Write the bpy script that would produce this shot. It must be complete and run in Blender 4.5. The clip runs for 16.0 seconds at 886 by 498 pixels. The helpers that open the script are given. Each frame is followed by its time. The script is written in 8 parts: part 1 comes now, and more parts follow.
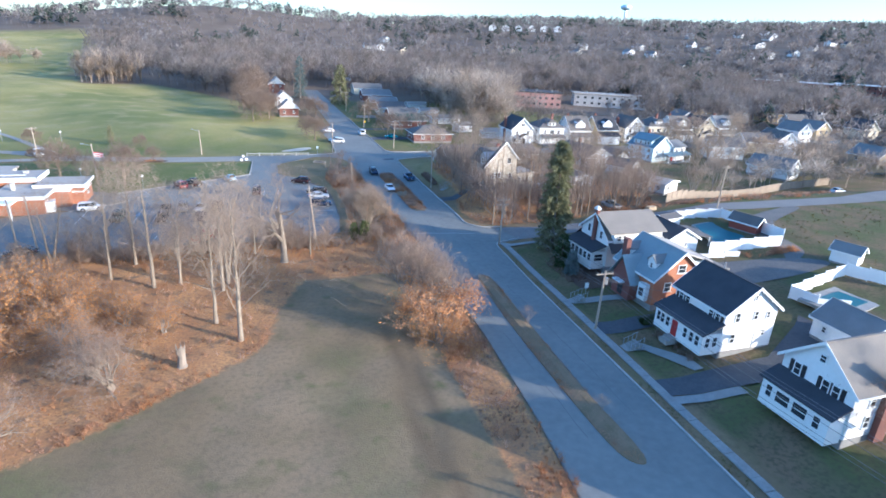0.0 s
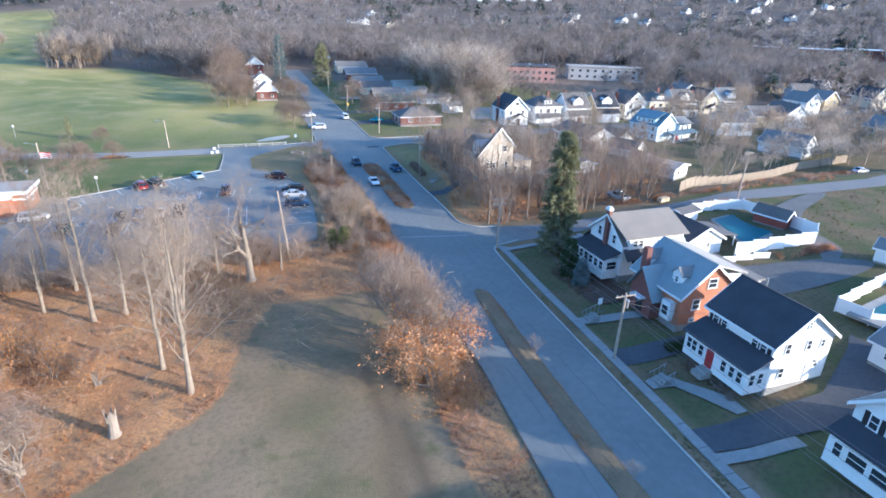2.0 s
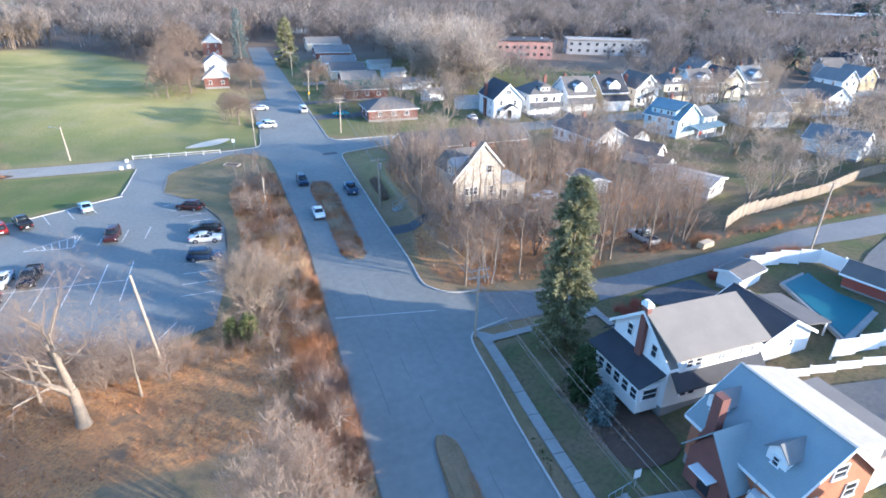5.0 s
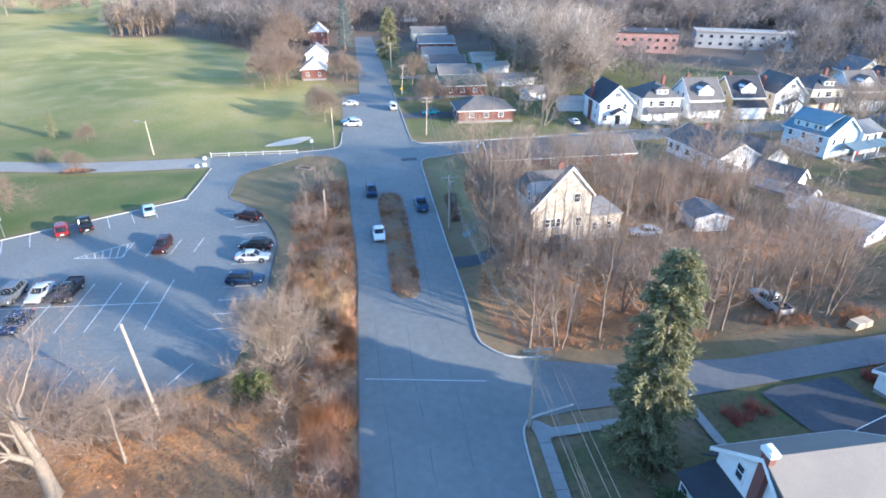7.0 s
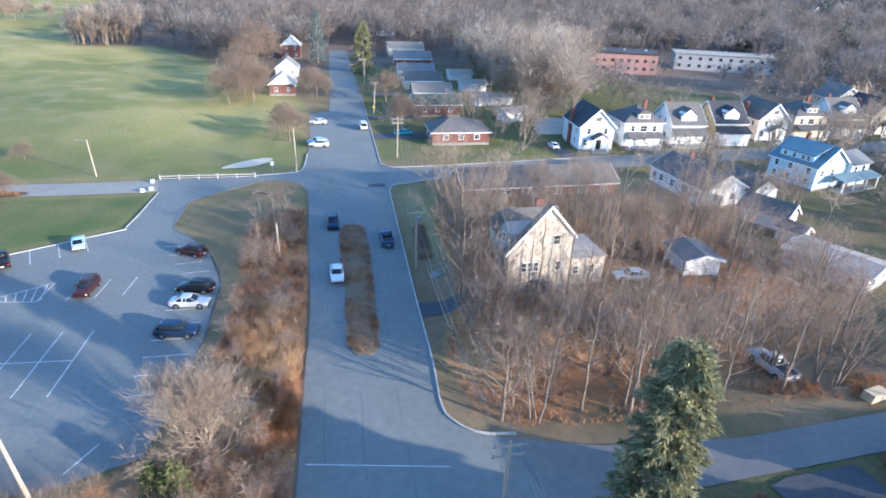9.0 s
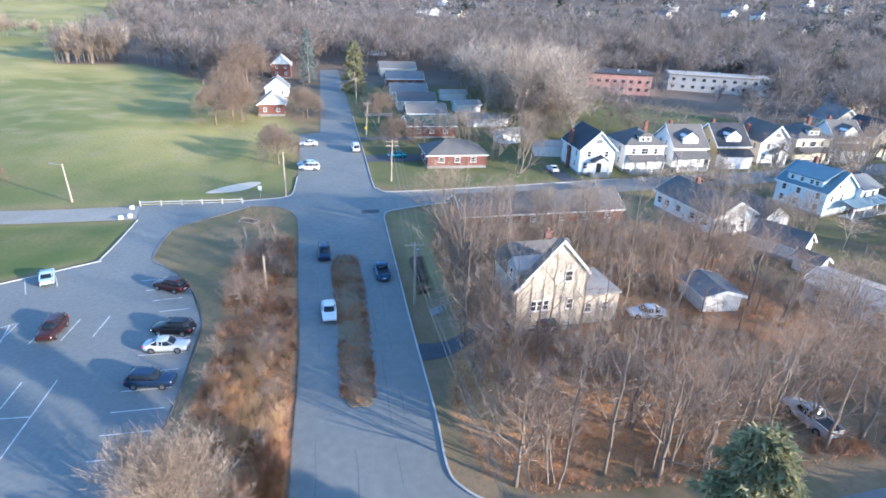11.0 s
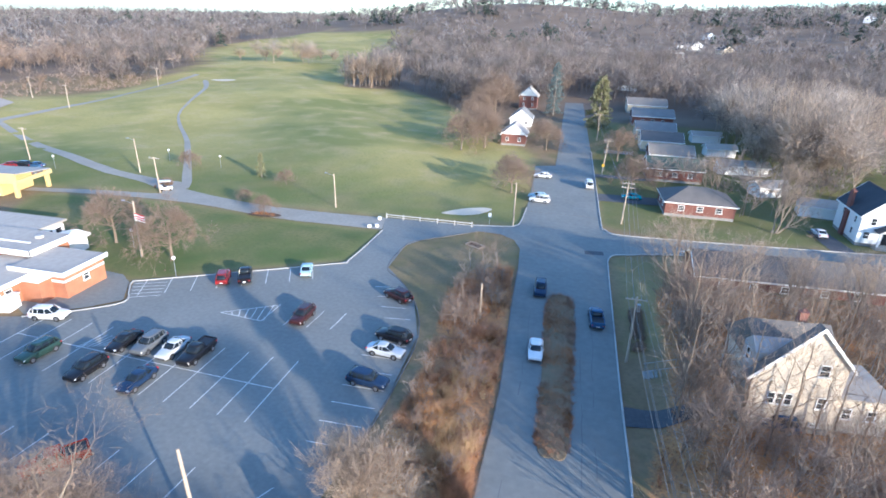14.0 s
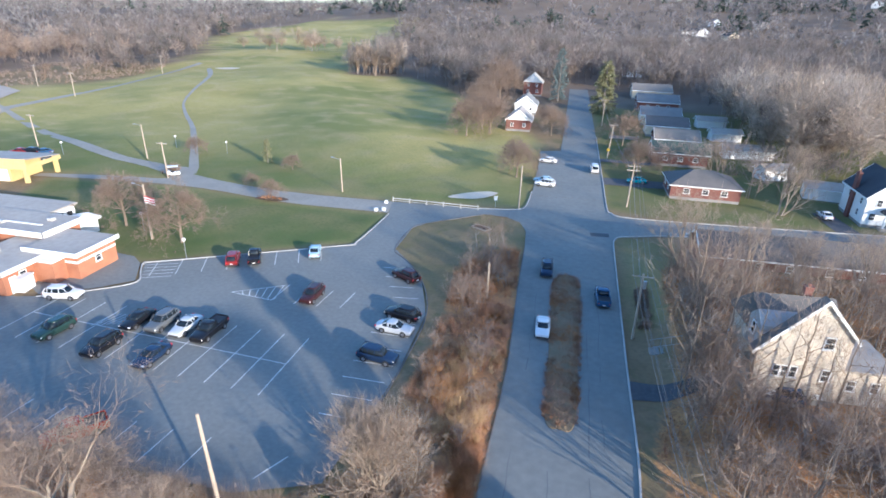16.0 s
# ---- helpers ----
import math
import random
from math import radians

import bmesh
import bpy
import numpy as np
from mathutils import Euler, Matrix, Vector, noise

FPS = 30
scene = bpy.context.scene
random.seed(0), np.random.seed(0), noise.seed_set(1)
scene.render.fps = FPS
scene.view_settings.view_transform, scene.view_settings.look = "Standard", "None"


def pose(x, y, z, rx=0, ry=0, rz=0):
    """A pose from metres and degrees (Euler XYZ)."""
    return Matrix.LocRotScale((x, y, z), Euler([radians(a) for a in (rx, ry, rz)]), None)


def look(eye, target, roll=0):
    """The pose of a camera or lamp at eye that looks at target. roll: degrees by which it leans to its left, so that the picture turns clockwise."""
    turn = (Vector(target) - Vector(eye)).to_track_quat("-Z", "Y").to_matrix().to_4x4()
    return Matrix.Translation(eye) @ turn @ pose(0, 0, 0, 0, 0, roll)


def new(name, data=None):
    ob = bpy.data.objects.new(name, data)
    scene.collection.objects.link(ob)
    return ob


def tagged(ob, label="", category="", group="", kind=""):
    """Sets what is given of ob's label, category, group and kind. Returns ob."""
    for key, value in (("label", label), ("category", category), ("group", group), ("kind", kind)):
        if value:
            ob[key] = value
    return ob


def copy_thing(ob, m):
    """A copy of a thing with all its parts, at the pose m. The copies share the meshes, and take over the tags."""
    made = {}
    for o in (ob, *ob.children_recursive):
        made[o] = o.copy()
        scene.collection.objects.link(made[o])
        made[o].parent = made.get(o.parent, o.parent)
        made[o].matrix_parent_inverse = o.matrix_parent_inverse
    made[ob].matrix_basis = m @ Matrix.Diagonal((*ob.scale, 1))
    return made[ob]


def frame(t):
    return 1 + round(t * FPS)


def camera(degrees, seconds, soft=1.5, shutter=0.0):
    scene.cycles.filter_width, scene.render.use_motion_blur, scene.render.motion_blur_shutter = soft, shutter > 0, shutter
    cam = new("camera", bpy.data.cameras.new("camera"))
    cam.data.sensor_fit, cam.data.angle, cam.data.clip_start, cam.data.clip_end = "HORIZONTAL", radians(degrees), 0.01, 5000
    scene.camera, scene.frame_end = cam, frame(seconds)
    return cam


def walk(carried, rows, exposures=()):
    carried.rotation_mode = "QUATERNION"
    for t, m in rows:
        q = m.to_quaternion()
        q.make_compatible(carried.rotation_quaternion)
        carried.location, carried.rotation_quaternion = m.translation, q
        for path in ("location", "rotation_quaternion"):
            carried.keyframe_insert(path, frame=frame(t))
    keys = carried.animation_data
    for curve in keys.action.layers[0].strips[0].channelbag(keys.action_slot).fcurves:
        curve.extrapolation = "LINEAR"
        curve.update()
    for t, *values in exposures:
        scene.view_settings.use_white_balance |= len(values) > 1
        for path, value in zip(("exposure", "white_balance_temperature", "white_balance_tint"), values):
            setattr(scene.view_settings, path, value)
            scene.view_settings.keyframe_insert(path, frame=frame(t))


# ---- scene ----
import itertools

cam = camera(76.3, 16.0, soft=1.7)
PATH = [
    (0, (-29.799, -81.183, 31.704), (-29.172, -79.414, 31.013), 3.2),
    (0.5, (-29.24, -79.362, 31.762), (-28.616, -77.598, 31.057), 2.9),
    (1, (-28.262, -76.656, 31.92), (-27.636, -74.902, 31.189), 2.4),
    (1.5, (-27.036, -73.523, 32.147), (-26.408, -71.787, 31.377), 2.0),
    (2, (-25.561, -70.138, 32.27), (-24.921, -68.407, 31.499), 1.9),
    (2.5, (-23.688, -66.196, 32.142), (-23.039, -64.465, 31.38), 1.8),
    (3, (-21.427, -61.615, 31.933), (-20.765, -59.89, 31.169), 2.0),
    (3.2, (-20.568, -59.905, 31.85), (-19.905, -58.179, 31.087), 1.9),
    (5.3, (-9.882, -41.643, 33.692), (-9.26, -39.957, 32.812), 0.8),
    (5.5, (-8.925, -40.387, 33.947), (-8.361, -38.684, 33.062), 0.6),
    (6, (-6.772, -37.438, 34.236), (-6.406, -35.684, 33.347), 0.2),
    (6.5, (-4.776, -34.639, 34.041), (-4.523, -32.877, 33.129), 0.1),
    (7, (-3.415, -32.398, 33.851), (-3.129, -30.639, 32.942), 0.5),
    (7.5, (-2.088, -30.179, 33.816), (-1.763, -28.409, 32.942), 1.0),
    (8, (-0.893, -28.311, 33.994), (-0.585, -26.542, 33.113), 1.2),
    (8.5, (-0.302, -26.409, 33.905), (0.016, -24.641, 33.027), 1.9),
    (9, (-0.531, -24.295, 33.754), (-0.168, -22.53, 32.886), 2.1),
    (9.2, (-0.627, -23.503, 33.861), (-0.223, -21.744, 32.999), 2.0),
    (11.5, (-0.747, -18.176, 33.288), (-0.36, -16.38, 32.498), 2.8),
    (12, (-0.731, -17.821, 33.605), (-0.506, -15.989, 32.833), 2.6),
    (12.5, (-0.689, -17.693, 33.849), (-0.644, -15.844, 33.088), 2.4),
    (13, (-0.714, -17.683, 34.12), (-0.826, -15.835, 33.364), 2.3),
    (13.5, (-0.83, -17.594, 34.155), (-1.108, -15.767, 33.39), 2.2),
    (14, (-0.899, -17.632, 34.3), (-1.26, -15.813, 33.551), 2.3),
    (14.5, (-0.844, -17.793, 34.368), (-1.231, -15.976, 33.627), 2.4),
    (15, (-0.847, -17.945, 34.219), (-1.247, -16.134, 33.472), 2.4),
    (15.5, (-0.979, -18.369, 33.915), (-1.376, -16.567, 33.145), 2.1),
    (16, (-1.124, -18.835, 33.347), (-1.493, -17.032, 32.566), 2.0),
]
EXPOSURES = [(0, 1.49, 4670, 8), (2, 1.58, 4650, 8), (5, 1.86, 4800, 8), (7.5, 1.84, 4800, 8), (9, 1.66, 4770, 8), (11.5, 1.76, 4790, 8), (12.5, 1.74, 4810, 8), (14.5, 1.52, 4850, 8), (16, 1.41, 4850, 8)]
walk(cam, [(t, look(eye, target, roll)) for t, eye, target, roll in PATH], EXPOSURES)

# ---- light ----
SUN_TO = Vector((0.77, -0.64, 0.0)).normalized()
SUN_ELEV = radians(13.0)
sun_data = bpy.data.lights.new("sun", "SUN")
sun_data.energy, sun_data.angle, sun_data.color = 4.0, radians(0.6), (1.0, 0.73, 0.46)
sun = new("sun", sun_data)
sun_dir = Vector((SUN_TO.x * math.cos(SUN_ELEV), SUN_TO.y * math.cos(SUN_ELEV), math.sin(SUN_ELEV)))
sun.matrix_world = look((60, -60, 80), Vector((60, -60, 80)) - sun_dir)
world = bpy.data.worlds.new("world")
scene.world = world
world.use_nodes = True
wn = world.node_tree
wn.nodes.clear()
sky = wn.nodes.new("ShaderNodeTexSky")
sky.sky_type, sky.sun_disc = "NISHITA", False
sky.sun_elevation, sky.sun_rotation = SUN_ELEV, math.atan2(SUN_TO.x, SUN_TO.y)
sky.air_density, sky.dust_density, sky.ozone_density = 1.0, 1.0, 2.0
back = wn.nodes.new("ShaderNodeBackground")
back.inputs["Strength"].default_value = 0.15
wout = wn.nodes.new("ShaderNodeOutputWorld")
wn.links.new(sky.outputs[0], back.inputs[0])
wn.links.new(back.outputs[0], wout.inputs[0])


# ---- materials ----
def mat(name, a, b=None, scale=1.0, rough=0.85, metal=0.0, bump=0.0, fine=None, per=0.0, spec=None):
    """Two colours mixed by noise at two scales; per: how far each object varies in value."""
    m = bpy.data.materials.new(name)
    m.use_nodes = True
    t = m.node_tree
    bs = t.nodes["Principled BSDF"]
    bs.inputs["Roughness"].default_value, bs.inputs["Metallic"].default_value = rough, metal
    if spec is not None:
        bs.inputs["Specular IOR Level"].default_value = spec
    b = b or tuple(c * 0.75 for c in a)
    geo = t.nodes.new("ShaderNodeNewGeometry")
    n1 = t.nodes.new("ShaderNodeTexNoise")
    n1.inputs["Scale"].default_value, n1.inputs["Detail"].default_value = scale, 5
    n2 = t.nodes.new("ShaderNodeTexNoise")
    n2.inputs["Scale"].default_value, n2.inputs["Detail"].default_value = fine or scale * 9, 3
    for n in (n1, n2):
        t.links.new(geo.outputs["Position"], n.inputs["Vector"])
    mix = t.nodes.new("ShaderNodeMath")
    mix.operation = "MULTIPLY_ADD"
    mix.inputs[1].default_value = 0.55
    t.links.new(n2.outputs["Fac"], mix.inputs[0])
    half = t.nodes.new("ShaderNodeMath")
    half.operation = "MULTIPLY"
    half.inputs[1].default_value = 0.6
    t.links.new(n1.outputs["Fac"], half.inputs[0])
    t.links.new(half.outputs[0], mix.inputs[2])
    ramp = t.nodes.new("ShaderNodeMapRange")
    ramp.inputs["From Min"].default_value, ramp.inputs["From Max"].default_value = 0.38, 0.78
    t.links.new(mix.outputs[0], ramp.inputs["Value"])
    col = t.nodes.new("ShaderNodeMix")
    col.data_type = "RGBA"
    col.inputs[6].default_value, col.inputs[7].default_value = (*a, 1), (*b, 1)
    t.links.new(ramp.outputs[0], col.inputs[0])
    out = col.outputs[2]
    if per:
        inf = t.nodes.new("ShaderNodeObjectInfo")
        hsv = t.nodes.new("ShaderNodeHueSaturation")
        mr = t.nodes.new("ShaderNodeMapRange")
        mr.inputs["To Min"].default_value, mr.inputs["To Max"].default_value = 1 - per, 1 + per
        t.links.new(inf.outputs["Random"], mr.inputs["Value"])
        t.links.new(mr.outputs[0], hsv.inputs["Value"])
        t.links.new(out, hsv.inputs["Color"])
        out = hsv.outputs[0]
    t.links.new(out, bs.inputs["Base Color"])
    if bump:
        bp = t.nodes.new("ShaderNodeBump")
        bp.inputs["Strength"].default_value, bp.inputs["Distance"].default_value = 0.6, bump
        t.links.new(mix.outputs[0], bp.inputs["Height"])
        t.links.new(bp.outputs[0], bs.inputs["Normal"])
    return m


def island_mat(name, a, b, rough=0.9, trans=0.0, patch=0.0):
    """Leaves, twigs and stems: each loose piece takes its own shade between two colours."""
    m = bpy.data.materials.new(name)
    m.use_nodes = True
    t = m.node_tree
    bs = t.nodes["Principled BSDF"]
    bs.inputs["Roughness"].default_value = rough
    bs.inputs["Specular IOR Level"].default_value = 0.15
    geo = t.nodes.new("ShaderNodeNewGeometry")
    col = t.nodes.new("ShaderNodeMix")
    col.data_type = "RGBA"
    col.inputs[6].default_value, col.inputs[7].default_value = (*a, 1), (*b, 1)
    t.links.new(geo.outputs["Random Per Island"], col.inputs[0])
    tint = col.outputs[2]
    if patch:
        # neighbouring crowns differ in tone
        hs = t.nodes.new("ShaderNodeHueSaturation")
        for scale, lo, hi, slot in ((patch, 0.6, 1.4, "Value"), (patch * 0.35, 0.75, 1.35, "Saturation")):
            nt = t.nodes.new("ShaderNodeTexNoise")
            nt.inputs["Scale"].default_value, nt.inputs["Detail"].default_value = scale, 2
            t.links.new(geo.outputs["Position"], nt.inputs["Vector"])
            mr = t.nodes.new("ShaderNodeMapRange")
            mr.inputs["From Min"].default_value, mr.inputs["From Max"].default_value = 0.32, 0.68
            mr.inputs["To Min"].default_value, mr.inputs["To Max"].default_value = lo, hi
            t.links.new(nt.outputs["Fac"], mr.inputs["Value"])
            t.links.new(mr.outputs[0], hs.inputs[slot])
        t.links.new(tint, hs.inputs["Color"])
        tint = hs.outputs[0]
    t.links.new(tint, bs.inputs["Base Color"])
    if trans:
        tr = t.nodes.new("ShaderNodeBsdfTranslucent")
        mx = t.nodes.new("ShaderNodeMixShader")
        mx.inputs[0].default_value = trans
        t.links.new(tint, tr.inputs["Color"])
        t.links.new(bs.outputs[0], mx.inputs[1])
        t.links.new(tr.outputs[0], mx.inputs[2])
        t.links.new(mx.outputs[0], t.nodes["Material Output"].inputs["Surface"])
    return m


M_ASPHALT = mat("asphalt", (0.158, 0.164, 0.155), (0.218, 0.224, 0.206), 0.12, 0.85, 0, 0.004, 1.2)
M_LOT = mat("lot_asphalt", (0.15, 0.157, 0.15), (0.218, 0.224, 0.21), 0.1, 0.85, 0, 0.003, 2.0)
M_DRIVE = mat("driveway_asphalt", (0.06, 0.063, 0.07), (0.1, 0.1, 0.105), 0.3, 0.9, 0, 0.01)
M_OLDROAD = mat("worn_side_street", (0.15, 0.148, 0.145), (0.215, 0.205, 0.19), 0.25, 0.9, 0, 0.01)
M_YARD = mat("worn_yard_asphalt", (0.1, 0.1, 0.1), (0.17, 0.155, 0.135), 0.3, 0.9, 0, 0.01)
M_PATH = mat("cart_path", (0.23, 0.215, 0.185), (0.32, 0.3, 0.255), 0.2, 0.9)
M_CONCRETE = mat("concrete", (0.33, 0.32, 0.295), (0.23, 0.225, 0.21), 0.6, 0.9, 0, 0.005)
M_KERB = mat("kerb_concrete", (0.5, 0.48, 0.44), (0.33, 0.32, 0.3), 0.8, 0.9, 0, 0.01)
M_PAINT = mat("road_paint", (0.75, 0.75, 0.72), (0.3, 0.3, 0.3), 1.2, 0.7, 0, 0, 6)
M_SIDING = mat("white_siding", (0.8, 0.8, 0.78), (0.72, 0.72, 0.7), 0.4, 0.6, 0, 0)
M_TRIM = mat("white_trim", (0.82, 0.82, 0.8), (0.74, 0.74, 0.72), 1.0, 0.5)
M_CREAM = mat("cream_siding", (0.66, 0.57, 0.4), (0.54, 0.47, 0.34), 0.4, 0.7)
M_GREYSIDE = mat("grey_siding", (0.4, 0.4, 0.4), (0.3, 0.3, 0.3), 0.4, 0.7)
M_BLUESIDE = mat("pale_blue_siding", (0.62, 0.75, 0.8), (0.55, 0.68, 0.73), 0.4, 0.7)
M_TANSIDE = mat("tan_siding", (0.55, 0.42, 0.22), (0.45, 0.34, 0.2), 0.4, 0.7)
M_ROOF_DARK = mat("dark_shingle", (0.035, 0.037, 0.045), (0.06, 0.06, 0.068), 0.5, 0.9, 0, 0.01, 12)
M_ROOF_TAN = mat("tan_shingle", (0.245, 0.215, 0.18), (0.19, 0.168, 0.143), 0.5, 0.9, 0, 0.01, 12)
M_ROOF_GREY = mat("grey_shingle", (0.215, 0.215, 0.21), (0.155, 0.155, 0.152), 0.5, 0.9, 0, 0.01, 12)
M_ROOF_TEAL = mat("blue_grey_shingle", (0.28, 0.32, 0.33), (0.22, 0.255, 0.265), 0.5, 0.9, 0, 0.01, 12)
M_ROOF_MID = mat("brown_shingle", (0.15, 0.135, 0.125), (0.1, 0.095, 0.09), 0.5, 0.9, 0, 0.01, 12)
M_ROOF_GREEN = mat("green_shingle", (0.07, 0.1, 0.08), (0.05, 0.075, 0.06), 0.5, 0.9, 0, 0.01, 12)
M_FLATROOF = mat("flat_roof_membrane", (0.43, 0.39, 0.335), (0.32, 0.29, 0.255), 0.15, 0.9)
M_BRICK = mat("orange_brick", (0.42, 0.19, 0.1), (0.3, 0.125, 0.07), 0.8, 0.9, 0, 0.01, 14)
M_PINKBRICK = mat("pink_brick", (0.42, 0.24, 0.21), (0.32, 0.18, 0.16), 0.8, 0.9, 0, 0.01, 14)
M_BARN = mat("yellow_metal", (0.62, 0.47, 0.2), (0.52, 0.39, 0.16), 0.4, 0.6)
M_DARKBRICK = mat("red_brick", (0.2, 0.085, 0.065), (0.135, 0.06, 0.048), 0.8, 0.9, 0, 0.01, 14)
M_STONE = mat("foundation_stone", (0.3, 0.29, 0.28), (0.2, 0.2, 0.19), 1.0, 0.9, 0, 0.02)
M_STUCCO = mat("weathered_plaster", (0.67, 0.6, 0.49), (0.45, 0.39, 0.31), 0.7, 0.9, 0, 0.01, 3)
M_GLASS = mat("window_glass", (0.03, 0.035, 0.045), (0.05, 0.055, 0.06), 2, 0.08)
M_SHUTTER = mat("black_shutter", (0.02, 0.02, 0.025), None, 2, 0.6)
M_DOOR_RED = mat("red_door", (0.35, 0.03, 0.03), None, 2, 0.5)
M_WOODPOLE = mat("pole_wood", (0.42, 0.345, 0.265), (0.31, 0.255, 0.2), 3, 0.9, 0, 0.01)
M_METAL = mat("grey_metal", (0.45, 0.46, 0.47), (0.36, 0.37, 0.38), 3, 0.45, 0.8)
M_WIRE = mat("black_cable", (0.2, 0.19, 0.18), None, 3, 0.6)
M_FENCE = mat("white_vinyl", (0.82, 0.82, 0.8), (0.76, 0.76, 0.74), 1, 0.5)
M_WOODFENCE = mat("weathered_boards", (0.3, 0.24, 0.175), (0.2, 0.165, 0.125), 1, 0.9)
M_POOL = mat("pool_cover", (0.02, 0.13, 0.155), (0.016, 0.1, 0.125), 0.5, 0.5)
M_REDWOOD = mat("red_boards", (0.3, 0.08, 0.05), (0.22, 0.06, 0.04), 1, 0.8)
M_BARK = mat("grey_bark", (0.3, 0.26, 0.22), (0.2, 0.17, 0.145), 1.5, 0.95, 0, 0.02, 9, 0.2)
M_PALEBARK = mat("pale_bark", (0.3, 0.245, 0.185), (0.2, 0.165, 0.125), 1.5, 0.95, 0, 0.02, 9, 0.1)
M_TWIG = island_mat("twigs", (0.2, 0.15, 0.115), (0.34, 0.255, 0.19), trans=0.35)
M_TWIG_MID = island_mat("brown_twigs", (0.25, 0.19, 0.143), (0.4, 0.305, 0.235), trans=0.35)
M_TWIG_PALE = island_mat("pale_twigs", (0.28, 0.22, 0.165), (0.44, 0.345, 0.26), trans=0.35)
M_WOODS = island_mat("far_twigs", (0.2, 0.172, 0.152), (0.27, 0.232, 0.205), trans=0.4, patch=0.11)
M_WOODS_PALE = island_mat("far_pale_twigs", (0.32, 0.262, 0.208), (0.44, 0.365, 0.295), trans=0.4, patch=0.13)
M_BRUSH = island_mat("dry_brush", (0.27, 0.155, 0.1), (0.5, 0.31, 0.2), trans=0.3, patch=0.6)
# haze of distance put into the base colour: paler, greyer than far_twigs
M_WOODS_HAZED = island_mat("hazed_distant_twigs", (0.23, 0.205, 0.19), (0.29, 0.258, 0.238), trans=0.5, patch=0.06)
M_FARPINE = island_mat("distant_pine", (0.06, 0.08, 0.065), (0.11, 0.135, 0.105), trans=0.3)
M_WOODS_WEST = island_mat("west_twigs", (0.29, 0.23, 0.185), (0.37, 0.295, 0.238), trans=0.45, patch=0.05)
M_BRUSH_TAN = island_mat("tan_brush", (0.36, 0.24, 0.12), (0.58, 0.42, 0.24))
M_ORANGE = island_mat("orange_leaves", (0.34, 0.15, 0.05), (0.6, 0.31, 0.1))
M_RUST = island_mat("rust_leaves", (0.42, 0.18, 0.07), (0.66, 0.34, 0.14))
M_LEAFGROUND = island_mat("fallen_leaves", (0.2, 0.09, 0.04), (0.45, 0.23, 0.1))
M_SPRUCE = island_mat("spruce_needles", (0.15, 0.16, 0.085), (0.36, 0.33, 0.18), trans=0.3)
M_BLUESPRUCE = island_mat("blue_spruce_needles", (0.1, 0.13, 0.125), (0.2, 0.235, 0.225))
M_CEDAR = island_mat("cedar_needles", (0.06, 0.08, 0.03), (0.15, 0.155, 0.06))
M_YEW = island_mat("yew_needles", (0.03, 0.05, 0.02), (0.07, 0.09, 0.035))
M_GRASSBLADE = island_mat("grass_blades", (0.1, 0.11, 0.04), (0.25, 0.2, 0.1))
M_RUBBER = mat("tyre_rubber", (0.02, 0.02, 0.02), None, 3, 0.8)
M_RIM = mat("alloy", (0.5, 0.5, 0.52), None, 3, 0.35, 0.9)
M_CARGLASS = mat("car_glass", (0.015, 0.02, 0.025), None, 2, 0.05)
M_LAMPRED = mat("tail_lamp", (0.4, 0.02, 0.02), None, 3, 0.3)
M_LAMPCLEAR = mat("head_lamp", (0.7, 0.7, 0.7), None, 3, 0.15)
M_SAND = mat("bunker_sand", (0.6, 0.52, 0.4), (0.5, 0.43, 0.33), 1, 0.95)
M_YELLOW = mat("yellow_sign", (0.8, 0.5, 0.02), None, 3, 0.5)
M_MULCH = mat("mulch", (0.07, 0.045, 0.03), (0.12, 0.075, 0.05), 2, 0.95, 0, 0.03)


# ---- helpers of this scene ----
def sstep(a, b, v):
    v = np.clip((v - a) / (b - a), 0, 1)
    return v * v * (3 - 2 * v)


def rise(x, y):
    """The slope behind the houses, up to the east."""
    x, y = np.asarray(x, float), np.asarray(y, float)
    up = np.clip(0.1 * (x - 11.5), 0, 4.4)
    return up * (1 - sstep(6, 22, y)) * (1 - sstep(140, 220, x))


def on_slope(x, y):
    """Where a place of the flat plan lies once the plan is laid on the slope, and the scale there."""
    nx_, ny_, k = x, y, 1.0
    for _ in range(6):
        k = 1 - float(rise(nx_, ny_)) / 32.0
        nx_, ny_ = -25 + (x + 25) * k, -70 + (y + 70) * k
    return nx_, ny_, k


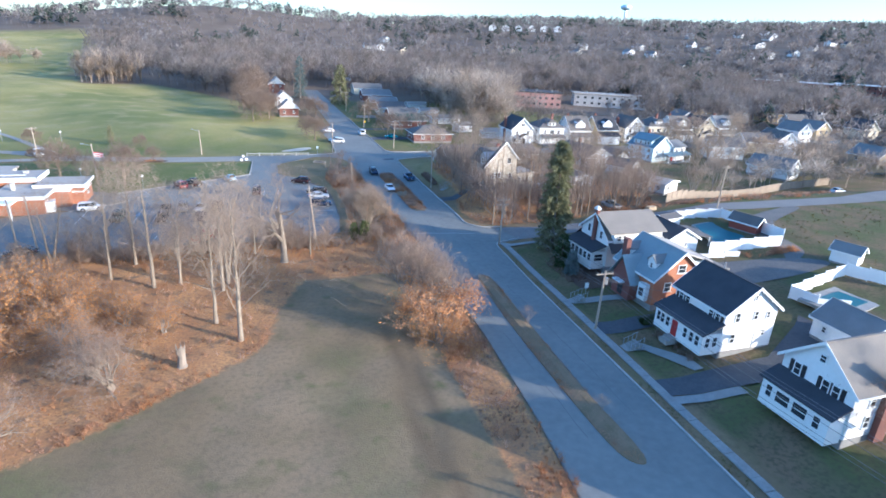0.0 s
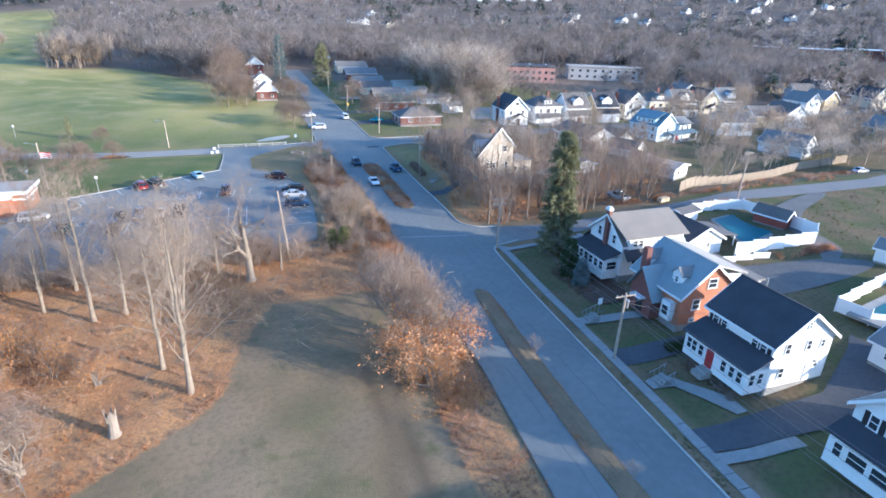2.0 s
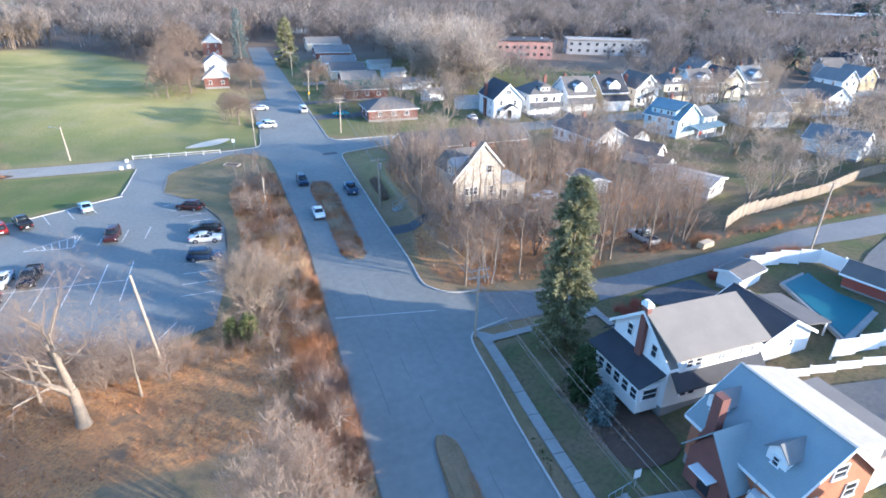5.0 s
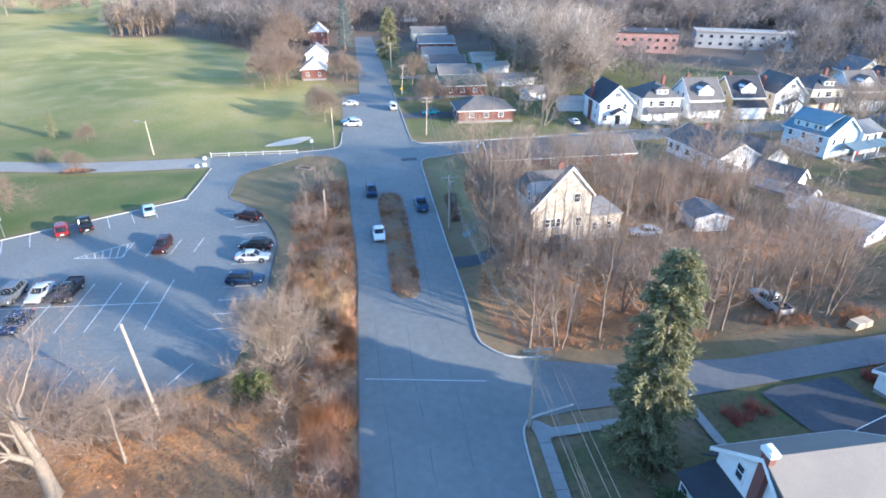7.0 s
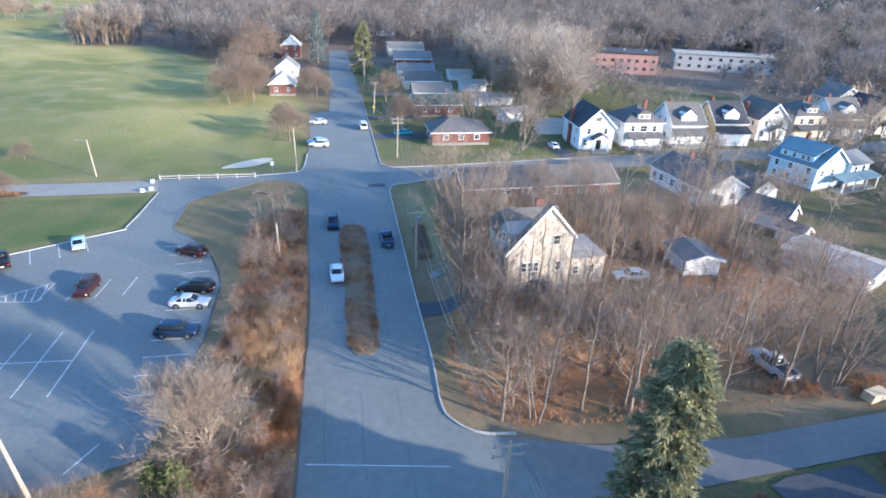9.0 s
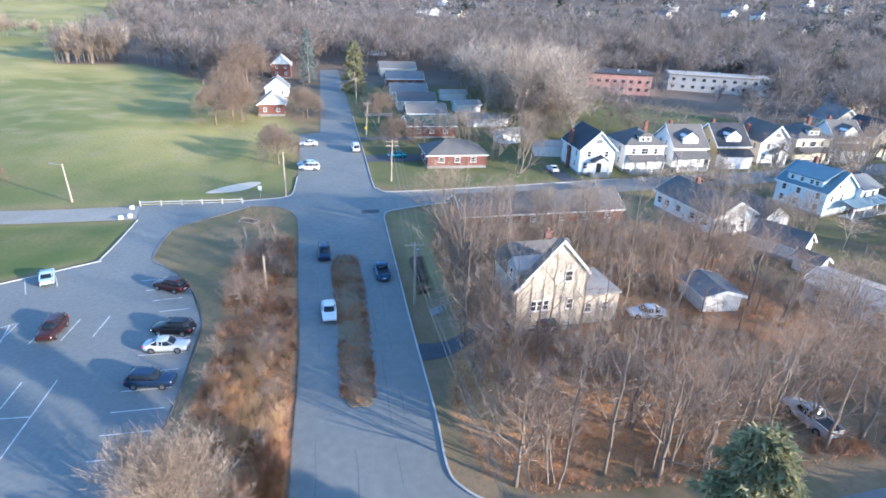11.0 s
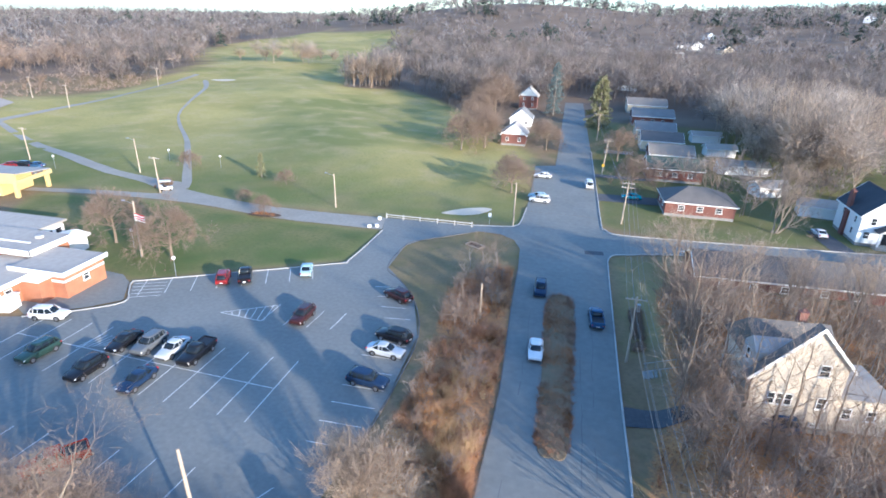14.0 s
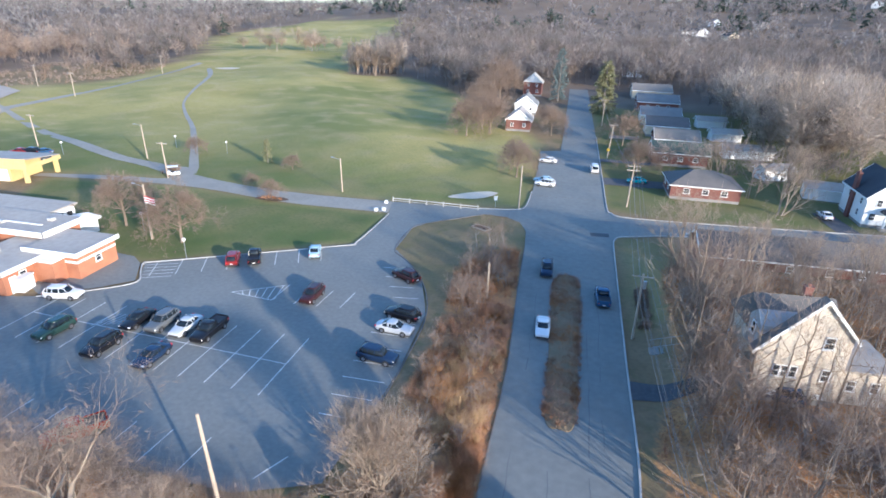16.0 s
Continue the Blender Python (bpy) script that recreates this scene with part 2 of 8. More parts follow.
def height(x, y):
    """The lie of the land: flat by the car park, a bank under the houses, rising ground and hills far off."""
    x, y = np.asarray(x, float), np.asarray(y, float)
    r = np.hypot(x, y)
    z = 0.022 * np.logaddexp(0, (y - 120) / 18) * 18
    z = np.where(y > 900, z + 0, z)
    z = np.minimum(z, 17)
    z = z + 34 * sstep(260, 1300, r) * (0.42 + 0.58 * sstep(-400, 500, x)) + 34 * np.exp(-(((x + 95) / 230) ** 2 + ((y - 900) / 210) ** 2))
    z = z + 4 * np.exp(-(((x + 420) / 260) ** 2 + ((y - 700) / 200) ** 2)) + 8 * np.exp(-(((x - 500) / 300) ** 2 + ((y - 1000) / 250) ** 2)) + 16 * np.exp(-(((x - 1350) / 480) ** 2 + ((y - 560) / 620) ** 2))
    # the far country tilts up to the east
    z = z + 0.032 * x * sstep(250, 900, r) + 12 * sstep(250, 700, -x) * sstep(250, 800, r)
    bank = sstep(10.5, 15, x) * (1 - sstep(58, 66, y)) * (sstep(14, 22, y) * 1.9 + (1 - sstep(-6, -1, y)) * 0.2)
    z = z + bank * (1 - sstep(40, 60, x) * 0.9)
    z = z + rise(x, y)
    # gentle rolls on the golf field
    f = sstep(85, 110, y) * (1 - sstep(-26, -18, x))
    z = z + f * (1.2 * np.sin(x * 0.045 + 1.1) * np.sin(y * 0.035) + 0.6 * np.sin(x * 0.1 + y * 0.06))
    return z


def hz(x, y):
    return float(height(x, y))


def mesh(name, verts, faces, material, smooth=False):
    me = bpy.data.meshes.new(name)
    me.from_pydata([tuple(v) for v in verts], [], faces)
    if material:
        me.materials.append(material)
    if smooth:
        me.polygons.foreach_set("use_smooth", [True] * len(me.polygons))
    me.update()
    return me


def child(name, me, parent, m=None, label=""):
    ob = new(name, me)
    ob.parent = parent
    if m is not None:
        ob.matrix_basis = m
    return tagged(ob, label)


def part(name, bm, material, parent, label="", m=None):
    me = bpy.data.meshes.new(name)
    bmesh.ops.recalc_face_normals(bm, faces=bm.faces)
    bm.to_mesh(me)
    bm.free()
    me.materials.append(material)
    return child(name, me, parent, m, label)


def thing(name, x, y, z, rz, label, category, group="", kind=""):
    ob = new(name)
    ob.empty_display_size = 0.3
    ex, ey, k = on_slope(x, y)
    ob.matrix_basis = pose(ex, ey, z + (hz(ex, ey) - hz(x, y)) * (k < 1), 0, 0, rz) @ Matrix.Diagonal((k, k, k, 1))
    return tagged(ob, label, category, group, kind)


def boxes(*items, bevel=0.0):
    """A bmesh of boxes, each (x0, y0, z0, x1, y1, z1)."""
    bm = bmesh.new()
    for x0, y0, z0, x1, y1, z1 in items:
        made = bmesh.ops.create_cube(bm, size=1)["verts"]
        bmesh.ops.scale(bm, vec=(x1 - x0, y1 - y0, z1 - z0), verts=made)
        bmesh.ops.translate(bm, vec=((x0 + x1) / 2, (y0 + y1) / 2, (z0 + z1) / 2), verts=made)
    if bevel:
        bmesh.ops.bevel(bm, geom=bm.edges[:], offset=bevel, segments=1, affect="EDGES")
    return bm


def prism(bm, pts, a, b, axis="y"):
    """A solid from an outline, pushed along an axis from a to b. Outline pairs are (x, z) for y, (y, z) for x, (x, y) for z."""
    def put(p, v):
        return {"y": (p[0], v, p[1]), "x": (v, p[0], p[1]), "z": (p[0], p[1], v)}[axis]
    lo = [bm.verts.new(put(p, a)) for p in pts]
    hi = [bm.verts.new(put(p, b)) for p in pts]
    n = len(pts)
    bm.faces.new(lo)
    bm.faces.new(hi[::-1])
    for i in range(n):
        bm.faces.new((lo[i], hi[i], hi[(i + 1) % n], lo[(i + 1) % n]))
    return bm


def tube(bm, p, q, r0, r1=None, n=8):
    p, q = Vector(p), Vector(q)
    d = q - p
    made = bmesh.ops.create_cone(bm, cap_ends=True, segments=n, radius1=r0, radius2=r0 if r1 is None else r1, depth=d.length)["verts"]
    bmesh.ops.transform(bm, matrix=Matrix.Translation((p + q) / 2) @ d.to_track_quat("Z", "Y").to_matrix().to_4x4(), verts=made)
    return bm


def sheet(name, outline, material, lift, label, category="", kind="structure", step=1.25):
    """A flat piece of paving or ground laid on the land, from an outline of (x, y)."""
    bm = bmesh.new()
    outline = [on_slope(x, y)[:2] for x, y in outline]
    bm.faces.new([bm.verts.new((x, y, 0)) for x, y in outline])
    xs, ys = [p[0] for p in outline], [p[1] for p in outline]
    if max(ys) > 84 or max(xs) > 10:
        for k in np.arange(math.ceil(min(xs) / step) * step, max(xs), step):
            bmesh.ops.bisect_plane(bm, geom=bm.verts[:] + bm.edges[:] + bm.faces[:], plane_co=(k, 0, 0), plane_no=(1, 0, 0))
        for k in np.arange(math.ceil(min(ys) / step) * step, max(ys), step):
            bmesh.ops.bisect_plane(bm, geom=bm.verts[:] + bm.edges[:] + bm.faces[:], plane_co=(0, k, 0), plane_no=(0, 1, 0))
    bmesh.ops.triangulate(bm, faces=bm.faces[:])
    for v in bm.verts:
        v.co.z = hz(v.co.x, v.co.y) + lift
    for f in bm.faces:
        if f.normal.z < 0:
            f.normal_flip()
    bm.normal_update()
    me = bpy.data.meshes.new(name)
    bm.to_mesh(me)
    bm.free()
    me.materials.append(material)
    return tagged(new(name, me), label, category, kind=kind)


def smooth_line(pts, n=6, closed=False):
    """A Catmull-Rom line through the points."""
    out, k = [], len(pts)
    for i in range(k if closed else k - 1):
        p = [Vector(pts[(i + j) % k] if closed else pts[max(0, min(k - 1, i + j))]) for j in (-1, 0, 1, 2)]
        for s in range(n):
            u = s / n
            out.append(tuple(0.5 * (2 * p[1] + (p[2] - p[0]) * u + (2 * p[0] - 5 * p[1] + 4 * p[2] - p[3]) * u * u + (3 * p[1] - p[0] - 3 * p[2] + p[3]) * u ** 3)))
    if not closed:
        out.append(tuple(pts[-1]))
    return out


def sweep(name, line, w, h, material, label, lift=0.0, closed=False, top=0.0):
    """A kerb: a bar of width w and height h that follows a line on the land."""
    verts, faces, n = [], [], len(line)
    for i in range(n):
        a = Vector(line[(i - 1) % n] if closed else line[max(0, i - 1)])
        b = Vector(line[(i + 1) % n] if closed else line[min(n - 1, i + 1)])
        d = (b - a).normalized()
        s = Vector((-d.y, d.x)) * w / 2
        z = hz(*line[i]) + lift
        for q, dz in ((-1, -0.1), (-1, h), (1, h), (1, -0.1)):
            verts.append((line[i][0] + s.x * q, line[i][1] + s.y * q, z + dz))
    for i in range(n if closed else n - 1):
        j = (i + 1) % n
        for k in range(4):
            l = (k + 1) % 4
            faces.append((i * 4 + k, i * 4 + l, j * 4 + l, j * 4 + k))
    if not closed:
        faces += [(0, 1, 2, 3), ((n - 1) * 4 + 3, (n - 1) * 4 + 2, (n - 1) * 4 + 1, (n - 1) * 4)]
    return tagged(new(name, mesh(name, verts, faces, material)), label, "kerb", kind="structure")


def inside(poly, x, y):
    """Which of the points lie in an outline (numpy)."""
    x, y = np.asarray(x, float), np.asarray(y, float)
    res, n = np.zeros(x.shape, bool), len(poly)
    for i in range(n):
        (x0, y0), (x1, y1) = poly[i], poly[(i + 1) % n]
        if y0 != y1:
            res ^= ((y0 > y) != (y1 > y)) & (x < (x1 - x0) * (y - y0) / (y1 - y0) + x0)
    return res


def near(poly, x, y, soft):
    """1 well inside an outline, 0 well outside, with an edge about soft metres wide."""
    x, y = np.asarray(x, float), np.asarray(y, float)
    d = np.full(x.shape, 1e9)
    n = len(poly)
    for i in range(n):
        a, b = np.array(poly[i], float), np.array(poly[(i + 1) % n], float)
        ab = b - a
        u = np.clip(((x - a[0]) * ab[0] + (y - a[1]) * ab[1]) / max(1e-9, ab @ ab), 0, 1)
        d = np.minimum(d, np.hypot(x - a[0] - u * ab[0], y - a[1] - u * ab[1]))
    d = np.where(inside(poly, x, y), d, -d)
    return sstep(-soft, soft, d)


# ---- ground ----
WOOD_LEFT = [(-120, -64), (-70, -51), (-52, -41), (-48, -39), (-44, -36.6), (-41.6, -34.8), (-38.6, -32.6), (-34.6, -29.7), (-31.2, -26.8), (-29.2, -24), (-27.5, -16), (-24, -8.5), (-16, -8), (-11, -8), (-10.4, -14),
             (-8.5, -16), (-5.4, -14), (-4.9, 0), (-4.6, 18), (-13.5, 18), (-15, 12), (-20, 8), (-42, 9), (-60, 5), (-75, 4), (-120, 0)]
WOOD_STRIP = [(-4.6, 17), (-4.2, 30), (-4.9, 50), (-5.6, 61), (-11, 60), (-13.6, 50), (-12.4, 38), (-12.6, 26), (-13.6, 17)]
ROADSIDE = [(-10.5, -12), (-11, -26), (-11.8, -35), (-12.2, -60), (-14, -90), (-10.5, -90), (-7.6, -60), (-6.6, -42), (-5.6, -28), (-5.2, -12)]
WOOD_RIGHT = [(10.5, 12), (9.3, 20), (10.6, 26), (12.4, 30), (13.2, 38), (13.4, 48), (14, 56), (22, 59), (42, 57), (56, 44), (58, 24), (52, 15.5), (45, 14), (30, 11), (14, 9.8)]
FIELD = [(-205, 70), (-104, 75), (-84, 78), (-70, 78), (-31, 79), (-6.8, 81.5), (-6.4, 95), (-7, 138), (-12, 150), (-24, 172), (-36, 196), (-55, 232), (-76, 250), (-108, 252), (-122, 300), (-132, 380), (-150, 470), (-178, 650), (-295, 665), (-305, 480), (-276, 395), (-214, 300), (-203, 245), (-196, 205), (-200, 160), (-206, 112)]
LAWN_WEST = [(-30.5, 57.5), (-29.8, 70.5), (-50, 70.5), (-70, 73.5), (-100, 71), (-95, 60), (-70, 46), (-56, 42.5)]
VERGE = [(-24, 57), (-23.8, 65.3), (-21.6, 68.7), (-12, 74.5), (-6.5, 73), (-5.4, 66), (-5.2, 56), (-9, 52), (-11, 40), (-14, 26), (-14.6, 38), (-17.2, 46.5)]
YARDS = [(10.5, -60), (10.5, -2), (36, -1), (36, -16), (34, -60)]
YARD_FAR = [(9.5, 71), (9.5, 41), (15, 44), (20, 62), (58, 64), (62, 72), (30, 72)]
YARD_STREET = [(8.8, 86), (8.8, 200), (70, 200), (150, 130), (150, 92), (60, 88), (20, 83)]

xs = np.concatenate([[-3600, -2400, -1600, -1100, -800, -600, -450], np.arange(-360, -120, 10), np.arange(-120, 80, 1.25), np.arange(80, 200, 6), np.arange(200, 460, 20), [500, 650, 850, 1150, 1600, 2400, 3600]])
ys = np.concatenate([[-1500, -700, -350, -200], np.arange(-120, -60, 5), np.arange(-60, 110, 1.25), np.arange(110, 260, 5), np.arange(260, 620, 20), np.arange(620, 1300, 45), [1400, 1700, 2200, 3000, 3800]])
GX, GY = np.meshgrid(xs, ys)
fx, fy = GX.ravel(), GY.ravel()
GZ = height(fx, fy) + 0.06 * np.sin(fx * 0.7 + 1.3 * np.sin(fy * 0.31)) * np.sin(fy * 0.53) * (np.hypot(fx, fy) < 200)
nx = len(xs)
quads = [(j * nx + i, j * nx + i + 1, (j + 1) * nx + i + 1, (j + 1) * nx + i) for j in range(len(ys) - 1) for i in range(nx - 1)]
gme = mesh("ground", np.stack([fx, fy, GZ - 0.05], 1), quads, None, True)
litter = np.clip(near(WOOD_LEFT, fx, fy, 1.6) + near(WOOD_STRIP, fx, fy, 0.8) + 0.75 * near(ROADSIDE, fx, fy, 0.8) + near(WOOD_RIGHT, fx, fy, 2.0), 0, 1)
green = np.clip(near(FIELD, fx, fy, 3) + 1.0 * near(LAWN_WEST, fx, fy, 1) + 0.12 * near(VERGE, fx, fy, 1) + 0.15 * near(YARDS, fx, fy, 1) + 0.4 * near(YARD_FAR, fx, fy, 2) + 0.6 * near(YARD_STREET, fx, fy, 2), 0, 1)
woods = sstep(150, 240, np.hypot(fx, fy)) * (1 - green)
woods = woods * (1 - near([(-190, 30), (-176, 150), (-188, 240), (-225, 262), (-250, 190), (-250, 30)], fx, fy, 8))
woods = np.maximum(woods, 0.7 * near([(10.5, -95), (10.5, -2), (36, -1), (58, 8), (120, 9), (120, -95)], fx, fy, 1))
attr = gme.attributes.new("cover", "FLOAT_COLOR", "POINT")
wheel = np.zeros_like(green)
for off in (0.0, 1.9):
    mid_x = np.interp(fy, [-95, -60, -40, -20, -12], [-20.5, -17.5, -15.2, -13.6, -14.5]) - off
    wheel = np.maximum(wheel, np.exp(-((fx - mid_x) / 0.75) ** 2) * sstep(-14, -22, fy) * sstep(-95, -80, fy))
attr.data.foreach_set("color", np.stack([green, litter, woods, wheel], 1).ravel())


yard = near([(8.5, -95), (9.5, -2), (24, 1.2), (58, 7.5), (74, 8.5), (130, 9.5), (130, -95)], fx, fy, 0.8)
yard = np.maximum(yard, 0.75 * near([(58, 16), (130, 18), (140, 76), (62, 74)], fx, fy, 3))
# the west lawn is darkened too, its tree shade mixed into the colour
yard = np.maximum(yard, np.maximum(0.3 * near(LAWN_WEST, fx, fy, 2), 0.6 * near(YARD_STREET, fx, fy, 2)))
gme.attributes.new("yard", "FLOAT", "POINT").data.foreach_set("value", yard)


# greener turf; on the west lawn the trees' shade is painted in as well
lush_shade = np.clip(0.9 * near(LAWN_WEST, fx, fy, 2) + 0.6 * near(YARD_STREET, fx, fy, 2) + 0.7 * near(FIELD, fx, fy, 3) * (1 - sstep(82, 112, fy)) + 0.5 * near(FIELD, fx, fy, 3) * np.exp(-((fx + 62) / 34) ** 2 - ((fy - 108) / 20) ** 2), 0, 1)
gme.attributes.new("lush_shade", "FLOAT", "POINT").data.foreach_set("value", lush_shade)


def ground_material():
    m = bpy.data.materials.new("ground_cover")
    m.use_nodes = True
    t = m.node_tree
    bs = t.nodes["Principled BSDF"]
    bs.inputs["Roughness"].default_value = 0.95
    bs.inputs["Specular IOR Level"].default_value = 0.1
    geo = t.nodes.new("ShaderNodeNewGeometry")

    def nz(scale, detail=4):
        n = t.nodes.new("ShaderNodeTexNoise")
        n.inputs["Scale"].default_value, n.inputs["Detail"].default_value = scale, detail
        t.links.new(geo.outputs["Position"], n.inputs["Vector"])
        return n.outputs["Fac"]

    def rng(v, a, b):
        n = t.nodes.new("ShaderNodeMapRange")
        n.inputs["From Min"].default_value, n.inputs["From Max"].default_value = a, b
        t.links.new(v, n.inputs["Value"])
        return n.outputs[0]

    def mixc(f, a, b):
        n = t.nodes.new("ShaderNodeMix")
        n.data_type = "RGBA"
        t.links.new(f, n.inputs[0])
        for v, s in ((a, 6), (b, 7)):
            if isinstance(v, tuple):
                n.inputs[s].default_value = (*v, 1)
            else:
                t.links.new(v, n.inputs[s])
        return n.outputs[2]

    def cover(v):
        """A mask frayed by noise."""
        n = t.nodes.new("ShaderNodeMath")
        n.operation = "MULTIPLY_ADD"
        n.inputs[1].default_value = 0.7
        k = t.nodes.new("ShaderNodeMath")
        k.operation = "ADD"
        k.inputs[1].default_value = -0.35
        t.links.new(nz(1.1, 6), n.inputs[0])
        t.links.new(k.outputs[0], n.inputs[2])
        t.links.new(v, k.inputs[0])
        return rng(n.outputs[0], 0.35, 0.65)

    at = t.nodes.new("ShaderNodeAttribute")
    at.attribute_name = "cover"
    sep = t.nodes.new("ShaderNodeSeparateColor")
    t.links.new(at.outputs["Color"], sep.inputs[0])
    dry = mixc(rng(nz(0.09), 0.35, 0.65), (0.21, 0.153, 0.085), (0.28, 0.205, 0.12))
    dry = mixc(rng(nz(0.3, 6), 0.55, 0.75), dry, (0.17, 0.142, 0.073))
    dry = mixc(rng(nz(0.055, 5), 0.5, 0.7), dry, (0.14, 0.138, 0.06))
    dry = mixc(rng(nz(0.4, 6), 0.6, 0.78), dry, (0.12, 0.125, 0.05))
    dry = mixc(rng(nz(2, 5), 0.45, 0.95), dry, (0.155, 0.118, 0.073))
    turf = mixc(rng(nz(0.03), 0.35, 0.65), (0.32, 0.275, 0.097), (0.43, 0.36, 0.143))
    turf = mixc(rng(nz(0.018, 5), 0.48, 0.62), turf, (0.2, 0.205, 0.07))
    turf = mixc(rng(nz(0.12, 6), 0.5, 0.8), turf, (0.42, 0.335, 0.18))
    turf = mixc(rng(nz(2.5, 3), 0.45, 0.8), turf, (0.195, 0.2, 0.067))
    leaf = mixc(rng(nz(0.25), 0.35, 0.65), (0.4, 0.205, 0.092), (0.55, 0.295, 0.115))
    leaf = mixc(rng(nz(3.5, 5), 0.4, 0.7), leaf, (0.27, 0.165, 0.09))
    leaf = mixc(rng(nz(0.5, 6), 0.55, 0.7), leaf, (0.21, 0.145, 0.09))
    floor_ = mixc(rng(nz(0.04), 0.3, 0.7), (0.15, 0.115, 0.085), (0.21, 0.165, 0.125))
    c = mixc(sep.outputs[2], dry, floor_)
    c = mixc(rng(sep.outputs[0], 0.0, 1.0), c, turf)
    lawn_c = mixc(rng(nz(0.16, 5), 0.4, 0.62), (0.11, 0.12, 0.048), (0.19, 0.135, 0.08))
    lawn_c = mixc(rng(nz(2.2, 5), 0.45, 0.75), lawn_c, (0.09, 0.085, 0.045))
    ya = t.nodes.new("ShaderNodeAttribute")
    ya.attribute_name = "yard"
    c = mixc(rng(ya.outputs["Fac"], 0.0, 1.05), c, lawn_c)
    lu = t.nodes.new("ShaderNodeAttribute")
    lu.attribute_name = "lush_shade"
    # deep greens that also carry the painted shade of the west lawn
    rich = mixc(rng(nz(0.1, 5), 0.38, 0.66), (0.085, 0.125, 0.038), (0.17, 0.16, 0.07))
    rich = mixc(rng(nz(1.6, 5), 0.45, 0.8), rich, (0.085, 0.105, 0.04))
    c = mixc(rng(lu.outputs["Fac"], 0.0, 1.05), c, rich)
    c = mixc(cover(sep.outputs[1]), c, leaf)
    c = mixc(rng(at.outputs["Alpha"], 0.0, 1.35), c, (0.15, 0.105, 0.06))
    t.links.new(c, bs.inputs["Base Color"])
    bp = t.nodes.new("ShaderNodeBump")
    bp.inputs["Strength"].default_value, bp.inputs["Distance"].default_value = 0.7, 0.06
    t.links.new(nz(6, 6), bp.inputs["Height"])
    t.links.new(bp.outputs[0], bs.inputs["Normal"])
    return m


gme.materials.append(ground_material())
tagged(new("ground", gme), "winter grass, fallen leaves and golf turf on rolling land", "ground", kind="structure")

# ---- roads and paving ----
ROAD_L = [(-11.5, -95), (-8.6, -60), (-6.6, -44), (-5.7, -33), (-5.2, -26), (-4.9, -11), (-4.5, 4.5), (-4.3, 16), (-4.0, 30), (-4.6, 47), (-4.9, 62)]
ROAD_R = [(3.4, -95), (5.0, -60), (5.7, -46), (6.1, -38), (6.5, -30), (7.0, -20), (7.4, -13), (8.0, -6), (8.4, -1)]
ROAD_R2 = [(7.6, 13.5), (7.9, 20), (8.0, 33), (8.3, 50), (8.6, 66)]
sheet("road", ROAD_L + [(-5.3, 69.5), (-6.6, 73.2), (-9, 75.2), (-9, 79.4), (-7.2, 80.4), (-6.3, 83), (-5.8, 90), (8.5, 90), (8.4, 86), (9.0, 83.2), (11.5, 81.2), (11.5, 71.6), (9.6, 71), (8.8, 69.2)] + ROAD_R2[::-1]
      + [(8.2, 11.2), (10, 9.6), (12.6, 8.8), (13.6, 2.0), (10.2, 1.4), (8.9, 0.6)] + ROAD_R[::-1], M_ASPHALT, 0.02, "worn blue-grey asphalt street with a planted median", "road")
sheet("road_upper", [(-5.8, 90.02), (-5.9, 112), (-6.3, 128), (-1.2, 130), (-0.9, 150), (-0.6, 200), (-0.3, 245), (7.4, 245), (7.8, 200), (8.3, 150), (8.4, 107), (8.5, 90.02)], M_ASPHALT, 0.024,
      "asphalt dead-end street lined with small houses", "road")
sheet("road_cross", [(11.52, 81.2), (30, 82.4), (54, 85), (90, 88.5), (160, 95), (260, 104), (260, 96), (160, 87), (90, 80.5), (54, 77.5), (30, 75), (19, 74.1), (11.52, 71.6)], M_ASPHALT, 0.026, "asphalt cross street past a row of houses", "road")
sheet("road_side", [(12.62, 8.8), (20, 7.9), (33, 8.6), (45, 10.8), (58, 13.2), (74, 15.5), (110, 16), (150, 19), (150, 13), (110, 10.5), (74, 10.2), (58, 9.2), (45, 7.0), (33, 4.8), (24, 3.2), (13.62, 2.0)], M_OLDROAD, 0.03,
      "narrow worn asphalt side street", "road")
sheet("car_park", [(-9.02, 75.2), (-13.1, 75.6), (-21.6, 68.5), (-23.6, 65.2), (-23.7, 56), (-20.8, 52.4), (-17.1, 46.2), (-14.6, 38.1), (-14.5, 26.8), (-15, 18.5), (-16, 11), (-22, 8.6), (-45, 9.2), (-66, 7.5), (-100, 6),
                   (-100, 24), (-75, 26), (-60.7, 29.8), (-55.2, 33.3), (-52.1, 36.3), (-55.1, 41.5), (-52.9, 42.8), (-32.1, 54.6), (-30.2, 56.8), (-29.4, 70.8), (-30.9, 77.4), (-14.6, 78.3), (-9.02, 79.4)], M_LOT, 0.034,
      "patched blue-grey asphalt car park with worn stall lines", "car park")
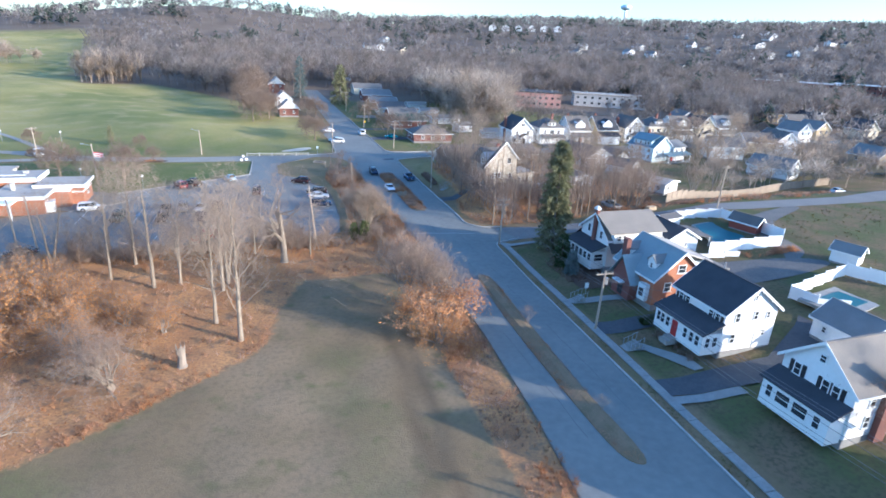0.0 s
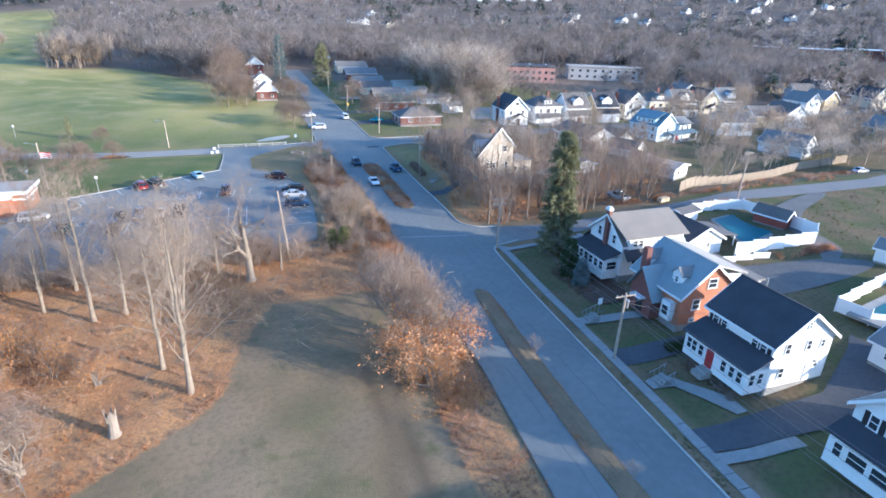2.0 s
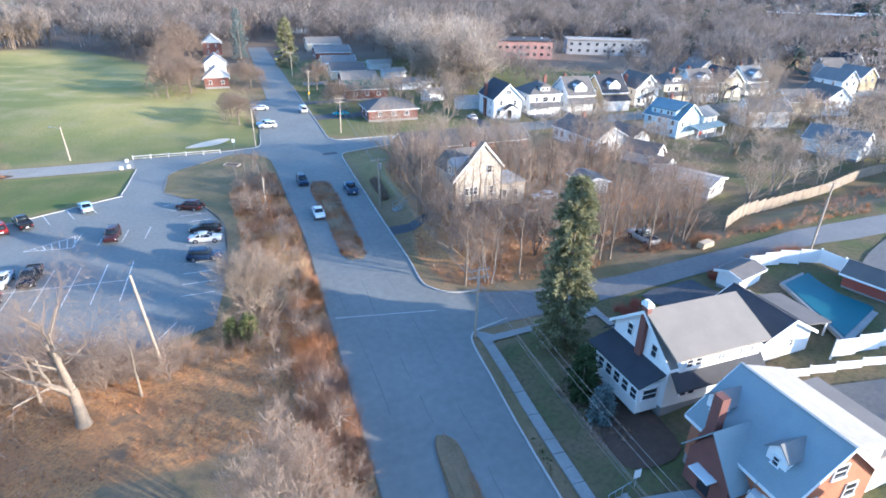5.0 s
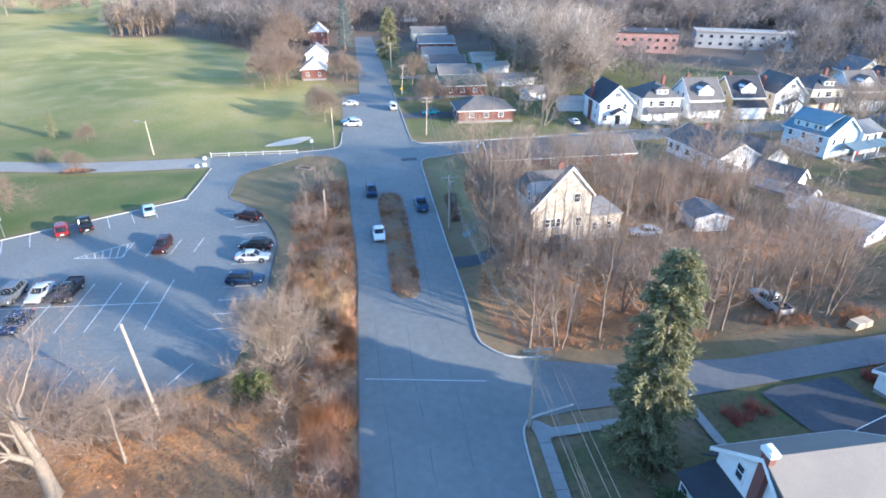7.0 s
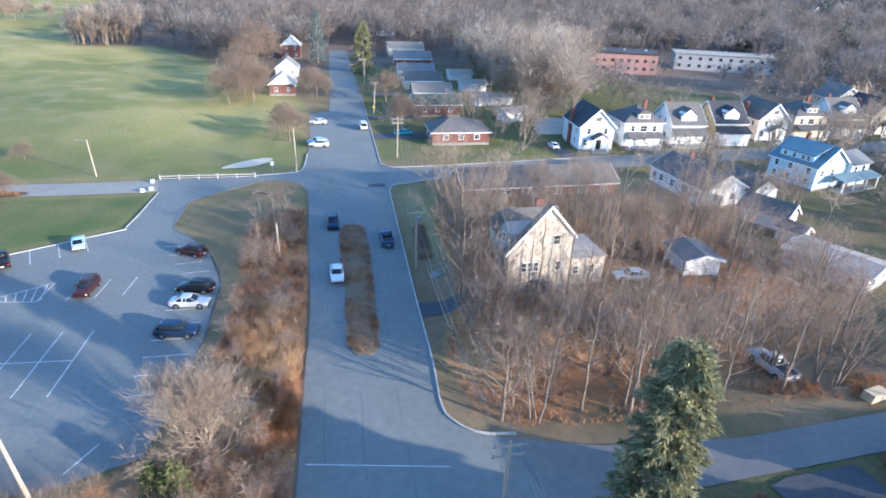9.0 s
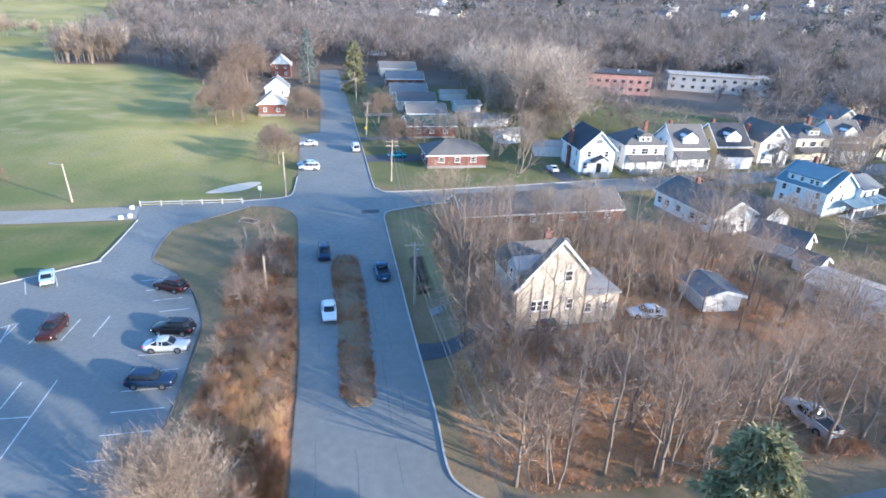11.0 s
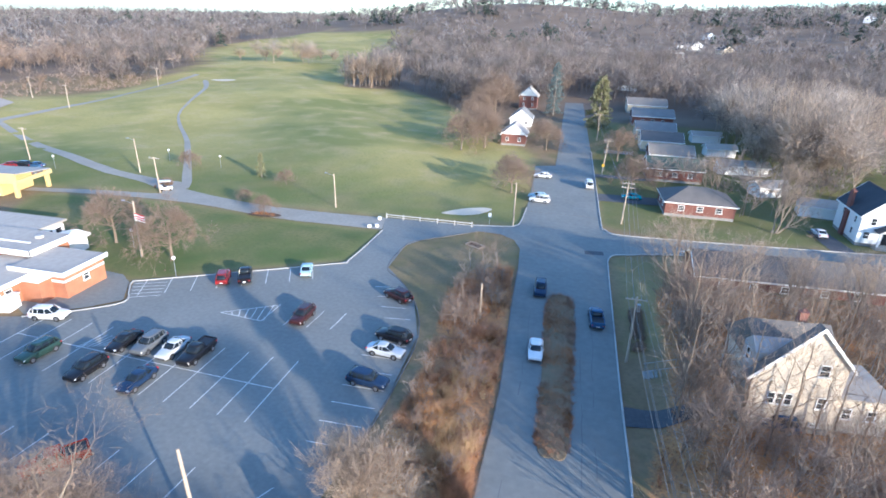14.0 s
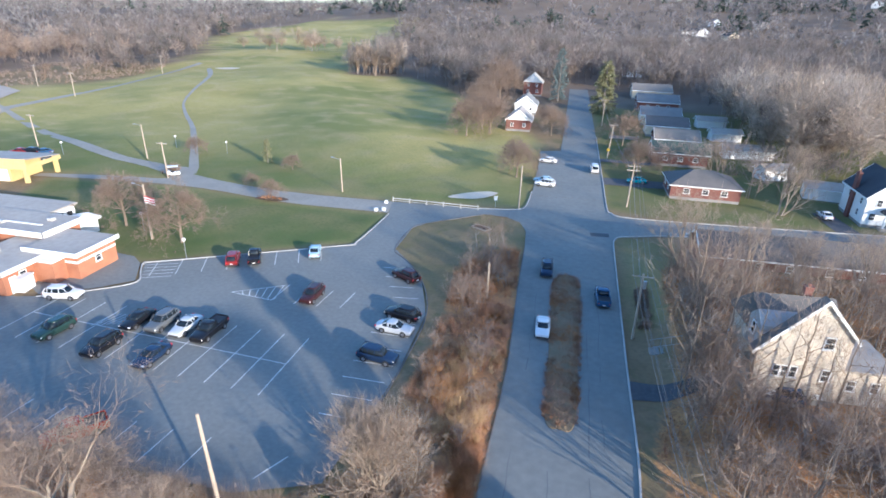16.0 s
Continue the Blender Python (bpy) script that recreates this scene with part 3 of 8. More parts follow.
sheet("cart_path", smooth_line([(-29.6, 71.2), (-38.9, 71.0), (-49.9, 71.1), (-69.5, 74.2), (-88.6, 73.4), (-104, 71)], 3) + smooth_line([(-104, 73.2), (-88.6, 76.2), (-78, 78), (-88, 84), (-110, 91.8), (-172, 125.5), (-172, 127.5), (-108, 94.2), (-88, 87.5),
      (-80.5, 86.5), (-82, 90), (-105.6, 124.5), (-124.6, 148), (-137.4, 168), (-159.3, 215), (-178, 243), (-176, 244.5), (-157.4, 215), (-135.4, 166), (-122.4, 147), (-103.8, 124.5), (-77.5, 87), (-74, 81.5), (-53, 77), (-30.8, 77.4)], 3), M_PATH, 0.04, "grey asphalt cart path across the golf field", "path")
SW = [(4.3, -95), (6.9, -60), (7.5, -46), (8.0, -38), (8.4, -30), (8.9, -20), (9.2, -13), (9.7, -6), (10.0, -0.6)]
# pavement laid as separate slabs
slab_me = mesh("slab", [(-0.52, -0.74, -0.1), (0.52, -0.74, -0.1), (0.52, 0.74, -0.1), (-0.52, 0.74, -0.1), (-0.5, -0.72, 0.0), (0.5, -0.72, 0.0), (0.5, 0.72, 0.0), (-0.5, 0.72, 0.0)],
               [(4, 5, 6, 7), (0, 1, 5, 4), (1, 2, 6, 5), (2, 3, 7, 6), (3, 0, 4, 7)], M_CONCRETE)
pavement = thing("pavement", 9, -20, 0, 0, "pale concrete pavement slabs along the kerb", "pavement", kind="structure")
line, acc = smooth_line(SW, 140), 0.0
for a, b in zip(line, line[1:]):
    acc += math.dist(a, b)
    if acc >= 1.5:
        acc -= 1.5
        o = child("slab", slab_me, pavement, Matrix.Translation((-9, 20, 0)) @ pose(b[0], b[1], hz(*b) + 0.1 + random.uniform(-0.012, 0.012), 0, random.uniform(-0.6, 0.6), math.degrees(math.atan2(b[1] - a[1], b[0] - a[0])) - 90))
sheet("pavement_corner", [(9.3, 0.4), (9.5, -1.0), (10.6, -1.0), (10.9, -0.9), (16.5, -0.1), (24, 0.9), (24.0, -2.6), (24.9, -2.6), (24.9, 2.4), (24.0, 2.4), (24, 1.8), (16.5, 0.8), (11, 0.1), (10.2, 0.9), (9.7, 1.1)], M_CONCRETE, 0.1, "concrete corner ramp and pavement by the side street", "pavement")
sheet("walkway", [(8.9, -34.2), (11.8, -34.4), (12.4, -35.4), (14.8, -38.8), (14.8, -41), (13.6, -41), (12.4, -38.2), (11.2, -35.8), (8.9, -35.5)], M_CONCRETE, 0.09, "grey concrete front walk with a bend", "path")
sheet("walkway", [(9.3, -21.6), (12.5, -22.0), (18.4, -22.6), (18.4, -24.0), (12.5, -23.5), (9.3, -23.0)], M_CONCRETE, 0.09, "pale concrete front walk to the brick house", "path")
sheet("walkway", [(7.9, -44.2), (12, -44.6), (16, -44.8), (16, -46.0), (12, -45.8), (7.9, -45.4)], M_CONCRETE, 0.09, "concrete front walk beside a lawn", "path")
sheet("driveway", [(8.9, -28.4), (18.4, -28.6), (30, -28.2), (30, -31.0), (17.6, -31.4), (8.7, -31.4)], M_DRIVE, 0.06, "black asphalt driveway between two houses", "driveway")
sheet("driveway", [(8.0, -41.2), (14.9, -41.4), (24, -41), (34, -36), (37, -34), (38, -40), (34, -45), (22, -45), (8.0, -44.0)], M_DRIVE, 0.06, "black asphalt driveway beside a white house", "driveway")
sheet("driveway", smooth_line([(31, -16), (44, -16), (57, -17.2), (60.5, -20.5), (48, -23.4), (33, -23.4)], 4, True), M_YARD, 0.05, "worn grey asphalt yard behind the houses", "driveway")
sheet("driveway", smooth_line([(57, -17.4), (62, -14), (65, -6), (72, 1), (88, 8.8), (84, 10), (68, 4.2), (61.6, -4), (58.5, -12), (54.5, -17)], 4, True), M_YARD, 0.055, "worn grey lane from the yard to the side street", "driveway")
sheet("driveway", [(32, 3.6), (34, 4.4), (41, 5.6), (42, 0), (38, -2.5), (33, -1.2)], M_DRIVE, 0.05, "black asphalt driveway beside the grey-roofed house", "driveway")
sheet("driveway", [(8.0, 27.6), (13, 28.2), (16.4, 28.8), (16.4, 30.4), (13, 30.6), (8.1, 30.6)], M_DRIVE, 0.05, "dark driveway running up a bank", "driveway")
sheet("driveway", [(47, 84.2), (51, 84.6), (50, 95), (46.5, 95)], M_DRIVE, 0.05, "black asphalt driveway beside a white house", "driveway")
sheet("driveway", [(8.4, 102), (24, 102.5), (24, 108), (8.4, 107.5)], M_DRIVE, 0.05, "dark asphalt driveway with a parked car", "driveway")
sheet("driveway", [(8.4, 122), (22, 122), (22, 125), (8.4, 125)], M_DRIVE, 0.05, "dark asphalt driveway", "driveway")
sheet("sand_bunker", smooth_line([(-21.5, 83.4), (-18.5, 87), (-14.5, 89.3), (-12.4, 88.6), (-14.5, 85), (-17.5, 83.4)], 4, True), M_SAND, 0.06, "pale sand bunker in the turf", "bunker")
sheet("sand_bunker", smooth_line([(-178, 250), (-172, 256), (-166, 254), (-170, 248)], 4, True), M_SAND, 0.1, "pale sand bunker in the turf", "bunker")

M_GRAVEL = mat("pale_gravel", (0.42, 0.36, 0.3), (0.3, 0.255, 0.21), 0.15, 0.95, 0, 0.02, 3)
M_OLDKERB = mat("dirty_kerb", (0.2, 0.19, 0.17), (0.1, 0.09, 0.08), 0.7, 0.9, 0, 0.01)
sheet("lane", [(-158, 98), (-163, 114), (-170, 128), (-174, 155), (-176, 180), (-184, 228), (-192, 262), (-194.4, 261), (-186.4, 228), (-178.4, 180), (-176.4, 155), (-172.6, 128), (-165.4, 114), (-160.6, 98)], M_PATH, 0.1, "pale lane along the edge of the golf field", "lane")
sheet("gravel_yard", [(-180, 92), (-181, 132), (-190, 150), (-214, 160), (-244, 158), (-246, 92)], M_GRAVEL, 0.12, "pale gravel yard beyond the lane", "yard", step=4.0)
KERB = "pale worn concrete kerb"
sweep("kerb", smooth_line(ROAD_R + [(9.0, 0.8), (10.3, 1.6), (13.6, 2.2)], 4), 0.17, 0.14, M_KERB, KERB)
sweep("kerb", smooth_line([(13, 9.0), (10, 9.7), (8.3, 11.3), (7.6, 13.5)] + ROAD_R2[1:] + [(8.9, 69.4), (9.8, 71.1), (12, 71.9), (19, 74.2), (30, 75.1), (54, 77.6)], 4), 0.17, 0.14, M_KERB, KERB)
sweep("kerb", smooth_line([(60, 85.6), (30, 82.5), (12, 81.3), (9.1, 83.2), (8.5, 86), (8.5, 107), (8.4, 150)], 4), 0.17, 0.14, M_KERB, KERB)
sweep("kerb", smooth_line([(-14.6, 78.4), (-9, 79.5), (-7.1, 80.5), (-6.3, 83), (-5.9, 92)], 4), 0.17, 0.14, M_KERB, KERB)
sweep("kerb", smooth_line([(-13.1, 75.5), (-21.6, 68.4), (-23.6, 65.2), (-23.8, 56), (-20.8, 52.3), (-17, 46.2), (-14.5, 38.1), (-14.4, 26.8), (-14.9, 18.5)], 4), 0.14, 0.08, M_OLDKERB, "dark weathered kerb beside grass")
sweep("kerb", smooth_line([(-29.4, 70.8), (-30.2, 57), (-32.1, 54.7), (-52.8, 42.9), (-55.2, 41.5), (-53.8, 39), (-52.2, 36.2), (-55.2, 33.2), (-60.7, 29.7)], 4), 0.16, 0.13, M_KERB, KERB)
sweep("kerb", smooth_line(ROAD_L, 3), 0.12, 0.05, M_OLDKERB, "low weathered edge strip half hidden by brush")


def median(outline, label):
    """A raised planted median with a shoulder and a rounded crown."""
    ring = smooth_line(outline, 5, True)
    c = Vector((sum(p[0] for p in ring) / len(ring), sum(p[1] for p in ring) / len(ring)))
    verts, faces, n = [], [], len(ring)
    for k, (s, z) in enumerate(((0.0, 0.0), (0.02, 0.1), (0.25, 0.16), (0.6, 0.26))):
        for p in ring:
            inw = Vector((c.x - p[0], 0)) * s + Vector((0, (c.y - p[1]) * s * 0.12))
            verts.append((p[0] + inw.x, p[1] + inw.y, z + random.uniform(-0.02, 0.02) * (k > 1)))
    for k in range(3):
        faces += [(k * n + i, k * n + (i + 1) % n, (k + 1) * n + (i + 1) % n, (k + 1) * n + i) for i in range(n)]
    faces.append(tuple(3 * n + i for i in range(n)))
    return tagged(new("median", mesh("median", verts, faces, M_MEDIAN)), label, "median", kind="structure")


M_MEDIAN = mat("median_turf", (0.25, 0.175, 0.105), (0.14, 0.115, 0.06), 0.6, 0.95, 0, 0.05, 5)
MEDIAN_FAR = [(0.1, 23), (1.4, 21.7), (2.8, 22.8), (3.1, 33), (3.4, 49), (2.8, 53.2), (1.5, 54), (0.2, 52.8), (-0.2, 48), (0, 33)]
MEDIAN_NEAR = [(-2.1, -44), (-2.05, -49.5), (-1.2, -51.4), (-0.1, -50.6), (0, -44), (0.5, -35), (1.2, -26), (1.9, -16), (2.0, -12.8), (1.2, -11.6), (0.2, -12.6), (-0.9, -22), (-1.6, -32)]
median(MEDIAN_FAR, "raised median of dry brown grass and brush")
median(MEDIAN_NEAR, "raised median of dry brown grass and brush")


# ---- painted stall lines, each a thin separate stripe ----
def stripe(a, b, w=0.11):
    a, b = Vector(a), Vector(b)
    d = (b - a).normalized()
    s = Vector((-d.y, d.x)) * w / 2
    v = [(*(p + s * q), hz(*p) + 0.04) for p, q in ((a, -1), (b, -1), (b, 1), (a, 1))]
    bm = bmesh.new()
    f = bm.faces.new([bm.verts.new((x, y, z)) for x, y, z in v])
    ext = bmesh.ops.extrude_face_region(bm, geom=[f])
    bmesh.ops.translate(bm, vec=(0, 0, 0.005), verts=[g for g in ext["geom"] if isinstance(g, bmesh.types.BMVert)])
    part("stripe", bm, M_PAINT, lines)


lines = thing("stall_markings", 0, 0, 0, 0, "worn white painted parking stall lines", "markings", kind="structure")
for i in range(12):
    x = -25.9 - 2.93 * i
    stripe((x, 19.4 + 0.23 * i), (x + 0.35, 29.6 + 0.12 * i))
stripe((-25.7, 24.6), (-58, 26.6))
for i in range(8):
    stripe((-19.5, 38.3 - 2.83 * i), (-15.2 - 0.35 * max(0, i - 5), 38.3 - 2.83 * i))
stripe((-21.2, 10.2), (-19.7, 15.8 - 2.83))
for i in range(4):
    stripe((-19.6 - i * 1.3, 41.2 + i * 2.7), (-16.4 - i * 1.3, 41.6 + i * 2.7))
for i in range(9):
    stripe((-34.5 - 2.75 * i, 53.4 - 1.56 * i), (-32.6 - 2.75 * i, 49.0 - 1.56 * i))
for i in range(8):
    stripe((-26.8 - 3.6 * i, 13.4 + 0.1 * i), (-27.2 - 3.6 * i, 9.4 + 0.1 * i))
for a, b in (((-39.3, 37.0), (-33.3, 40.8)), ((-33.3, 40.8), (-33.6, 36.4)), ((-33.6, 36.4), (-39.3, 37.0))):
    stripe(a, b)
for i in range(6):
    stripe((-38.2 + i * 0.85, 37.6 + i * 0.55), (-37.6 + i * 0.85, 36.8 - i * 0.05))
for i in range(3):
    stripe((-30.6 + i * 2.85, 36.2 + i * 0.3), (-30.2 + i * 2.85, 40.4 + i * 0.3))
for i in range(7):
    stripe((-49.6 + i * 0.5, 25.8 + i * 0.2), (-48.9 + i * 0.6, 28.9))
for i in range(5):
    stripe((-54.5 + i * 0.5, 41.0 - i * 0.9), (-50.8 + i * 0.4, 42.6 - i * 0.9))


stripe((-3.8, 8.4), (7.0, 6.5), 0.1)
M_TAR = mat("tar_seam", (0.11, 0.115, 0.112), (0.15, 0.155, 0.15), 1.0, 0.7)
seams = thing("tar_seams", 0, 0, 0, 0, "dark tar seams sealed along the asphalt", "road repair", kind="structure")
random.seed(19)
for x0, y0, y1 in ((-2.2, -8, 21), (0.9, -10, 19), (3.8, -14, 40), (-1.9, 26, 60), (5.2, 20, 64), (2.6, -48, -14), (-3.6, -50, -22), (1.8, 56, 84)):
    pts, y, x = [], y0, x0
    while y < y1:
        pts.append((x, y))
        x += random.uniform(-0.12, 0.16)
        y += random.uniform(1.2, 2.6)
    for a, b in zip(pts, pts[1:]):
        if random.random() < 0.22:
            continue
        d = (Vector(b) - Vector(a)).normalized()
        q = Vector((-d.y, d.x)) * random.uniform(0.025, 0.05)
        child("seam", mesh("seam", [(a[0] - q.x, a[1] - q.y, 0.03), (a[0] + q.x, a[1] + q.y, 0.03), (b[0] + q.x, b[1] + q.y, 0.03), (b[0] - q.x, b[1] - q.y, 0.03)], [(0, 3, 2, 1)], M_TAR), seams)


# ---- houses ----
WIN = {}


def window_meshes(w, h):
    key = (round(w, 2), round(h, 2))
    if key not in WIN:
        b = 0.09
        bm = boxes((-w / 2, -0.09, -h / 2, -w / 2 + b, 0.02, h / 2), (w / 2 - b, -0.09, -h / 2, w / 2, 0.02, h / 2), (-w / 2, -0.09, h / 2 - b, w / 2, 0.02, h / 2),
                   (-w / 2 - 0.06, -0.14, -h / 2 - 0.04, w / 2 + 0.06, 0.02, -h / 2 + b), (-w / 2 + b, -0.07, -0.03, w / 2 - b, 0.0, 0.03))
        fr = bpy.data.meshes.new("window")
        bm.to_mesh(fr)
        bm.free()
        fr.materials.append(M_TRIM)
        bm = boxes((-w / 2 + b, -0.04, -h / 2 + b, w / 2 - b, -0.01, h / 2 - b))
        pa = bpy.data.meshes.new("pane")
        bm.to_mesh(pa)
        bm.free()
        pa.materials.append(M_GLASS)
        bm = boxes((-0.2, -0.06, -h / 2, 0.2, 0.0, h / 2))
        sh = bpy.data.meshes.new("shutter")
        bm.to_mesh(sh)
        bm.free()
        sh.materials.append(M_SHUTTER)
        WIN[key] = fr, pa, sh
    return WIN[key]


def windows(root, w, d, spots):
    """Sash windows on the walls: (face, along, height of the middle, width, height, shutters)."""
    for face, u, z, ww, hh, *more in spots:
        m = {"S": pose(u, -d / 2, z), "N": pose(u, d / 2, z, 0, 0, 180), "E": pose(w / 2, u, z, 0, 0, 90), "W": pose(-w / 2, u, z, 0, 0, -90)}[face]
        fr, pa, sh = window_meshes(ww, hh)
        o = child("window", fr, root, m)
        child("pane", pa, o)
        if more:
            for s in (-1, 1):
                child("shutter", sh, root, m @ pose(s * (ww / 2 + 0.24), 0, 0), "black shutter")


def roof_pair(root, w, d, eave, ridge, material, over=0.4, thick=0.16, gap=None, label=""):
    """Two roof slopes that meet on a ridge along local y, with white fascia boards."""
    run = w / 2
    k = (ridge - eave) / run
    for s in (-1, 1):
        bm = bmesh.new()
        x1, z1 = s * (run + over), eave - k * over
        prism(bm, [(0, ridge + 0.02), (x1, z1 + 0.02), (x1, z1 + 0.02 + thick), (0, ridge + 0.02 + thick)], -d / 2 - over, d / 2 + over)
        part("roof_slope", bm, material, root, label)
        bm = boxes((min(x1, x1 + s * 0.05), -d / 2 - over, z1 - 0.1, max(x1, x1 + s * 0.05), d / 2 + over, z1 + 0.15))
        part("gutter", bm, M_TRIM, root)
    for y in (-d / 2 - over - 0.03, d / 2 + over - 0.02):
        bm = bmesh.new()
        for s in (-1, 1):
            x1, z1 = s * (run + over), eave - k * over
            pts = [(0, ridge - 0.12), (x1, z1 - 0.14), (x1, z1 + 0.2), (0, ridge + 0.22)]
            prism(bm, pts if s > 0 else pts[::-1], y, y + 0.05)
        part("bargeboard", bm, M_TRIM, root)
    part("ridge_cap", boxes((-0.12, -d / 2 - over, ridge + thick - 0.02, 0.12, d / 2 + over, ridge + thick + 0.05)), material, root)


def body(root, w, d, eave, ridge, material, base=0.5, hip=False):
    bm = bmesh.new()
    pts = [(-w / 2, base), (w / 2, base), (w / 2, eave), (0, ridge), (-w / 2, eave)]
    if hip:
        pts = [(-w / 2, base), (w / 2, base), (w / 2, eave), (-w / 2, eave)]
    prism(bm, pts, -d / 2, d / 2)
    part("wall", bm, material, root)
    part("foundation", boxes((-w / 2 + 0.05, -d / 2 + 0.05, -1.2, w / 2 - 0.05, d / 2 - 0.05, base)), M_STONE, root)


def hip_roof(root, w, d, eave, ridge, material, over=0.45):
    W, D = w / 2 + over, d / 2 + over
    r = max(0.01, D - W) if D > W else 0.01
    rx = 0.01 if D > W else W - D
    v = [(-W, -D, eave), (W, -D, eave), (W, D, eave), (-W, D, eave), (-rx, -r, ridge), (rx, -r, ridge), (rx, r, ridge), (-rx, r, ridge),
         (-W, -D, eave - 0.2), (W, -D, eave - 0.2), (W, D, eave - 0.2), (-W, D, eave - 0.2)]
    f = [(0, 1, 5, 4), (1, 2, 6, 5), (2, 3, 7, 6), (3, 0, 4, 7), (4, 5, 6, 7), (11, 10, 9, 8)]
    child("roof", mesh("roof", v, f, material), root)
    child("fascia", mesh("fascia", [tuple(p) for p in v], [(8, 9, 1, 0), (9, 10, 2, 1), (10, 11, 3, 2), (11, 8, 0, 3)], M_TRIM), root)


def chimney(root, x, y, z0, z1, sx=0.7, sy=0.55, material=None):
    m = material or M_DARKBRICK
    part("chimney", boxes((x - sx / 2, y - sy / 2, z0, x + sx / 2, y + sy / 2, z1), (x - sx / 2 - 0.06, y - sy / 2 - 0.06, z1, x + sx / 2 + 0.06, y + sy / 2 + 0.06, z1 + 0.14), (x - 0.12, y - 0.12, z1 + 0.14, x + 0.12, y + 0.12, z1 + 0.4)), m, root)


def dormer(root, x, y, z, w=1.3, h=1.5, length=2.0, side=-1, roofm=None):
    """A small gabled dormer that looks out along local x."""
    bm = bmesh.new()
    prism(bm, [(y - w / 2, z), (y + w / 2, z), (y + w / 2, z + h * 0.65), (y, z + h), (y - w / 2, z + h * 0.65)], x, x - side * length, "x")
    dm = part("dormer", bm, M_SIDING, root)
    for s in (-1, 1):
        bm = bmesh.new()
        prism(bm, [(y, z + h + 0.02), (y + s * (w / 2 + 0.18), z + h * 0.55), (y + s * (w / 2 + 0.18), z + h * 0.55 + 0.1), (y, z + h + 0.13)], x + side * 0.2, x - side * length, "x")
        part("dormer_roof", bm, roofm or M_ROOF_GREY, root)
    fr, pa, sh = window_meshes(0.6, 0.8)
    o = child("window", fr, root, pose(x, y, z + 0.52, 0, 0, 90 * side))
    child("pane", pa, o)


def porch(root, x0, y0, x1, y1, top, low, side, roofm, enclosed=True, base=0.5):
    """A lean-to porch on the west or south wall. side: the wall's letter; the roof falls from top at the wall to low at the edge."""
    if side == "W":
        prof = [(x1, top), (x0 - 0.3, low), (x0 - 0.3, low + 0.14), (x1, top + 0.14)]
        bm = prism(bmesh.new(), prof, y0 - 0.3, y1 + 0.3)
    else:
        prof = [(y1, top), (y0 - 0.3, low), (y0 - 0.3, low + 0.14), (y1, top + 0.14)]
        bm = prism(bmesh.new(), prof, x0 - 0.3, x1 + 0.3, "x")
    part("porch_roof", bm, roofm, root)
    if enclosed:
        part("porch_wall", boxes((x0, y0, base - 0.4, x1, y1, low - 0.02)), M_SIDING, root)
    else:
        part("porch_floor", boxes((x0, y0, 0, x1, y1, base)), M_CONCRETE, root)
        posts = [(x0 + 0.1, y0 + 0.1 + (y1 - y0 - 0.2) * i / 3) for i in range(4)] if side == "W" else [(x0 + 0.1 + (x1 - x0 - 0.2) * i / 3, y0 + 0.1) for i in range(4)]
        for px, py in posts:
            part("post", boxes((px - 0.08, py - 0.08, base, px + 0.08, py + 0.08, low)), M_TRIM, root)
        a, b = posts[0], posts[-1]
        part("railing", boxes((min(a[0], b[0]) - 0.03, min(a[1], b[1]) - 0.03, base + 0.8, max(a[0], b[0]) + 0.03, max(a[1], b[1]) + 0.03, base + 0.9)), M_TRIM, root)
        n = 14
        for i in range(n):
            u = (i + 0.5) / n
            px, py = a[0] + (b[0] - a[0]) * u, a[1] + (b[1] - a[1]) * u
            part("baluster", boxes((px - 0.025, py - 0.025, base, px + 0.025, py + 0.025, base + 0.8)), M_TRIM, root)


def house(label, x, y, rz, w, d, eave, ridge, wallm, roofm, spots=(), group="", hip=False, base=0.5, name="house", z=None):
    root = thing(name, x, y, hz(x, y) if z is None else z, rz, label, "house" if name == "house" else name.replace("_", " "), group)
    body(root, w, d, eave, ridge, wallm, base, hip)
    if hip:
        hip_roof(root, w, d, eave, ridge, roofm)
    else:
        roof_pair(root, w, d, eave, ridge, roofm)
    windows(root, w, d, spots)
    return root


# house with a grey-tan bell-cast roof; local -y faces the street
hA = house("white house with tan shingle roof and glazed porch", 24.7, -10.6, -90, 7.4, 9.2, 5.0, 7.9, M_SIDING, M_ROOF_TAN,
           [("S", -1.6, 5.2, 0.8, 1.3), ("S", 1.7, 5.0, 0.8, 1.3), ("E", -2.6, 1.9, 0.8, 1.3), ("E", -1.7, 1.9, 0.8, 1.3), ("E", 2.0, 1.9, 0.8, 1.3)])
part("dormer_wall", boxes((1.2, -4.1, 4.2, 4.2, 4.5, 6.0)), M_SIDING, hA, "long white shed dormer")
part("dormer_roof", prism(bmesh.new(), [(0.0, 8.02), (4.6, 5.92), (4.6, 6.08), (0.0, 8.2)], -5.0, 5.05), M_ROOF_TAN, hA)
part("skirt_roof", prism(bmesh.new(), [(4.1, 4.35), (5.2, 3.2), (5.2, 3.34), (4.1, 4.5)], -4.8, 4.8), M_ROOF_DARK, hA)
part("skirt_roof", prism(bmesh.new(), [(-3.7, 4.25), (-5.0, 3.1), (-5.0, 3.24), (-3.7, 4.4)][::-1], -4.8, 4.8), M_ROOF_DARK, hA)
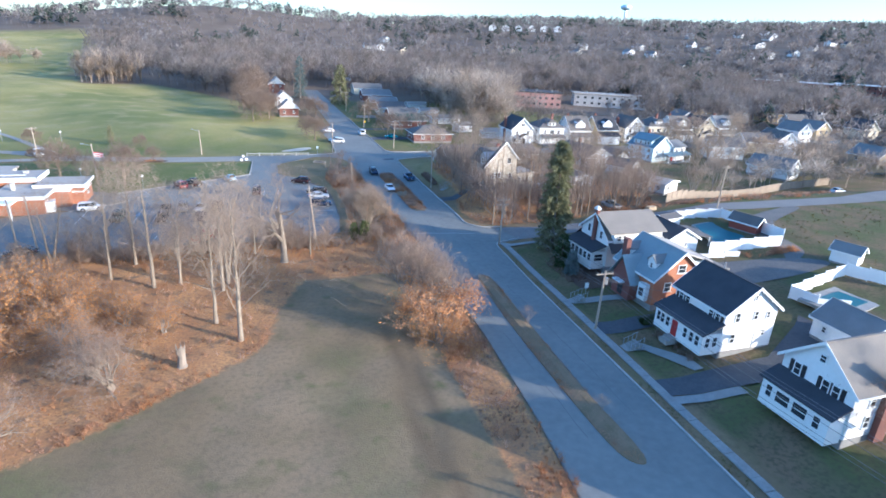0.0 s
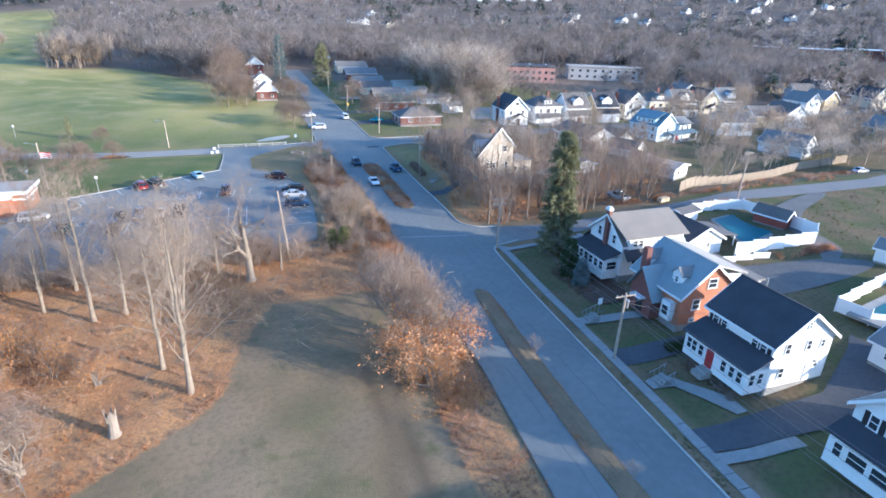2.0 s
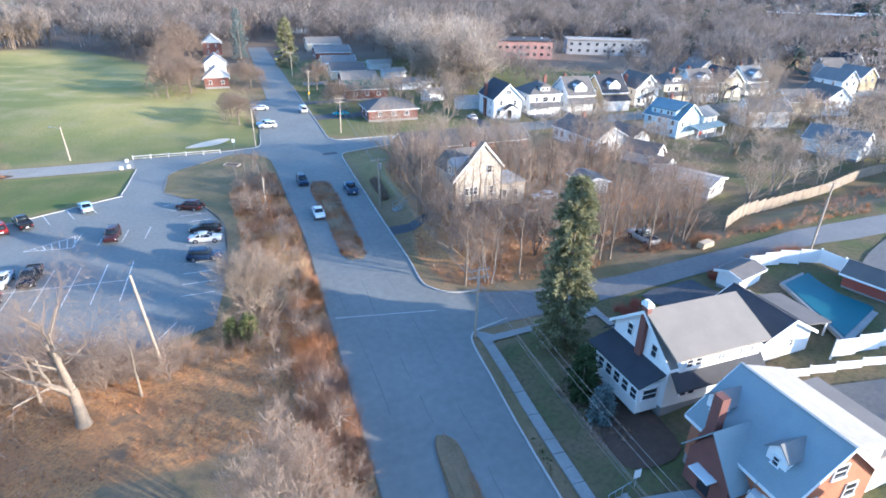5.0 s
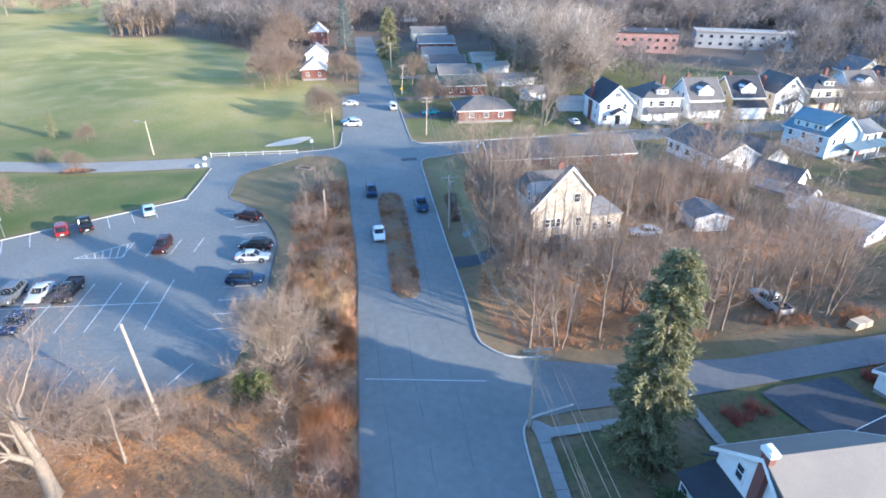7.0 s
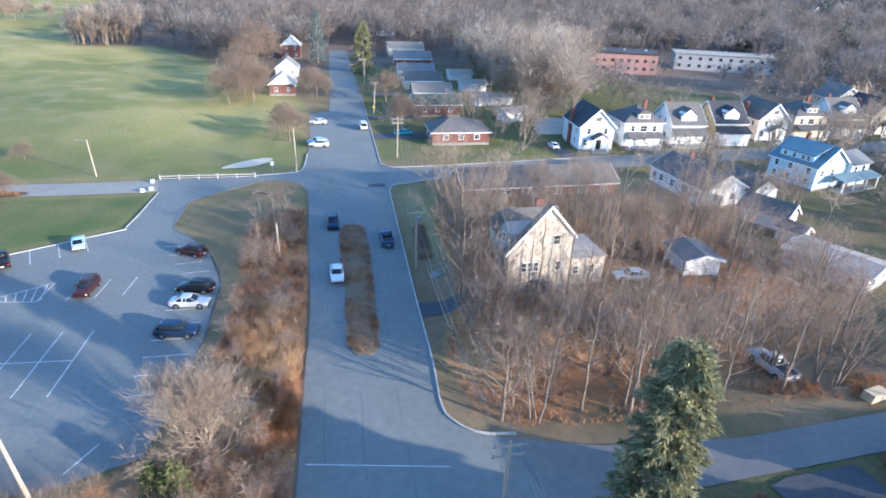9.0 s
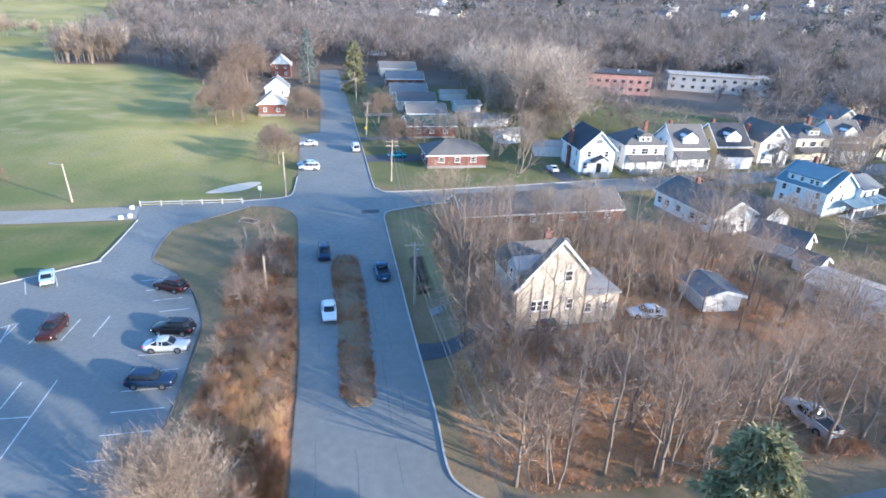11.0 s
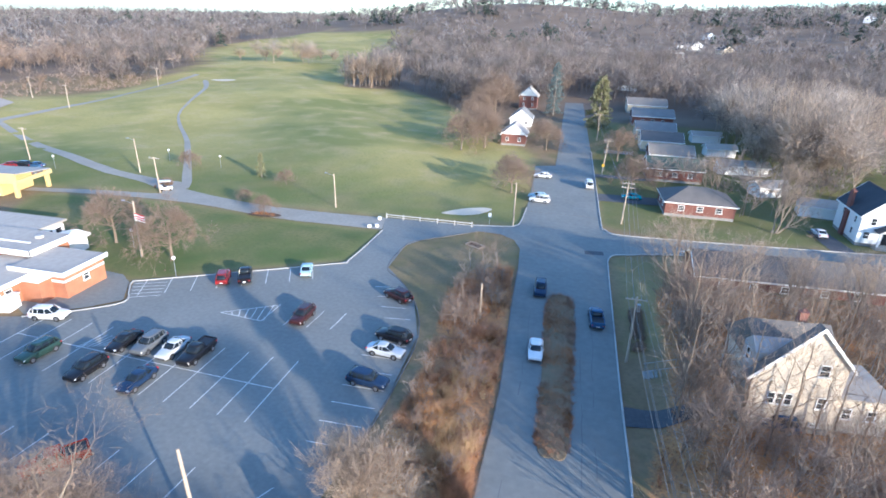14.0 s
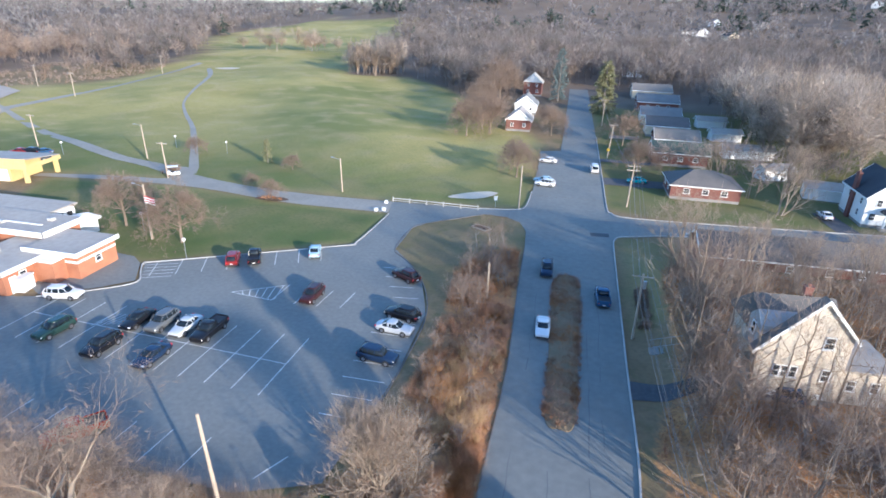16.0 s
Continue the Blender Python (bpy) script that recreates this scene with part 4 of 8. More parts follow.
for u in (-3.2, -2.3, 0.3, 2.6, 3.4):
    fr, pa, _ = window_meshes(0.6 if u > 0 else 0.75, 0.55 if u > 0 else 0.9)
    o = child("window", fr, hA, pose(4.2, u, 5.2, 0, 0, 90))
    child("pane", pa, o)
porch(hA, -3.6, -6.9, 3.2, -4.6, 3.7, 2.9, "S", M_ROOF_DARK)
for i in range(6):
    fr, pa, _ = window_meshes(0.95, 1.2)
    o = child("window", fr, hA, pose(-3.1 + i * 1.16, -6.9, 1.95))
    child("pane", pa, o)
fr, pa, _ = window_meshes(1.6, 1.2)
child("pane", pa, child("window", fr, hA, pose(3.2, -5.7, 1.95, 0, 0, 90)))
chimney(hA, 0.1, -4.82, 0.4, 8.6, 0.7, 0.4)
part("chimney_pot", boxes((-0.35, -5.15, 8.6, 0.55, -4.5, 8.9), (-0.2, -5.0, 8.9, 0.4, -4.65, 9.1)), M_TRIM, hA, "white chimney cap")

# brick house
hB = house("orange brick house with grey roof and dormers", 22.3, -23.2, 0, 7.8, 8.2, 4.2, 7.5, M_BRICK, M_ROOF_TEAL,
           [("S", -1.7, 2.9, 1.1, 1.3), ("S", 1.9, 3.1, 1.2, 1.3), ("S", 0.1, 5.3, 1.3, 1.2), ("S", -1.9, 1.0, 0.7, 0.5), ("S", 2.0, 1.0, 0.7, 0.5), ("W", -3.0, 2.4, 0.9, 1.4)])
dormer(hB, -3.1, -2.1, 4.8, 1.5, 1.9, 2.2, side=-1)
dormer(hB, -3.1, 3.2, 4.8, 1.5, 1.9, 2.2, side=-1)
part("entry_wall", prism(bmesh.new(), [(-1.2, 0), (2.6, 0), (2.6, 3.0), (0.9, 5.6), (-1.2, 2.6)], -5.3, -3.8, "x"), M_DARKBRICK, hB, "steep red brick entrance gable")
for s, e in ((-1, -1.7), (1, 3.1)):
    part("entry_roof", prism(bmesh.new(), [(0.9, 5.7), (e, 2.3 if s < 0 else 2.7), (e, 2.45 if s < 0 else 2.85), (0.9, 5.86)][::s], -5.6, -1.5, "x"), M_ROOF_TEAL, hB)
part("awning", prism(bmesh.new(), [(-0.2, 2.2), (-0.2, 2.3), (1.6, 2.3), (1.6, 2.2)], -6.2, -5.3, "x"), M_FENCE, hB, "striped awning over the door")
part("door", boxes((-5.36, 0.2, 0.3, -5.28, 1.2, 2.2)), M_SHUTTER, hB)
part("bay", boxes((-4.5, -3.4, 0.8, -3.85, -1.9, 3.0)), M_SIDING, hB, "white bay window")
child("pane", window_meshes(1.1, 1.3)[1], child("window", window_meshes(1.1, 1.3)[0], hB, pose(-4.5, -2.65, 1.9, 0, 0, -90)))
part("chimney", prism(bmesh.new(), [(1.2, 0), (3.0, 0), (2.7, 3.8), (2.4, 4.6), (2.4, 7.7), (1.6, 7.7), (1.6, 4.6), (1.2, 3.8)], -4.6, -3.9, "x"), M_DARKBRICK, hB, "red brick chimney with shoulders")
part("rear_wing", boxes((3.9, -3.4, 0, 8.2, 3.6, 4.4)), M_SIDING, hB, "white rear wing")
part("rear_roof", boxes((3.6, -3.8, 4.4, 8.5, 4.0, 4.6)), M_ROOF_TAN, hB)
part("rear_dormer", prism(bmesh.new(), [(0.1, 7.6), (0.1, 7.4), (4.6, 6.0), (4.6, 6.2)], -4.4, 4.4), M_FLATROOF, hB, "shallow pale rear roof")
part("rear_upper_wall", boxes((1.5, -3.9, 4.5, 4.3, 3.9, 6.0)), M_SIDING, hB)

# white house with black roof
hC = house("white two-storey house with black roof", 21.9, -35.4, 0, 7.4, 7.9, 5.3, 8.0, M_SIDING, M_ROOF_DARK,
           [("S", -2.0, 4.6, 0.75, 1.2), ("S", 0.6, 4.6, 0.7, 1.1), ("S", 2.4, 4.5, 0.6, 0.9), ("S", -2.1, 2.0, 0.75, 1.2), ("S", 2.2, 2.3, 0.6, 0.8), ("S", 0, 6.8, 0.5, 0.7),
            ("W", -2.9, 4.4, 0.8, 1.2, 1), ("W", -1.9, 4.4, 0.8, 1.2), ("W", 1.8, 4.4, 0.8, 1.2), ("W", 2.9, 4.4, 0.8, 1.2, 1)])
porch(hC, -6.2, -3.9, -3.7, 3.9, 3.9, 2.8, "W", M_ROOF_DARK, base=0.7)
for u in (-3.2, -2.3, -1.3, 1.6, 2.5, 3.2):
    fr, pa, _ = window_meshes(0.75, 1.3)
    child("pane", pa, child("window", fr, hC, pose(-6.2, u, 1.85, 0, 0, -90)))
for u in (-5.5, -4.5):
    fr, pa, _ = window_meshes(0.75, 1.3)
    child("pane", pa, child("window", fr, hC, pose(u, -3.9, 1.85)))
part("door", boxes((-6.26, 0.0, 0.6, -6.2, 0.9, 2.5)), M_DOOR_RED, hC, "red front door")
part("step", boxes((-7.0, -0.2, -0.3, -6.2, 1.1, 0.5), (-7.5, -0.2, -0.3, -7.0, 1.1, 0.25)), M_CONCRETE, hC, "concrete front steps")
part("side_door", boxes((1.0, -4.02, 0.5, 1.9, -3.95, 2.4)), M_TRIM, hC)
part("flue", tube(bmesh.new(), (1.6, 2.6, 6.6), (1.6, 2.6, 8.3), 0.1), M_METAL, hC, "grey metal flue")
part("porch_light", boxes((2.1, -4.1, 2.4, 2.25, -3.95, 2.6)), M_METAL, hC)

# white house with grey roof and black porch roof
hD = house("white house with pale roof and black porch roof", 23.1, -51.0, -90, 7.2, 11, 5.2, 8.2, M_SIDING, M_ROOF_TAN,
           [("S", -2.0, 4.4, 0.8, 1.3, 1), ("S", 0.9, 4.3, 0.8, 1.3, 1), ("S", 1.9, 4.3, 0.8, 1.3, 1), ("S", 0, 6.6, 0.7, 0.8), ("E", -3.2, 4.2, 0.8, 1.3), ("E", -3.2, 2.0, 0.8, 1.3), ("E", 2, 2.0, 0.8, 1.3)])
porch(hD, -3.6, -7.4, 3.4, -5.5, 3.7, 2.8, "S", M_ROOF_DARK)
for u, ww in ((-2.7, 0.8), (-1.2, 1.6), (0.6, 1.6), (2.3, 0.8)):
    fr, pa, _ = window_meshes(ww, 1.3)
    child("pane", pa, child("window", fr, hD, pose(u, -7.4, 1.8)))
chimney(hD, 3.9, -1.6, 0, 7.4, 0.55, 1.3, M_DARKBRICK)

# two unseen houses further along the same side, added to shade the near road
for y0, wm, rm in ((-68.5, M_SIDING, M_ROOF_MID), (-85.0, M_CREAM, M_ROOF_DARK)):
    r = house("unseen white two-storey house further along the street" if wm is M_SIDING else "unseen cream two-storey house further along the street", 24.5, y0, -90, 8.0, 11, 5.4, 8.8, wm, rm,
              [("S", -2.0, 4.4, 0.8, 1.3), ("S", 2.0, 4.4, 0.8, 1.3), ("E", -3, 4.2, 0.8, 1.3), ("E", 3, 4.2, 0.8, 1.3), ("W", -3, 4.2, 0.8, 1.3), ("W", 3, 4.2, 0.8, 1.3)])
    porch(r, -3.6, -7.4, 3.4, -5.5, 3.7, 2.8, "S", rm)

# garages and sheds
gA = house("white garage with dark shingle roof", 37.6, -7.2, 0, 6.2, 7.0, 2.6, 4.3, M_SIDING, M_ROOF_DARK, [("S", 0.6, 1.6, 0.6, 0.8)], name="garage", base=0.15)
part("lean_to_roof", prism(bmesh.new(), [(3.1, 2.7), (6.6, 2.3), (6.6, 2.42), (3.1, 2.85)], -3.0, 3.2), M_ROOF_MID, gA, "flat dark lean-to roof")
for py in (-2.7, 2.9):
    part("post", boxes((6.3, py - 0.07, 0, 6.44, py + 0.07, 2.3)), M_TRIM, gA)
gB = house("white garage with grey roof and wide door", 36.4, -41.6, 0, 5.6, 6.4, 2.6, 4.4, M_SIDING, M_ROOF_GREY, [("W", 1.6, 1.5, 0.6, 0.8)], name="garage", base=0.15)
part("garage_door", boxes((-2.86, -2.6, 0.1, -2.8, 0.6, 2.2)), M_TRIM, gB)
house("small white shed with pale roof", 64.0, -20.5, 20, 3.2, 4.0, 2.2, 3.2, M_SIDING, M_ROOF_GREY, (), name="shed", base=0.1)
sd = house("red board shed beside the pool", 60.4, -2.4, 15, 2.6, 5.4, 1.9, 3.0, M_REDWOOD, M_ROOF_MID, (), name="shed", base=0.1)
house("small white shed by the side street", 46.0, 3.4, 104, 2.8, 4.8, 1.9, 2.3, M_SIDING, M_ROOF_MID, (), name="shed", base=0.1)

# gable house in the trees
hG = thing("house", 22.6, 28.3, hz(22.6, 28.3), 4, "weathered white plaster house with a steep gable", "house")
part("foundation", boxes((-5.0, 0.05, -1.5, 2.2, 8.5, 0.6)), M_STONE, hG)
part("wall", prism(bmesh.new(), [(-5.1, 0.6), (2.3, 0.6), (2.3, 7.0), (-0.7, 10.2), (-5.1, 5.4)], 0, 0.8), M_STUCCO, hG, "pale stained plaster gable front")
for pts in ([(-0.7, 10.3), (-5.6, 4.95), (-5.6, 5.12), (-0.7, 10.48)], [(2.7, 6.6), (-0.7, 10.3), (-0.7, 10.48), (2.7, 6.78)]):
    part("roof_slope", prism(bmesh.new(), pts, -0.25, 0.8), M_ROOF_MID, hG)
part("bargeboard", prism(bmesh.new(), [(-5.6, 4.82), (-0.7, 10.15), (2.7, 6.45), (2.7, 6.8), (-0.7, 10.52), (-5.6, 5.17)], -0.3, -0.26), M_TRIM, hG)
windows(hG, 7.4, 0.0, [("S", -3.2, 3.3, 0.7, 1.2), ("S", -2.5, 3.3, 0.7, 1.2), ("S", -1.8, 3.3, 0.7, 1.2), ("S", 0.9, 3.2, 0.8, 1.2), ("S", 0.4, 6.4, 0.9, 1.2), ("S", -3.0, 0.95, 0.8, 0.4), ("S", 0.9, 0.95, 0.8, 0.4)])
part("main_wall", boxes((-4.4, 0.8, 0.4, 2.2, 8.4, 5.2)), M_STUCCO, hG)
part("main_roof", prism(bmesh.new(), [(0.8, 5.2), (8.8, 5.2), (8.8, 5.4), (4.4, 8.6), (0.8, 6.0)], -4.7, 2.3, "x"), M_ROOF_MID, hG, "dark weathered main roof")
part("dormer", prism(bmesh.new(), [(1.0, 4.4), (3.4, 4.4), (3.4, 7.0), (2.2, 8.0), (1.0, 7.0)], -4.9, -1.6, "x"), M_GREYSIDE, hG, "grey gabled dormer")
windows(hG, 9.8, 0.0, [("W", 2.2, 6.2, 0.8, 1.2), ("W", 3.6, 2.4, 0.8, 1.2), ("W", 6.6, 2.4, 0.8, 1.2)])
part("side_wing", boxes((2.35, 0.7, 0, 7.2, 6.4, 3.4)), M_STUCCO, hG, "flat-roofed side wing")
part("side_wing_roof", boxes((2.35, 0.5, 3.4, 7.4, 6.6, 3.58)), M_FLATROOF, hG)
windows(hG, 7.4, -1.4, [("S", 3.6, 2.0, 0.8, 1.1), ("S", 5.6, 2.0, 0.8, 1.1)])
chimney(hG, 0.6, 6.0, 5, 8.8)

# row along the cross street
ROW = "houses along the cross street"
walls = (M_SIDING, M_SIDING, M_SIDING, M_TANSIDE, M_SIDING, M_CREAM, M_SIDING, M_CREAM, M_SIDING)
roofs = (M_ROOF_DARK, M_ROOF_MID, M_ROOF_MID, M_ROOF_DARK, M_ROOF_MID, M_ROOF_MID, M_ROOF_MID, M_ROOF_DARK, M_ROOF_GREY)
for i in range(9):
    x, y = 56.5 + 11.9 * i, 94.5 + 1.15 * i
    kind = (0, 1, 2, 2, 0, 1, 2, 0, 2)[i]
    hue = "white" if walls[i] is M_SIDING else "cream" if walls[i] is M_CREAM else "tan" if walls[i] is M_TANSIDE else "grey"
    if kind == 0:
        r = house(hue + " gable-fronted house with a small portico", x, y, -3, 7.2, 10.0, 5.3, 8.7, walls[i], roofs[i],
                  [("S", -1.8, 4.3, 0.9, 1.3), ("S", 1.8, 4.3, 0.9, 1.3), ("S", 0, 6.8, 1.4, 0.9), ("W", -3, 4, 0.8, 1.2), ("W", 2, 4, 0.8, 1.2), ("W", -2.6, 1.9, 0.8, 1.2), ("W", 1.5, 1.9, 0.8, 1.2), ("S", -2.3, 1.9, 1.0, 1.3)], ROW)
        for s in (-1, 1):
            part("portico_roof", prism(bmesh.new(), [(0.6, 4.0), (0.6 + s * 2.0, 2.9), (0.6 + s * 2.0, 3.04), (0.6, 4.16)][::s], -6.9, -5.0), roofs[i], r)
        part("portico_gable", prism(bmesh.new(), [(-1.1, 2.9), (2.3, 2.9), (0.6, 3.9)], -6.6, -5.05), M_TRIM, r)
        for px in (-0.9, 2.1):
            part("post", boxes((px - 0.12, -6.5, 0, px + 0.12, -6.26, 2.9)), M_TRIM, r)
        part("porch_floor", boxes((-1.2, -6.7, -0.3, 2.4, -5.0, 0.5)), M_CONCRETE, r)
        part("door", boxes((0.1, -5.06, 0.5, 1.1, -5.0, 2.5)), M_SHUTTER, r)
        chimney(r, -3.75, 0.5, 0, 8.0, 0.5, 1.2)
    elif kind == 1:
        r = house(hue + " square house with hipped roof and dormer", x, y, -3, 8.4, 9.0, 5.6, 8.4, walls[i], roofs[i],
                  [("S", -2.4, 4.3, 0.9, 1.3), ("S", 0, 4.3, 1.6, 1.3), ("S", 2.4, 4.3, 0.9, 1.3), ("W", -2, 4.2, 0.8, 1.2), ("W", 2, 4.2, 0.8, 1.2), ("W", -2, 1.9, 0.8, 1.2), ("W", 1.5, 1.9, 0.8, 1.2)], ROW, hip=True)
        part("dormer", boxes((-1.3, -3.9, 5.9, 1.3, -1.0, 7.3)), M_SIDING, r)
        part("dormer_roof", prism(bmesh.new(), [(-1.7, 7.3), (1.7, 7.3), (0.6, 8.0), (-0.6, 8.0)], -4.3, -0.6), roofs[i], r)
        for u in (-0.6, 0.6):
            child("pane", window_meshes(0.9, 0.8)[1], child("window", window_meshes(0.9, 0.8)[0], r, pose(u, -3.9, 6.7)))
        porch(r, -3.6, -6.6, 3.6, -4.5, 3.5, 2.7, "S", roofs[i], i % 2 == 0)
        chimney(r, 2.2, 1.0, 6.5, 9.2)
    else:
        r = house(hue + " house with wide roof and gabled front dormer", x, y, 87, 9.4, 7.4, 4.8, 8.6, walls[i], roofs[i],
                  [("W", -2.4, 1.9, 0.9, 1.3), ("W", 2.4, 1.9, 0.9, 1.3), ("N", -2, 1.9, 0.9, 1.2), ("N", 2, 1.9, 0.9, 1.2), ("N", -1.2, 5.0, 0.8, 1.1), ("N", 1.2, 5.0, 0.8, 1.1)], ROW)
        dormer(r, -4.1, 0.0, 4.9, 3.4, 3.1, 3.6, -1, M_ROOF_DARK if i % 2 else roofs[i])
        porch(r, -6.8, -3.5, -4.7, 3.5, 3.9, 2.8, "W", roofs[i], i % 3 == 0)
        chimney(r, 0.6, 2.6, 7, 9.3)
    r.matrix_basis = r.matrix_basis @ Matrix.Diagonal((1.07, 1.07, 1.05, 1))
# houses between the cross street and the side street
BACK = "houses in the back gardens"
M_ROOF_BLUE = mat("slate_blue_shingle", (0.17, 0.245, 0.285), (0.13, 0.19, 0.225), 0.5, 0.9, 0, 0.01, 12)
r = house("pale blue two-storey house with slate-blue roof", 89.1, 65.7, 15, 9.0, 9.4, 4.7, 7.8, M_BLUESIDE, M_ROOF_BLUE,
          [("W", u, z, 0.9, 1.2) for u in (-3.2, 0.4, 3.2) for z in (1.7, 3.7)] + [("S", -1.4, 5.8, 0.8, 1.1), ("S", -2.8, 3.4, 0.9, 1.2), ("S", 0.2, 3.4, 0.9, 1.2)], BACK)
part("dormer_wall", boxes((-4.0, -3.2, 4.7, -1.0, 3.4, 6.5)), M_BLUESIDE, r, "long pale blue shed dormer")
part("dormer_roof", prism(bmesh.new(), [(0.0, 7.95), (-4.5, 6.4), (-4.5, 6.56), (0.0, 8.15)][::-1], -3.7, 3.9), M_ROOF_BLUE, r)
for u in (-2.2, -1.2, 0.6, 2.4):
    child("pane", window_meshes(0.75, 0.9)[1], child("window", window_meshes(0.75, 0.9)[0], r, pose(-4.0, u, 5.7, 0, 0, -90)))
part("side_wing", prism(bmesh.new(), [(-5.6, -0.5), (1.0, -0.5), (1.0, 4.6), (-2.3, 6.0), (-5.6, 4.6)], 4.5, 10.0, "x"), M_SIDING, r, "white cross wing with a shallow gable")
for q in (-1, 1):
    part("side_wing_roof", prism(bmesh.new(), [(-2.3, 6.12), (-2.3 + q * 3.8, 4.5), (-2.3 + q * 3.8, 4.66), (-2.3, 6.3)][::q], 4.4, 10.4, "x"), M_ROOF_GREY, r)
for u in (5.8, 8.4):
    child("pane", window_meshes(0.9, 1.2)[1], child("window", window_meshes(0.9, 1.2)[0], r, pose(u, -5.6, 3.5)))
part("porch_roof", prism(bmesh.new(), [(-5.6, 3.0), (-8.2, 2.4), (-8.2, 2.54), (-5.6, 3.16)], -1.0, 10.6, "x"), M_ROOF_BLUE, r, "slate-blue porch roof")
part("porch_floor", boxes((-0.8, -8.0, -0.4, 10.2, -5.6, 0.35)), M_CONCRETE, r)
for px in (-0.6, 3.0, 6.6, 10.1):
    part("post", boxes((px - 0.1, -7.9, 0.35, px + 0.1, -7.7, 2.45)), M_TRIM, r)
part("porch_door", boxes((3.4, -5.66, 0.35, 4.4, -5.6, 2.35)), M_DOOR_RED, r)
chimney(r, 1.6, 2.4, 6.4, 8.8)
r = house("long white bungalow with brown roof", 62.7, 61.4, 6, 8.4, 14.6, 3.4, 5.6, M_SIDING, M_ROOF_MID, [("W", u, 2.0, 1.2, 1.2) for u in (-5.4, -2.4, 1.0, 4.0, 6.0)] + [("S", -2, 2.0, 1, 1.2), ("S", 1.4, 2.0, 1, 1.2)], BACK)
part("side_wing", prism(bmesh.new(), [(4.2, -0.4), (9.6, -0.4), (9.6, 3.1), (6.9, 5.0), (4.2, 3.1)], -8.6, -1.0), M_SIDING, r, "white gabled wing")
for q in (-1, 1):
    part("side_wing_roof", prism(bmesh.new(), [(6.9, 5.1), (6.9 + q * 3.2, 2.85), (6.9 + q * 3.2, 3.0), (6.9, 5.28)][::q], -9.0, -0.8), M_ROOF_MID, r)
child("pane", window_meshes(1.2, 1.2)[1], child("window", window_meshes(1.2, 1.2)[0], r, pose(6.9, -8.6, 1.9)))
chimney(r, 0.5, 3.0, 4.4, 6.6)
house("small white shed beside a long low building", 65.5, 40.6, 20, 2.6, 3.4, 2.0, 2.8, M_SIDING, M_ROOF_MID, (), BACK, name="shed", base=0.1)
house("long white low building with flat grey roof", 62.8, 30.3, 25, 6.6, 10, 2.7, 3.3, M_SIDING, M_FLATROOF, [("S", -1.5, 1.6, 0.9, 1), ("S", 1.5, 1.6, 0.9, 1)] + [("W", u, 1.6, 0.9, 1) for u in (-3.4, 0, 3.4)], BACK)
house("small white cottage with brown roof", 66, 47, 30, 5.0, 7, 2.5, 4.2, M_SIDING, M_ROOF_MID, [("S", 0, 1.6, 0.9, 1)], BACK)
house("small white garage among the trees", 43.0, 32, -4, 4.6, 5.0, 2.1, 2.7, M_SIDING, M_ROOF_GREY, (), BACK, name="garage", base=0.1)
house("white house with grey roof behind the board fence", 112, 40, 20, 8, 11, 3.2, 5.6, M_SIDING, M_ROOF_GREY, [("S", -2, 1.8, 0.9, 1.2), ("S", 2, 1.8, 0.9, 1.2)], BACK)
house("white house with brown roof beyond gardens", 118, 66, 75, 8, 11, 4.5, 7, M_SIDING, M_ROOF_MID, [("E", -2, 3, 0.9, 1.2), ("E", 2, 3, 0.9, 1.2)], BACK)
house("cream house with brown roof beyond gardens", 140, 74, 80, 8, 12, 4.5, 7, M_CREAM, M_ROOF_MID, [("E", -2, 3, 0.9, 1.2), ("E", 2, 3, 0.9, 1.2)], BACK)
# ranch on the corner lot
house("long brick ranch house with grey-brown roof", 33, 63.5, 92, 8, 27, 2.9, 4.9, M_DARKBRICK, M_ROOF_MID, [("W", u, 1.8, 1.0, 1.0) for u in (-11, -7, -3, 2, 6, 10)], BACK)
# upper street
UP = "houses along the dead-end street"
for x, y, rz, w, d, eave, ridge, wm, rm, lab in (
        (27.5, 101, 90, 9.5, 13, 2.9, 5.2, M_DARKBRICK, M_ROOF_MID, "brick bungalow with brown hipped roof"),
        (27.0, 127.5, 90, 8.5, 12.5, 3.2, 5.0, M_DARKBRICK, M_ROOF_GREEN, "brick bungalow with dark green roof"),
        (28.5, 143, 90, 8.5, 11, 3.2, 5.2, M_DARKBRICK, M_ROOF_TAN, "brick bungalow with tan roof"),
        (28.5, 161, 90, 8.5, 11.5, 3.2, 5.2, M_CREAM, M_ROOF_MID, "cream bungalow with brown roof"),
        (28.8, 178, 90, 8.5, 12, 3.2, 5.2, M_CREAM, M_ROOF_GREY, "cream bungalow with pale grey roof"),
        (31, 204, 90, 9.5, 14, 3.4, 5.6, M_DARKBRICK, M_ROOF_GREY, "brick bungalow with pale grey roof"),
        (32, 232, 90, 10, 15, 3.4, 5.6, M_CREAM, M_ROOF_TAN, "cream bungalow with tan roof")):
    r = house(lab, x, y, rz, w, d, eave, ridge, wm, rm, [("W", u, 1.8, 1.2, 1.1) for u in (-3.5, 0, 3.5)] + [("N", u, 1.8, 1.0, 1.1) for u in (-2, 2)], UP, hip=(y < 110))
